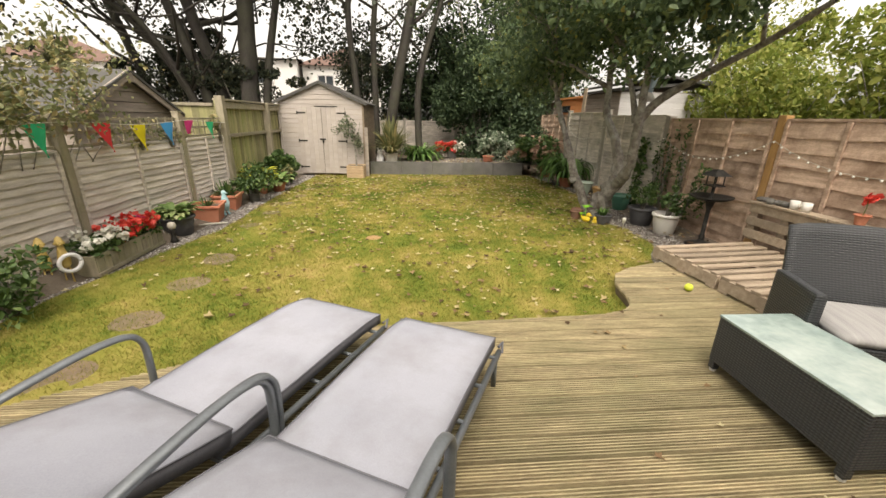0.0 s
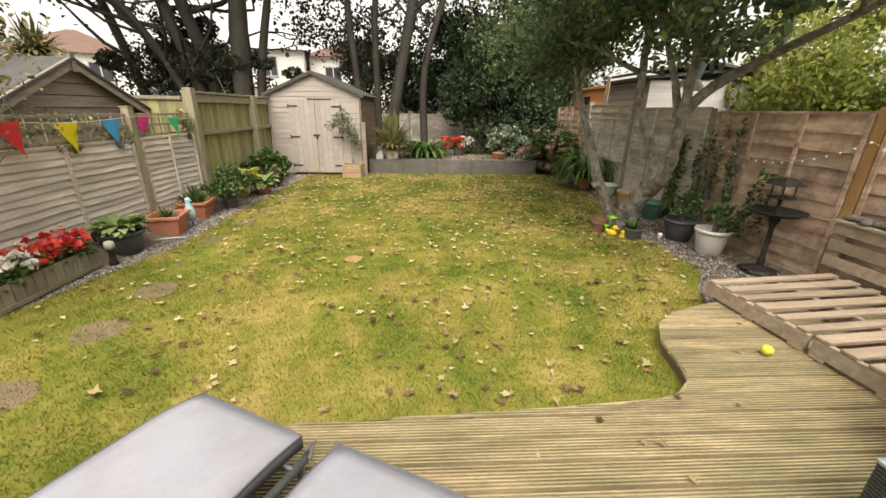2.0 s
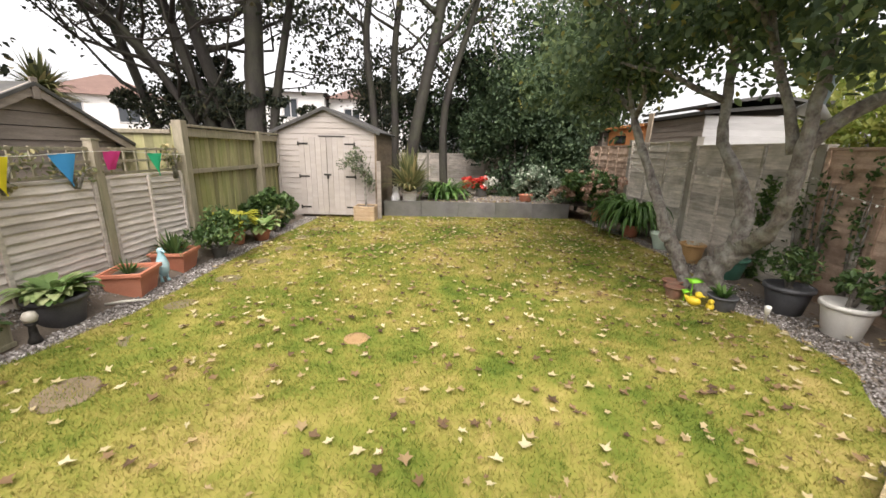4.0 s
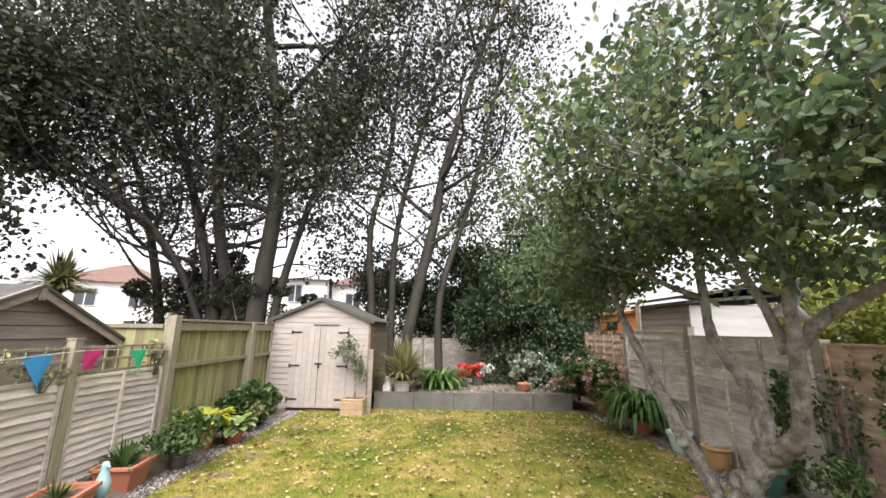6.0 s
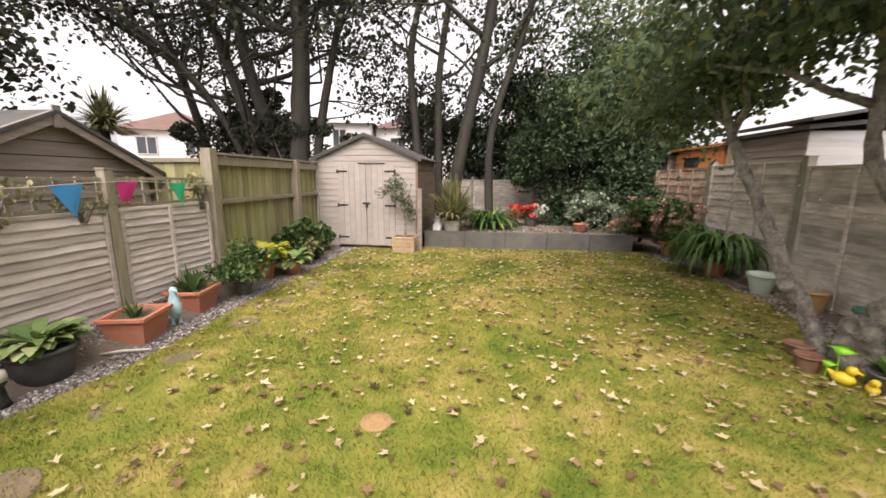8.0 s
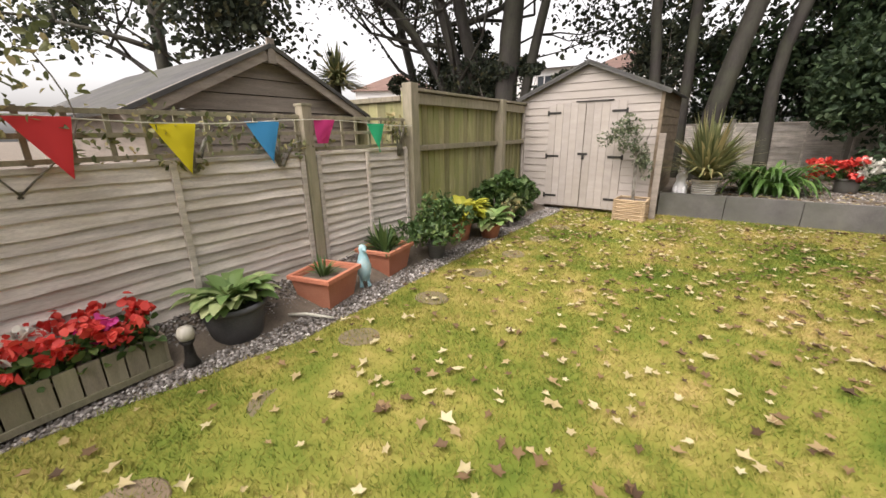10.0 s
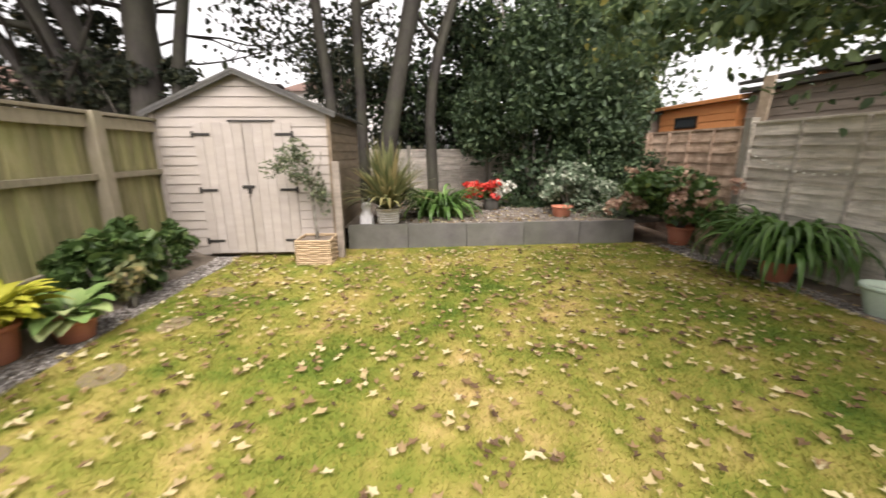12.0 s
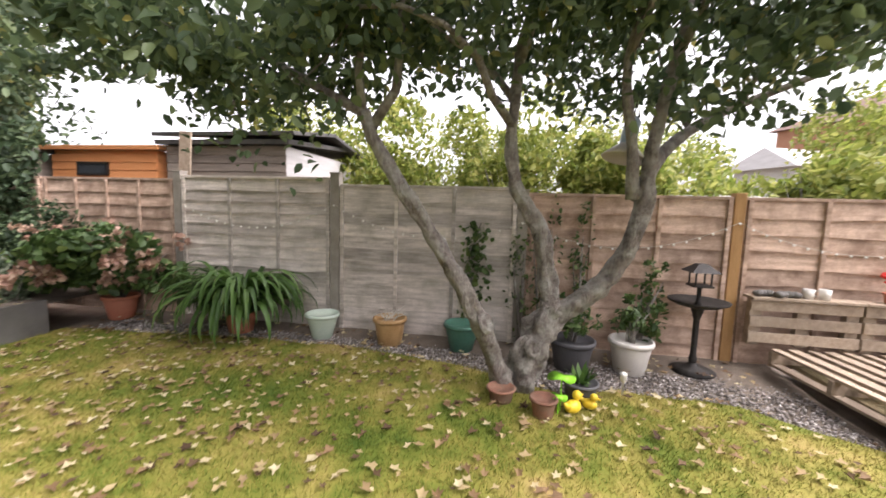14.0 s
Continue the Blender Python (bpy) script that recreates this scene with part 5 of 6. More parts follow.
def strap_plant(name, x, y, z, n, length, width, leaf, label, seed, **kw):
    s = thing(name, pose(x, y, z), label, "plant")
    link("leaves", strap_mesh("leaves", n, length, width, M[leaf], np.random.default_rng(seed), **kw), s)
    return s


def strap_clump(name, x, y, z, n, length, width, leaf, label, seed, lift, base_r, ovate=False, bow=2.5):
    """A clump of broad arching leaves, each folded along its midrib and a piece of its own; ovate: a blade on a stalk."""
    s = thing(name, pose(x, y, z), label, "plant")
    r = random.Random(seed)
    shapes = []
    for k in range(12):
        e = lift[0] + (lift[1] - lift[0]) * k / 11
        ln = length * r.uniform(0.8, 1.1)
        b = bmesh.new()
        seg, px, pz, rows = 9, 0.0, 0.0, []
        for j in range(seg + 1):
            v = j / seg
            a = e - v ** 1.4 * bow
            w = width / 2 * min(1.0, 0.55 + v * 1.6) * min(1.0, (1.02 - v) * 2.6)
            if ovate:
                w = 0.006 if v < 0.4 else width / 2 * max(0.06, math.sin(math.pi * min(1.0, (v - 0.33) / 0.67) ** 0.8)) ** 0.8
            rows.append([b.verts.new((px, -w, pz)), b.verts.new((px + 0.25 * w * math.sin(a), 0, pz - 0.25 * w)), b.verts.new((px, w, pz))])
            px += math.cos(a) * ln / seg
            pz = max(pz + math.sin(a) * ln / seg, 0.03 - z + 0.29 * (z > 0.28 and x < 1))
        for q0, q1 in zip(rows, rows[1:]):
            for c in range(2):
                b.faces.new((q0[c], q0[c + 1], q1[c + 1], q1[c]))
        me = bpy.data.meshes.new("leaf")
        b.to_mesh(me)
        b.free()
        me.materials.append(M[leaf])
        me.polygons.foreach_set("use_smooth", np.ones(len(me.polygons), bool))
        shapes.append(me)
    for k in range(n):
        a = r.uniform(0, 360)
        o = base_r * math.sqrt(r.random())
        q = r.uniform(0.55, 1.1)
        piece("leaf", r.choice(shapes), s, pose(o * math.cos(radians(a)), o * math.sin(radians(a)), 0, 0, 0, a + r.uniform(-25, 25)) @ Matrix.Diagonal((q, r.uniform(0.8, 1.15), q, 1)))
    return s


def blooms(parent, name, pts, size, material, rng):
    """Each bloom a rosette of petals, all of one plant in one part."""
    pts = np.asarray(pts)
    c = np.repeat(pts, 9, 0) + rng.normal(size=(len(pts) * 9, 3)) * size * 0.35
    ob = link(name, leaf_mesh(name, c, size, material, rng, droop=0.0, width=0.9), parent)
    ob["kind"] = "stuff"
    return ob


# left border
rb = shrub("rose_bush", 61, (-3.66, 2.92, 0.24), (0.30, 0.34, 0.26), 700, 0.06, M["leaf_mid"], "small leafy rose bush with one red bloom", 6, base=(-3.66, 2.92, 0))
blooms(rb, "bloom", [(0.02, -0.02, 0.52)], 0.05, M["petal_red"], np.random.default_rng(3))


def stick_duck(x, y, h, turn, label):
    b = bmesh.new()
    lathe(b, [(0.02, 0.15), (0.055, 0.18), (0.06, 0.24), (0.035, 0.33), (0.028, 0.37), (0.03, 0.375)], 14)
    lathe(b, [(0.05, 0.372), (0.055, 0.385), (0.04, 0.40), (0.03, 0.43), (0.008, 0.445)], 14)
    tube(b, [(0, -0.02, 0.385), (0, -0.10, 0.378)], [0.018, 0.008], 8)
    for sx in (-1, 1):
        tube(b, [(sx * 0.025, 0, 0.17), (sx * 0.03, 0.005, 0.08), (sx * 0.032, -0.02, 0.0)], [0.008, 0.007, 0.012], 6)
    ob = tagged(part("duck_ornament", b, M["bamboo"], smooth=True), label, "ornament", "wooden ducks")
    ob.matrix_basis = pose(x, y, 0, 0, 0, turn) @ Matrix.Diagonal((h * 0.75, h * 0.75, h, 1))


stick_duck(-3.82, 3.46, 1.0, 60, "tall carved yellow wooden duck with a hat by the fence")
stick_duck(-3.72, 3.53, 0.98, 40, "tall carved yellow wooden duck holding a white ring")
b = bmesh.new()
ring = [(0.075 * math.cos(a), 0.0, 0.075 * math.sin(a)) for a in np.linspace(0, 2 * math.pi, 25)]
tube(b, ring, [0.017] * 25, 8)
tagged(part("white_ring", b, M["white_stone"], smooth=True), "small white lifebelt ring hung on the wooden duck", "ornament").matrix_basis = pose(-3.66, 3.51, 0.20, 0, 0, 60)


def flower_trough():
    t = thing("flower_trough", pose(-3.68, 4.14, 0, 0, 0, 1), "slatted timber trough full of red and white begonias", "planter")
    for sx in (-1, 1):
        sl = box_mesh("slat", 0.016, 0.082, 0.20, M["post_green"], 0.003)
        for k in range(11):
            piece("slat", sl, t, pose(sx * 0.11, -0.45 + k * 0.09, 0.11))
        b = bmesh.new()
        box(b, sx * 0.124, 0, 0.03, 0.014, 1.02, 0.035, bevel=0.003)
        part("rail", b, M["post_green"], t)
        b = bmesh.new()
        box(b, 0, sx * 0.50, 0.11, 0.23, 0.016, 0.20, bevel=0.003)
        part("end_board", b, M["post_green"], t)
    b = bmesh.new()
    box(b, 0, 0, 0.16, 0.2, 0.98, 0.02)
    part("compost", b, M["soil"], t)
    s = thing("begonia_bed", pose(-3.68, 4.14, 0.17), "red and white begonias in bloom", "flowers")
    rng = np.random.default_rng(71)
    p = np.stack([rng.uniform(-0.14, 0.14, 700), rng.uniform(-0.50, 0.50, 700), rng.uniform(0, 0.16, 700)], 1)
    link("foliage", leaf_mesh("foliage", p, 0.05, M["leaf_mid"], rng, width=0.8), s)
    f = lambda n, a, c: np.stack([rng.uniform(-0.15, 0.17, n), rng.uniform(a, c, n), rng.uniform(0.10, 0.22, n)], 1)
    blooms(s, "red_bloom", f(58, -0.10, 0.50), 0.048, M["petal_red"], rng)
    blooms(s, "pink_bloom", f(4, 0.2, 0.4), 0.06, M["petal_magenta"], rng)
    blooms(s, "white_bloom", f(30, -0.50, 0.08), 0.046, M["petal_white"], rng)


flower_trough()
sl_ = thing("solar_light", pose(-3.50, 4.72, 0), "small solar light with clear globe on a dark stake", "light")
part("globe", lathe(bmesh.new(), [(0.01, 0.155), (0.035, 0.165), (0.048, 0.20), (0.035, 0.235), (0.008, 0.246)], 16), M["baffle"], sl_, smooth=True)
part("stake", lathe(bmesh.new(), [(0.035, 0), (0.045, 0.01), (0.03, 0.05), (0.022, 0.13), (0.04, 0.155)], 12), M["iron"], sl_, smooth=True)

round_pot("plant_pot", -3.63, 5.06, -0.01, 0.20, 0.25, M["pot_dark"], "wide dark grey bowl pot on the gravel", 0.75)
strap_clump("hosta", -3.63, 5.06, 0.20, 115, 0.31, 0.095, "leaf_hosta", "leafy green hosta with pale-edged leaves", 81, (0.9, 1.56), 0.09, True, 2.0)


def square_trough(x, y, turn, label):
    p = thing("terracotta_trough", pose(x, y, -0.01, 0, 0, turn), label, "plant pot", "terracotta troughs")
    b = bmesh.new()
    a = [b.verts.new((sx * 0.135, sy * 0.15, 0)) for sx, sy in ((-1, -1), (1, -1), (1, 1), (-1, 1))]
    c = [b.verts.new((sx * 0.175, sy * 0.195, 0.235)) for sx, sy in ((-1, -1), (1, -1), (1, 1), (-1, 1))]
    d = [b.verts.new((sx * 0.155, sy * 0.175, 0.235)) for sx, sy in ((-1, -1), (1, -1), (1, 1), (-1, 1))]
    e = [b.verts.new((sx * 0.150, sy * 0.170, 0.20)) for sx, sy in ((-1, -1), (1, -1), (1, 1), (-1, 1))]
    b.faces.new(a[::-1])
    for q0, q1 in ((a, c), (c, d), (d, e)):
        for k in range(4):
            b.faces.new((q0[k], q0[(k + 1) % 4], q1[(k + 1) % 4], q1[k]))
    part("body", b, M["terracotta"], p)
    b = bmesh.new()
    for s in (-1, 1):
        box(b, s * 0.178, 0, 0.235, 0.03, 0.42, 0.035, bevel=0.006)
        box(b, 0, s * 0.198, 0.235, 0.33, 0.03, 0.034, bevel=0.006)
    part("rim", b, M["terracotta"], p)
    b = bmesh.new()
    box(b, 0, 0, 0.20, 0.31, 0.35, 0.02)
    part("compost", b, M["soil"], p)


square_trough(-3.58, 5.76, 12, "square orange terracotta trough with sparse plants")
square_trough(-3.64, 6.51, 8, "square orange terracotta trough with spiky plant")
strap_plant("potted_plant", -3.58, 5.74, 0.20, 26, 0.20, 0.02, "leaf_mid", "sparse straggly plant in terracotta trough", 82, lift=(0.5, 1.4), sag=0.4)
strap_plant("potted_plant", -3.64, 6.51, 0.20, 60, 0.32, 0.028, "leaf_mid", "spiky green plant in terracotta trough", 83, lift=(0.4, 1.4), sag=0.5, base_r=0.1)
b = bmesh.new()
lathe(b, [(0.03, 0.05), (0.05, 0.10), (0.055, 0.15), (0.035, 0.21), (0.024, 0.24), (0.03, 0.265), (0.022, 0.285), (0.005, 0.292)], 14)
tube(b, [(0, -0.02, 0.265), (0.01, -0.06, 0.26)], [0.014, 0.004], 8)
for sx in (-1, 1):
    tube(b, [(sx * 0.022, 0, 0.07), (sx * 0.026, 0, 0.03), (sx * 0.03, -0.02, 0.004)], [0.016, 0.012, 0.016], 8)
tagged(part("animal_ornament", b, M["stone_blue"], smooth=True), "pale blue standing animal ornament between terracotta troughs", "ornament").matrix_basis = pose(-3.50, 6.09, 0, 0, 0, 60) @ Matrix.Diagonal((1.15, 1.15, 1.28, 1))

round_pot("plant_pot", -3.46, 7.10, -0.01, 0.105, 0.16, M["slab"], "small grey stone pot at the lawn's edge")
shrub("leafy_shrub", 62, (-3.44, 7.10, 0.36), (0.36, 0.42, 0.27), 1500, 0.06, M["leaf_mid"], "leafy dark green shrub spilling over a grey pot", 6, base=(-3.44, 7.10, 0.0))
round_pot("plant_pot", -3.60, 7.80, 0.0, 0.15, 0.26, M["terracotta"], "round terracotta pot in the border")
strap_clump("yellow_hosta", -3.58, 7.80, 0.22, 120, 0.42, 0.10, "leaf_yellow", "bright yellow-green hosta in terracotta pot", 84, (0.9, 1.56), 0.1, True, 2.0)
shrub("leafy_shrub", 63, (-3.60, 8.75, 0.38), (0.34, 0.50, 0.36), 1300, 0.10, M["leaf_mid"], "broad-leaved dark green shrub below the tall fence", 6, base=(-3.60, 8.75, 0.0), width=0.75)
round_pot("plant_pot", -3.36, 8.12, -0.01, 0.14, 0.17, M["terracotta"], "shallow terracotta pot in the border")
strap_clump("hosta", -3.36, 8.12, 0.13, 45, 0.38, 0.14, "leaf_hosta", "green hosta in a shallow pot", 85, (0.7, 1.5), 0.07, True, 2.0)
shrub("leafy_shrub", 64, (-3.36, 8.72, 0.24), (0.17, 0.17, 0.18), 300, 0.075, M["leaf_cord"], "small yellowing plant in the border", 4, base=(-3.36, 8.72, 0.0))
shrub("leafy_shrub", 65, (-3.60, 9.75, 0.30), (0.28, 0.42, 0.30), 900, 0.08, M["leaf_mid"], "low green shrub beside the shed", 5, base=(-3.60, 9.75, 0.0))
b = bmesh.new()
tube(b, [(0, 0, 0.012), (0.12, 0.02, 0.016), (0.34, 0.0, 0.014)], [0.011, 0.013, 0.008], 7)
tagged(part("stick", b, M["rope"], smooth=True), "bleached stick lying on the gravel", "stick").matrix_basis = pose(-3.55, 5.38, 0.01, 0, 0, 24)

# climbing rose over the trellis
cr = thing("climbing_rose", pose(-3.84, 3.5, 0.08), "straggly climbing rose over the trellis with yellowing leaves", "climber")
rng = np.random.default_rng(91)
b = bmesh.new()
cents = []
for k in range(16):
    r_ = random.Random(k)
    p0 = Vector((-0.03, r_.uniform(-1.0, 0.9), 0.9))
    mid = p0 + Vector((0.04, r_.uniform(-0.2, 0.3), 0.35))
    tip = mid + Vector((r_.uniform(-0.1, 0.45), r_.uniform(-0.5, 0.8), r_.uniform(0.1, 0.9)))
    pth = smooth_path([p0, mid, (mid + tip) / 2 + Vector((0, 0, 0.12)), tip], 5)
    tube(b, pth, [0.005 - 0.003 * i / len(pth) for i in range(len(pth))], 5)
    cents += [tuple(q) for q in pth[6:]]
tagged(part("stem", b, M["bark"], cr, smooth=True), kind="stuff")
cents = np.array(cents)
link("foliage", leaf_mesh("foliage", cents[rng.integers(0, len(cents), 2600)] + rng.normal(size=(2600, 3)) * 0.11, 0.05, M["leaf_cord"], rng), cr)
blooms(cr, "faded_bloom", cents[rng.integers(0, len(cents), 14)] + rng.normal(size=(14, 3)) * 0.05, 0.04, M["petal_pink"], rng)

for k, (y, z, l, n) in enumerate(((5.1, 1.22, 0.5, 220), (5.7, 1.18, 0.4, 150), (7.05, 1.30, 0.22, 170), (2.4, 1.35, 0.6, 500))):
    shrub("trellis_climber", 110 + k, (-3.88, y, z), (0.08, l, 0.17), n, 0.045, M["leaf_cord"], "thin straggling climber on the trellis", 4, base=(-3.86, y, 1.04), category="climber")
rp = round_pot("small_pot", 3.09, 2.98, SHELF, 0.05, 0.09, M["terracotta"], "small terracotta pot with red flower on the pallet shelf")
fp = thing("red_flower", pose(3.09, 2.98, SHELF + 0.07), "red flower on a thin stem in a small pot", "flower")
part("stem", tube(bmesh.new(), [(0, 0, 0), (0.01, 0, 0.08), (0, 0, 0.15)], [0.004, 0.003, 0.003], 5), M["leaf_mid"], fp)
blooms(fp, "bloom", [(0, 0, 0.16), (0.03, 0.02, 0.14)], 0.05, M["petal_red"], np.random.default_rng(4))

# by the shed and in the raised bed
wp = thing("wicker_planter", pose(-2.05, 10.03, -0.005, 0, 0, -3), "square straw-coloured wicker planter", "planter")
for sx, rz in ((-1, 0), (1, 0), (-1, 90), (1, 90)):
    for k in range(12):
        b = bmesh.new()
        tube(b, smooth_path([(-0.20, 0, 0), (-0.1, 0.006 * (-1) ** k, 0), (0, -0.006 * (-1) ** k, 0), (0.1, 0.006 * (-1) ** k, 0), (0.20, 0, 0)], 2), [0.0135] * 9, 5)
        ob = part("woven_strand", b, M["wicker"], wp, smooth=True)
        ob.matrix_basis = pose(0, 0, 0, 0, 0, rz) @ pose(0, sx * 0.20, 0.014 + k * 0.026)
part("compost", box(bmesh.new(), 0, 0, 0.27, 0.38, 0.38, 0.02), M["soil"], wp)
ot = thing("small_tree", pose(-2.05, 10.06, 0.27), "small pale-leaved potted tree trained against a grey post", "tree")
b = bmesh.new()
tube(b, smooth_path([(0, 0, 0), (-0.02, 0, 0.5), (-0.06, -0.02, 0.8), (-0.2, -0.05, 1.05)], 4), [0.022] * 5 + [0.016] * 4 + [0.009] * 4, 7)
tube(b, smooth_path([(-0.03, 0, 0.65), (0.1, 0, 0.9), (0.12, 0, 1.05)], 4), [0.014] * 4 + [0.007] * 5, 6)
part("trunk", b, M["bark"], ot, smooth=True)
rng = np.random.default_rng(92)
link("crown", leaf_mesh("crown", np.concatenate([bush_points(rng, 620, (-0.2, -0.05, 0.95), (0.30, 0.2, 0.26), 10), bush_points(rng, 420, (0.08, 0, 0.72), (0.18, 0.16, 0.36), 8)]), 0.05, M["leaf_dusky"], rng, width=0.4), ot)
post(-1.79, 10.18, 1.2, 0.085, M["old_clad"], "dark weathered post beside the shed", "garden posts", cap=False)

BED = 0.29
b = bmesh.new()
lathe(b, [(0.09, 0.0), (0.10, 0.03), (0.095, 0.13), (0.065, 0.20), (0.06, 0.225), (0.072, 0.26), (0.06, 0.31), (0.02, 0.335)], 16)
for sx in (-1, 1):
    tube(b, [(sx * 0.035, 0, 0.31), (sx * 0.05, 0.0, 0.37), (sx * 0.04, 0.0, 0.395)], [0.016, 0.017, 0.006], 8)
    tube(b, [(sx * 0.06, -0.05, 0.14), (sx * 0.05, -0.10, 0.06), (sx * 0.06, -0.12, 0.015)], [0.03, 0.028, 0.026], 8)
tagged(part("animal_ornament", b, M["white_stone"], smooth=True), "white stone seated animal ornament on the raised bed", "ornament").matrix_basis = pose(-1.52, 10.80, BED)
cp = round_pot("ribbed_pot", -1.22, 10.88, BED, 0.17, 0.24, M["pot_stripe"], "cream horizontally ribbed pot on the raised bed", 0.85)
for k in range(6):
    part("rib", lathe(bmesh.new(), [(0.150 + 0.0025 * k, 0.03 + k * 0.032), (0.158 + 0.0025 * k, 0.04 + k * 0.032), (0.150 + 0.0025 * k, 0.05 + k * 0.032)], 20), M["pot_white"], cp, smooth=True)
co = strap_plant("cordyline", -1.22, 10.88, BED + 0.22, 320, 1.05, 0.048, "leaf_cord", "spiky variegated cordyline with long arching leaves", 86, lift=(0.6, 1.54), sag=0.55, seg=7)
strap_clump("strap_leaved_plant", -0.42, 11.65, BED, 190, 0.92, 0.056, "leaf_strap", "clump of glossy green strap leaves in the bed", 87, (0.8, 1.65), 0.32, bow=3.0)
round_pot("plant_pot", 0.55, 12.1, BED, 0.15, 0.22, M["slab"], "square-shouldered grey pot in the bed", 0.9)
rf = shrub("red_begonia", 66, (0.45, 12.1, BED + 0.28), (0.38, 0.25, 0.16), 500, 0.06, M["leaf_mid"], "red and white flowering begonias in the raised bed", 5, base=(0.5, 12.1, BED + 0.15), category="flowers")
rng = np.random.default_rng(93)
blooms(rf, "red_bloom", np.stack([rng.uniform(-0.45, 0.15, 48), rng.uniform(-0.25, 0.1, 48), rng.uniform(0.08, 0.36, 48)], 1), 0.06, M["petal_red"], rng)
blooms(rf, "white_bloom", np.stack([rng.uniform(0.05, 0.4, 24), rng.uniform(-0.25, 0.1, 24), rng.uniform(0.12, 0.36, 24)], 1), 0.055, M["petal_white"], rng)
round_pot("plant_pot", 1.52, 11.25, BED, 0.16, 0.17, M["terracotta"], "shallow terracotta pot in the raised bed", 0.8)
shrub("variegated_shrub", 67, (1.75, 11.6, 0.85), (0.55, 0.45, 0.42), 1500, 0.09, M["leaf_pale"], "pale variegated shrub spreading over the raised bed", 6, base=(1.8, 11.6, BED))
shrub("silver_shrub", 68, (2.3, 11.0, 0.52), (0.55, 0.38, 0.30), 1400, 0.06, M["leaf_pale"], "low silver-leaved shrub at the end of the bed wall", 6, base=(2.35, 11.0, 0.2))
shrub("evergreen", 69, (2.75, 11.3, 0.75), (0.5, 0.4, 0.5), 1800, 0.07, M["leaf_holly"], "dark glossy evergreen beside the brown fence", 6, base=(2.75, 11.3, 0.1))

# right border
round_pot("plant_pot", 2.97, 10.44, -0.01, 0.17, 0.27, M["terracotta"], "terracotta pot under the hydrangea")
hy = shrub("hydrangea", 70, (2.72, 10.40, 0.66), (0.72, 0.80, 0.42), 2800, 0.095, M["leaf_mid"], "hydrangea with faded pink-brown flower heads", 8, base=(2.97, 10.44, 0.25), lumps=16, width=0.7)
rng = np.random.default_rng(94)
heads = bush_points(rng, 60, (-0.12, 0, 0.48), (0.80, 0.76, 0.42), 18, 0.95)
heads[:, 2] = np.maximum(heads[:, 2], 0.3)
blooms(hy, "bloom", np.repeat(heads, 5, 0) + rng.normal(size=(300, 3)) * 0.05, 0.055, M["petal_pink"], rng)
round_pot("plant_pot", 2.90, 8.84, -0.01, 0.16, 0.24, M["terracotta"], "terracotta pot hidden under long leaves")
strap_clump("strap_leaved_plant", 2.90, 8.84, 0.22, 320, 0.95, 0.052, "leaf_strap", "large clump of long glossy arching strap leaves", 88, (0.8, 1.7), 0.2, bow=3.3)
round_pot("glazed_pot", 2.95, 7.94, -0.01, 0.165, 0.26, M["pot_mint"], "pale mint-green glazed pot with bare soil", 0.6)
round_pot("glazed_pot", 2.96, 7.22, -0.01, 0.16, 0.27, M["pot_tan"], "honey-brown glazed pot with dead stalks", 0.75)
b = bmesh.new()
for k in range(22):
    r_ = random.Random(100 + k)
    a = r_.uniform(0, 6.28)
    tube(b, [(r_.uniform(-0.06, 0.06), r_.uniform(-0.06, 0.06), 0), (0.1 * math.cos(a), 0.1 * math.sin(a), r_.uniform(0.03, 0.1)), (0.2 * math.cos(a), 0.2 * math.sin(a), r_.uniform(-0.02, 0.1))], [0.004, 0.003, 0.002], 4)
tagged(part("dead_stalks", b, M["rope"]), "dry straw-coloured stalks in the honey-brown pot", "plant").location = (2.96, 7.22, 0.235)
round_pot("glazed_pot", 2.97, 6.50, -0.01, 0.17, 0.27, M["pot_green"], "dark green glazed pot by the fence", 0.65)
iv = thing("ivy", pose(3.19, 6.42, 0.02), "dark ivy climbing the grey fence panel", "climber")
b = bmesh.new()
tube(b, smooth_path([(0, 0.05, 0), (0, -0.02, 0.4), (0, 0.05, 0.8), (0, -0.05, 1.2)], 4), [0.008] * 13, 5)
part("stem", b, M["bark"], iv)
rng = np.random.default_rng(95)
q = np.stack([rng.uniform(-0.05, 0.0, 230), rng.normal(0, 0.07, 230), rng.uniform(0, 1.2, 230)], 1)
link("foliage", leaf_mesh("foliage", q, 0.06, M["leaf_mid"], rng, width=0.9), iv)
round_pot("plant_pot", 2.77, 5.51, -0.01, 0.19, 0.27, M["pot_dark"], "large charcoal-grey pot with leafy plant", 0.72)
shrub("leafy_shrub", 72, (2.82, 5.55, 0.42), (0.25, 0.25, 0.22), 480, 0.055, M["leaf_mid"], "dark green bushy plant in charcoal pot", 6, base=(2.77, 5.51, 0.22))
round_pot("plant_pot", 2.82, 5.02, -0.01, 0.175, 0.29, M["pot_white"], "off-white round pot with raised emblem", 0.72)
shrub("leafy_shrub", 73, (2.85, 4.98, 0.46), (0.17, 0.21, 0.20), 330, 0.06, M["leaf_mid"], "loose green shrub in white pot", 6, base=(2.82, 5.02, 0.24))
shrub("leafy_shrub", 74, (3.02, 4.80, 0.62), (0.08, 0.16, 0.34), 240, 0.05, M["leaf_mid"], "thin green shoots against the brown fence", 4, base=(2.93, 4.94, 0.25))
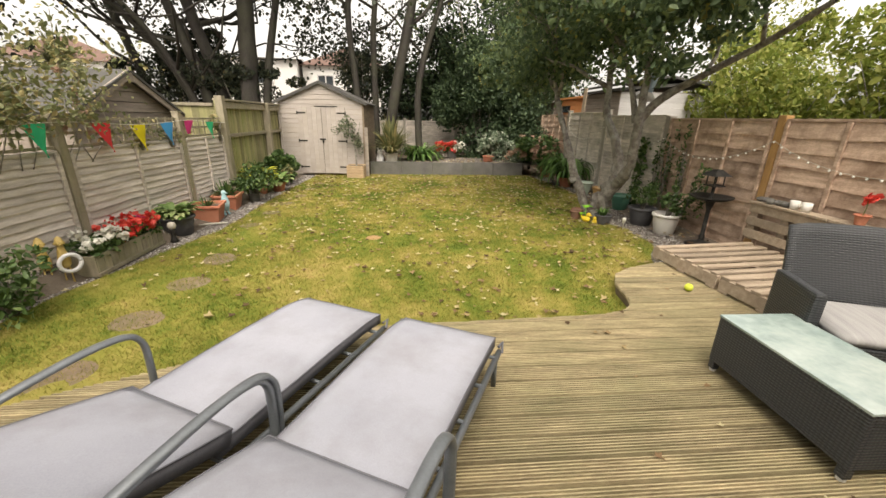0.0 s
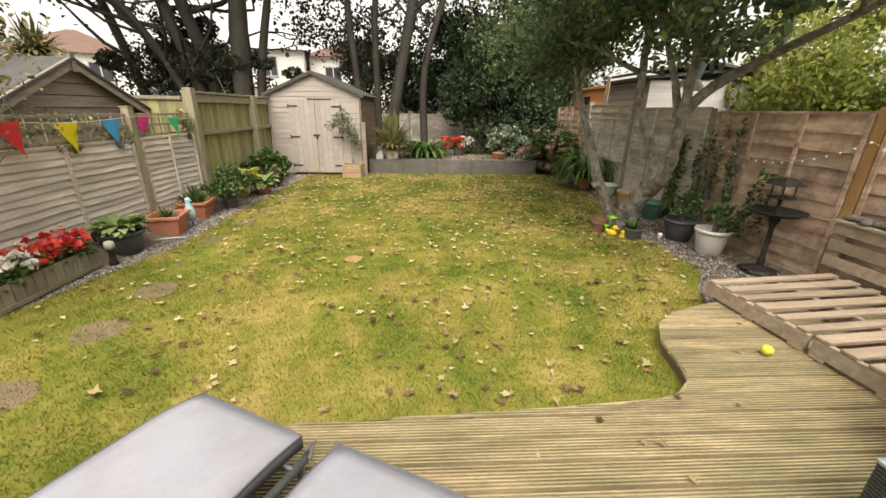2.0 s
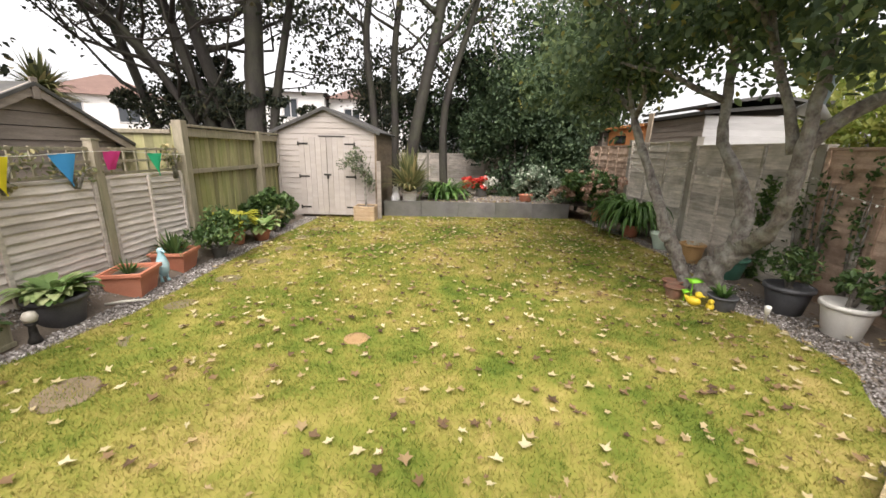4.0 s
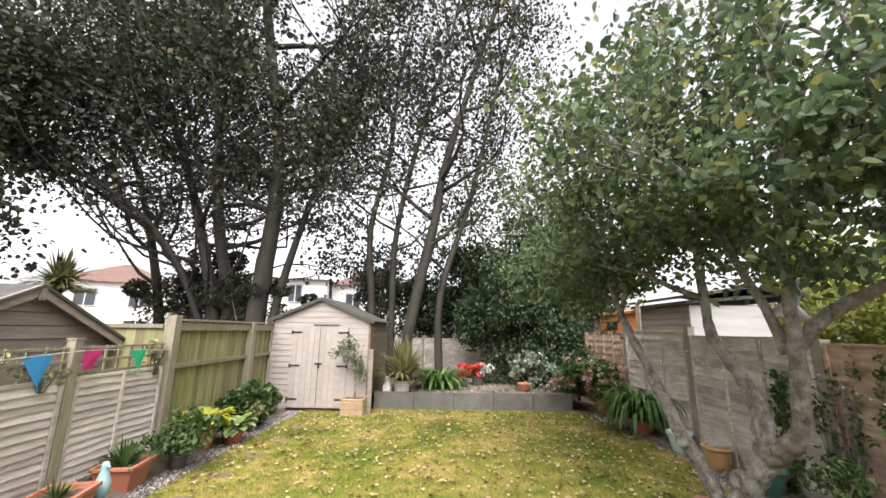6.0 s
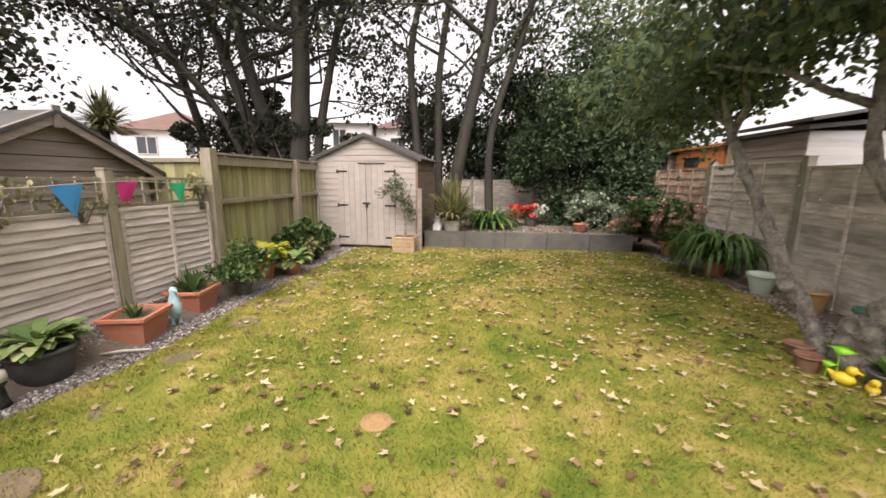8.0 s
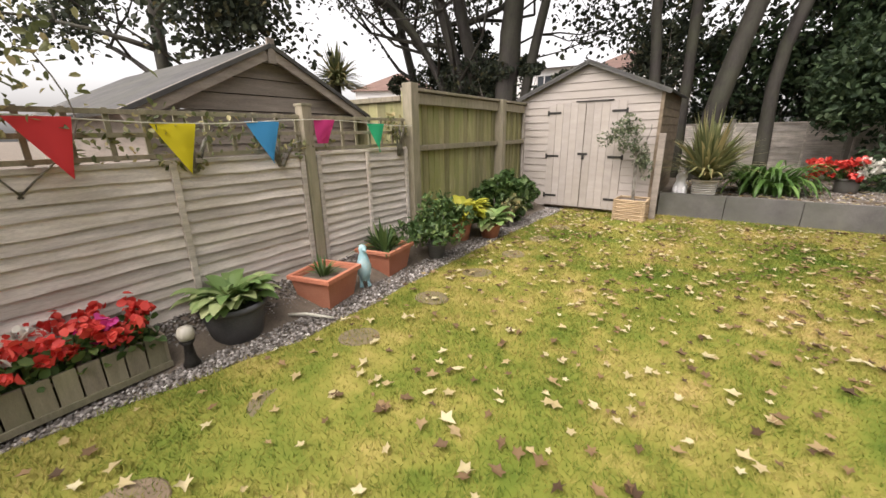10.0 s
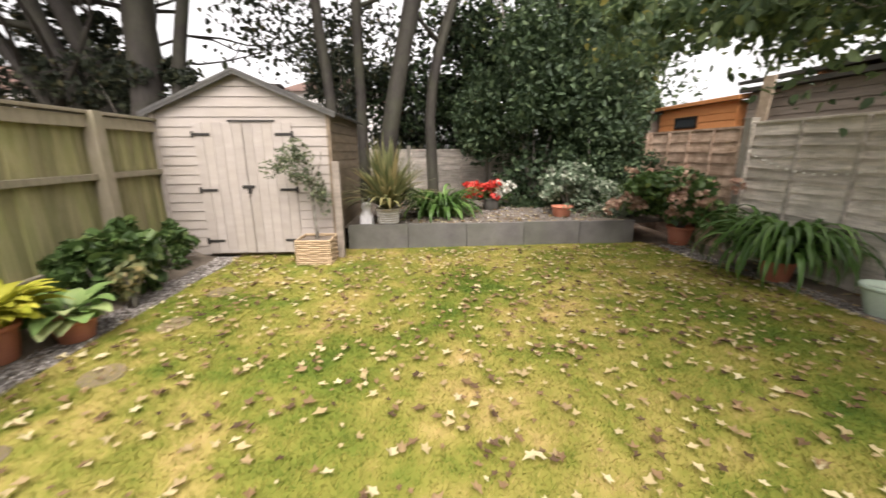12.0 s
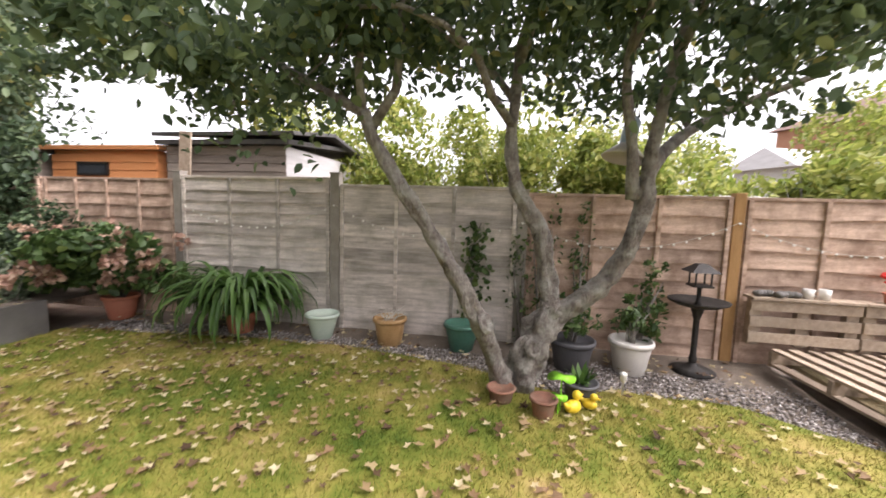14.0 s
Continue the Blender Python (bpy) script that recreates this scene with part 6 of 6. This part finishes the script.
for k, (y, z) in enumerate(((5.95, 0.75), (5.75, 0.95), (5.4, 0.9))):
    shrub("wall_climber", 75 + k, (3.17, y, z), (0.05, 0.2, 0.55), 130, 0.05, M["leaf_mid"], "thin climbing plant on the fence panel", 4, base=(3.17, y, 0.02))

# clutter at the tree's foot
round_pot("small_pot", 1.88, 5.81, -0.01, 0.085, 0.14, M["dark_clay"], "small terracotta pot with dry stalks at the tree's foot", 0.75)
round_pot("small_pot", 2.03, 6.09, -0.01, 0.095, 0.11, M["dark_clay"], "worn brown pot leaning at the tree's foot", 0.8)
round_pot("small_pot", 2.18, 5.53, -0.01, 0.12, 0.15, M["pot_dark"], "black plastic pot with pond plant", 0.85)
strap_plant("pond_plant", 2.18, 5.53, 0.12, 26, 0.17, 0.035, "leaf_strap", "small green plant in black pot", 89, lift=(0.6, 1.4), sag=0.4)
for x, y, s, t, lab in ((1.96, 5.61, 1.0, 40, "small yellow duck ornament by the small pots"), (2.04, 5.49, 0.8, -30, "small yellow duckling ornament on the grass")):
    b = bmesh.new()
    bmesh.ops.create_uvsphere(b, u_segments=14, v_segments=10, radius=1, matrix=pose(0, 0, 0.05) @ Matrix.Diagonal((0.045, 0.065, 0.045, 1)))
    bmesh.ops.create_uvsphere(b, u_segments=12, v_segments=8, radius=0.033, matrix=pose(0, -0.035, 0.12))
    tube(b, [(0, -0.06, 0.118), (0, -0.092, 0.112)], [0.014, 0.005], 8)
    tube(b, [(0, 0.05, 0.06), (0, 0.085, 0.09)], [0.026, 0.006], 8)
    tagged(part("duck_ornament", b, M["yellow_paint"], smooth=True), lab, "ornament", "yellow ducks").matrix_basis = pose(x, y, 0.0, 0, 0, t) @ Matrix.Diagonal((s, s, s, 1))
lp = thing("plastic_lily", pose(1.98, 5.69, 0), "bright lime-green plastic leaf ornament on a stalk", "ornament")
for nm, (x, y, z, r) in (("large_leaf", (0, 0, 0.23, 0.095)), ("small_leaf", (-0.05, 0.02, 0.115, 0.06)), ("low_leaf", (0.16, -0.16, 0.05, 0.045))):
    b = bmesh.new()
    n = 18
    rim = [b.verts.new((x + r * (1 - 0.45 * math.exp(-((k / n - 0.5) * 9) ** 2)) * math.cos(2 * math.pi * k / n), y + r * (1 - 0.45 * math.exp(-((k / n - 0.5) * 9) ** 2)) * math.sin(2 * math.pi * k / n), z + 0.012 * math.sin(k))) for k in range(n)]
    c1, c2 = b.verts.new((x, y, z + 0.016)), b.verts.new((x, y, z - 0.004))
    for k in range(n):
        b.faces.new((rim[k], rim[(k + 1) % n], c1))
        b.faces.new((rim[(k + 1) % n], rim[k], c2))
    part(nm, b, M["lime_paint"], lp, smooth=True)
    part("stalk", tube(bmesh.new(), [(x, y, 0), (x, y, z)], [0.006, 0.005], 6), M["lime_paint"], lp)
ss = thing("solar_stake", pose(2.33, 5.20, 0), "small silver solar stake light in the gravel", "light")
part("stem", lathe(bmesh.new(), [(0.006, -0.02), (0.008, 0.09), (0.02, 0.095)], 10), M["white_stone"], ss, smooth=True)
part("lantern", lathe(bmesh.new(), [(0.018, 0.095), (0.026, 0.15), (0.028, 0.165), (0.01, 0.175)], 12), M["bulb"], ss, smooth=True)


def bird_bath():
    s = thing("bird_bath", pose(2.95, 4.47, 0), "black metal bird bath with a small roofed feeder", "bird bath")
    part("base", lathe(bmesh.new(), [(0.17, 0), (0.18, 0.015), (0.12, 0.04), (0.05, 0.055), (0.03, 0.08)], 22), M["iron"], s, smooth=True)
    part("column", lathe(bmesh.new(), [(0.028, 0.06), (0.034, 0.12), (0.024, 0.16), (0.024, 0.46), (0.036, 0.50), (0.05, 0.55), (0.06, 0.58)], 14), M["iron"], s, smooth=True)
    part("bowl", lathe(bmesh.new(), [(0.05, 0.565), (0.16, 0.585), (0.225, 0.615), (0.235, 0.632), (0.215, 0.628), (0.14, 0.60), (0.03, 0.592)], 28), M["iron"], s, smooth=True)
    part("riser", lathe(bmesh.new(), [(0.03, 0.59), (0.018, 0.62), (0.018, 0.73), (0.03, 0.75)], 12), M["iron"], s, smooth=True)
    part("feeder_tray", box(bmesh.new(), 0, 0, 0.757, 0.16, 0.16, 0.016, bevel=0.004), M["iron"], s)
    for x, y in ((-1, -1), (1, -1), (1, 1), (-1, 1)):
        part("feeder_pillar", tube(bmesh.new(), [(x * 0.06, y * 0.06, 0.76), (x * 0.06, y * 0.06, 0.88)], [0.008, 0.008], 6), M["iron"], s)
    b = bmesh.new()
    lo = [b.verts.new((x * 0.115, y * 0.115, 0.875)) for x, y in ((-1, -1), (1, -1), (1, 1), (-1, 1))]
    hi = [b.verts.new((x * 0.035, y * 0.035, 0.945)) for x, y in ((-1, -1), (1, -1), (1, 1), (-1, 1))]
    b.faces.new(lo[::-1])
    b.faces.new(hi)
    for k in range(4):
        b.faces.new((lo[k], lo[(k + 1) % 4], hi[(k + 1) % 4], hi[k]))
    part("feeder_roof", b, M["iron"], s)


bird_bath()

bf = thing("bird_feeder", pose(2.36, 5.33, 1.62, 12, 8, 0), "hanging bird feeder with cloudy plastic dome in the apple tree", "bird feeder")
part("dome", lathe(bmesh.new(), [(0.15, 0.12), (0.155, 0.125), (0.08, 0.20), (0.03, 0.25), (0.025, 0.245), (0.075, 0.19)], 24), M["baffle"], bf, smooth=True)
part("tube", lathe(bmesh.new(), [(0.05, 0.18), (0.055, 0.2), (0.055, 0.40), (0.03, 0.43)], 16), M["feeder_blue"], bf, "dusty blue plastic seed tube", True)
part("hanger", tube(bmesh.new(), [(0, 0, 0.42), (0, 0.02, 0.75)], [0.004, 0.004], 5), M["iron"], bf)

# bunting on the low fence
bu = thing("bunting", pose(FX_L + 0.09, 0, 0), "string of coloured cloth flags along the low fence", "bunting")
line = [Vector((0.0, y, 1.34 + 0.02 * math.cos(y * 3.1))) for y in np.linspace(-1.8, 7.2, 60)]
part("cord", tube(bmesh.new(), line, [0.004] * 60, 5), M["rope"], bu)
for y, c, w, h, tw in ((3.15, "blue", 0.20, 0.25, 10), (3.72, "green", 0.21, 0.28, 12), (4.45, "red", 0.23, 0.29, 20), (5.0, "yellow", 0.23, 0.29, 14), (5.55, "blue", 0.24, 0.28, 12), (6.08, "pink", 0.19, 0.18, -8), (6.66, "green", 0.20, 0.25, 8)):
    b = bmesh.new()
    n = 6
    g = []
    for j in range(n + 1):
        v = j / n
        half = w / 2 * (1 - (0.97 if c != "pink" else 0.35) * v)
        g.append([b.verts.new((0.008 + 0.012 * math.sin(v * 3 + u * 2) + tw * 0.0015 * v, u * half + tw * 0.003 * v, -h * v)) for u in np.linspace(-1, 1, 5)])
    for r0, r1 in zip(g, g[1:]):
        for k in range(4):
            b.faces.new((r0[k], r0[k + 1], r1[k + 1], r1[k]))
    fl = part("flag", b, M["flag_" + c], bu, c + " cloth flag", True)
    fl.location = (0, y, 1.34 + 0.02 * math.cos(y * 3.1))

# fairy lights on the right fence
fl_ = thing("fairy_lights", pose(FX_R - 0.06, 0, 0), "string of small white fairy lights looped along the fence", "string lights")
hooks = [(0.2, 1.30), (2.15, 1.28), (4.09, 1.30), (5.97, 1.24), (7.93, 1.36), (9.75, 1.30)]
bulb = bmesh.new()
bmesh.ops.create_icosphere(bulb, subdivisions=1, radius=0.012)
bme = bpy.data.meshes.new("bulb")
bulb.to_mesh(bme)
bulb.free()
bme.materials.append(M["bulb"])
for (ya, za), (yb, zb) in zip(hooks, hooks[1:]):
    pts = [Vector((0, ya + (yb - ya) * t, za + (zb - za) * t - 0.24 * (1 - (2 * t - 1) ** 2))) for t in np.linspace(0, 1, 19)]
    part("cable", tube(bmesh.new(), pts, [0.0025] * 19, 4), M["rope"], fl_)
    for p in pts[1:]:
        piece("bulb", bme, fl_, pose(p.x - 0.006, p.y, p.z - 0.012))

# stepping stones
rr = random.Random(8)
for k, (x, y) in enumerate(((-2.72, 2.15), (-2.71, 2.81), (-2.70, 3.48), (-2.72, 4.12), (-2.80, 4.78), (-2.92, 5.45), (-2.88, 6.20), (-2.85, 6.88), (-2.80, 7.58), (-2.78, 8.3), (-2.75, 9.0))):
    b = bmesh.new()
    rad = 0.185 if k < 4 else 0.14
    n = 20
    rim = [(rad * (1 + 0.10 * noise.noise((math.cos(a), math.sin(a), k * 3.3)))) for a in np.linspace(0, 2 * math.pi, n, endpoint=False)]
    lo = [b.verts.new((r * math.cos(2 * math.pi * i / n), r * math.sin(2 * math.pi * i / n) * 0.85, 0)) for i, r in enumerate(rim)]
    hi = [b.verts.new((0.95 * r * math.cos(2 * math.pi * i / n), 0.95 * r * math.sin(2 * math.pi * i / n) * 0.85, 0.007)) for i, r in enumerate(rim)]
    for i in range(n):
        b.faces.new((lo[i], lo[(i + 1) % n], hi[(i + 1) % n], hi[i]))
    b.faces.new(hi)
    tagged(part("stepping_stone", b, M["step_stone"]), "worn brown stepping stone sunk in the lawn", "stepping stone", "stepping stones").matrix_basis = pose(x, y, 0.0, 0, 0, rr.uniform(0, 180))
b = bmesh.new()
lathe(b, [(0.10, 0.0), (0.09, 0.014), (0.04, 0.017)], 18)
tagged(part("bare_patch", b, M["clay_patch"], smooth=True), "round patch of bare orange clay in the lawn", "bare patch", kind="structure").location = (-1.17, 4.83, 0)

# palm beyond the neighbouring shed
pm = thing("palm_tree", pose(-9.0, 10.9, -0.05), "palm-like cordyline tree in a neighbouring garden", "tree")
part("trunk", tube(bmesh.new(), [(0, 0, 0), (0.03, 0, 1.3), (0, 0, 2.52)], [0.12, 0.09, 0.08], 8), M["bark_far"], pm, smooth=True)
cr_ = link("crown", strap_mesh("crown", 300, 0.95, 0.065, M["leaf_cord"], np.random.default_rng(96), lift=(-0.2, 1.5), sag=0.6), pm)
cr_.location.z = 2.5


# ---- loose ground cover ----
rng = np.random.default_rng(101)


def in_lawn(n, y0=1.3, y1=10.55):
    x, y = rng.uniform(-3.8, 2.9, n), rng.uniform(y0, y1, n)
    ys = np.linspace(y0, y1, 120)
    a = np.interp(y, ys, [lawn_left(v) for v in ys])
    c = np.interp(y, ys, [lawn_right(v) for v in ys])
    dy = np.linspace(1.3, 3.66, 80)
    d = np.where(y < 3.66, np.interp(y, dy, [deck_left(v) for v in dy]), 9)
    ok = (x > a) & (x < np.where(y < 3.66, d, c)) & ~((y < 1.9) & (x > -2.6))
    return x[ok], y[ok]


def grass_blades(n):
    x, y = in_lawn(n)
    m = len(x)
    a = rng.uniform(0, 2 * math.pi, m)
    h = rng.uniform(0.012, 0.034, m)
    w = rng.uniform(0.0016, 0.0034, m)
    lean = rng.normal(0, 0.016, (m, 2))
    p = np.stack([x, y, np.zeros(m)], 1)
    s = np.stack([np.cos(a) * w, np.sin(a) * w, np.zeros(m)], 1)
    t = p + np.stack([lean[:, 0], lean[:, 1], h], 1)
    c = np.stack([p - s, p + s, t], 1).reshape(-1, 3)
    return array_mesh("grass", c, np.arange(m * 3).reshape(-1, 3), M["grass"])


tagged(new("grass", grass_blades(420000)), "short mown grass, green and straw-coloured", "grass", kind="stuff")


def leaf_litter(name, x, y, z, size, label, lift=0.02):
    """Curled, lobed dead leaves lying on the ground."""
    m = len(x)
    k = 10
    ang = np.linspace(0, 2 * math.pi, k, endpoint=False)
    rad = np.array([1.0, 0.5, 0.85, 0.45, 0.8, 0.4, 0.8, 0.45, 0.85, 0.5])
    turn = rng.uniform(0, 2 * math.pi, (m, 1))
    s = size * rng.uniform(0.5, 1.25, (m, 1))
    r = rad * rng.uniform(0.8, 1.2, (m, k)) * s
    lx, ly = r * np.cos(ang), r * np.sin(ang) * rng.uniform(0.55, 1.0, (m, 1))
    curl = rng.uniform(0.1, 1.0, (m, 1))
    lz = np.abs(ly) / s * s * curl * 0.9 + rng.uniform(0, 0.2, (m, k)) * s
    px = x[:, None] + lx * np.cos(turn) - ly * np.sin(turn)
    py = y[:, None] + lx * np.sin(turn) + ly * np.cos(turn)
    rim = np.stack([px, py, z + lift + lz], 2)
    mid = np.stack([x, y, np.full(m, z + lift)], 1)[:, None, :]
    c = np.concatenate([mid, rim], 1).reshape(-1, 3)
    i = np.arange(m)[:, None] * (k + 1)
    f = np.concatenate([i + [0, 1 + j, 1 + (j + 1) % k] for j in range(k)])
    tagged(new(name, array_mesh(name, c, f, M["leaf_fallen"])), label, "fallen leaves", kind="stuff")


x, y = in_lawn(9400, 2.6, 10.4)
keep = rng.uniform(0, 1, len(x)) < np.clip(0.16 + 0.09 * (y - 3) + 0.05 * x, 0.06, 0.9)
leaf_litter("fallen_leaves", x[keep], y[keep], 0.0, 0.039, "dry curled pale-brown leaves scattered over the lawn", 0.022)
leaf_litter("deck_leaves", rng.uniform(-0.3, 2.9, 55), rng.uniform(1.0, 3.5, 55), DECK, 0.028, "few curled brown leaves lying on the decking", 0.004)
leaf_litter("bed_leaves", rng.uniform(-1.5, 2.4, 700), rng.uniform(10.68, 14.0, 700), BED, 0.045, "brown leaf litter over the raised bed", 0.01)
leaf_litter("border_leaves", rng.uniform(2.65, 3.15, 170), rng.uniform(4.0, 10.4, 170), 0.0, 0.04, "dead leaves in the slate border", 0.035)


def gravel_stones(name, x, y, z, label, size=0.011):
    m = len(x)
    o = np.array([(1, 0, 0), (0, 1, 0), (-1, 0, 0), (0, -1, 0), (0, 0, 0.7), (0, 0, -0.7)], float)
    c = o[None] * rng.uniform(0.6, 1.5, (m, 1, 1)) * size * rng.uniform(0.6, 1.4, (m, 6, 1))
    a = rng.uniform(0, 6.28, m)
    cx = c[:, :, 0] * np.cos(a)[:, None] - c[:, :, 1] * np.sin(a)[:, None]
    cy = c[:, :, 0] * np.sin(a)[:, None] + c[:, :, 1] * np.cos(a)[:, None]
    v = np.stack([cx + x[:, None], cy + y[:, None], c[:, :, 2] + z[:, None]], 2).reshape(-1, 3)
    t = np.array([(0, 1, 4), (1, 2, 4), (2, 3, 4), (3, 0, 4), (1, 0, 5), (2, 1, 5), (3, 2, 5), (0, 3, 5)])
    f = (np.arange(m)[:, None, None] * 6 + t[None]).reshape(-1, 3)
    tagged(new(name, array_mesh(name, v, f, M["chip"])), label, "gravel", kind="stuff")


M["chip"] = leafmat("stone_chip", [(0, (0.08, 0.07, 0.06)), (0.5, (0.20, 0.18, 0.165)), (0.9, (0.34, 0.31, 0.285)), (1, (0.60, 0.57, 0.54))], 0.0, 0.85)
n = 24000
y = rng.uniform(1.5, 10.4, n)
ys = np.linspace(1.4, 10.6, 150)
a = np.interp(y, ys, [lawn_left(v) for v in ys])
u = rng.uniform(0, 1, n)
x = a - 0.01 + (FX_L + 0.02 - a) * u
gravel_stones("slate_chips", x, y, np.where(u > 0.45, (u - 0.45) / 0.55 * 0.18, 0) - 0.008, "grey slate chips in the left border")
n = 15000
y = rng.uniform(3.8, 10.4, n)
a = np.interp(y, ys, [lawn_right(v) for v in ys])
x = a + (FX_R - 0.02 - a) * rng.uniform(0, 1, n) ** 1.3
gravel_stones("slate_chips", x, y, np.full(n, -0.008), "grey slate chips in the right border")
n = 5000
gravel_stones("bed_gravel", rng.uniform(-1.55, 2.3, n), rng.uniform(10.65, 13.5, n), np.full(n, BED), "brown gravel over the raised bed", 0.014)
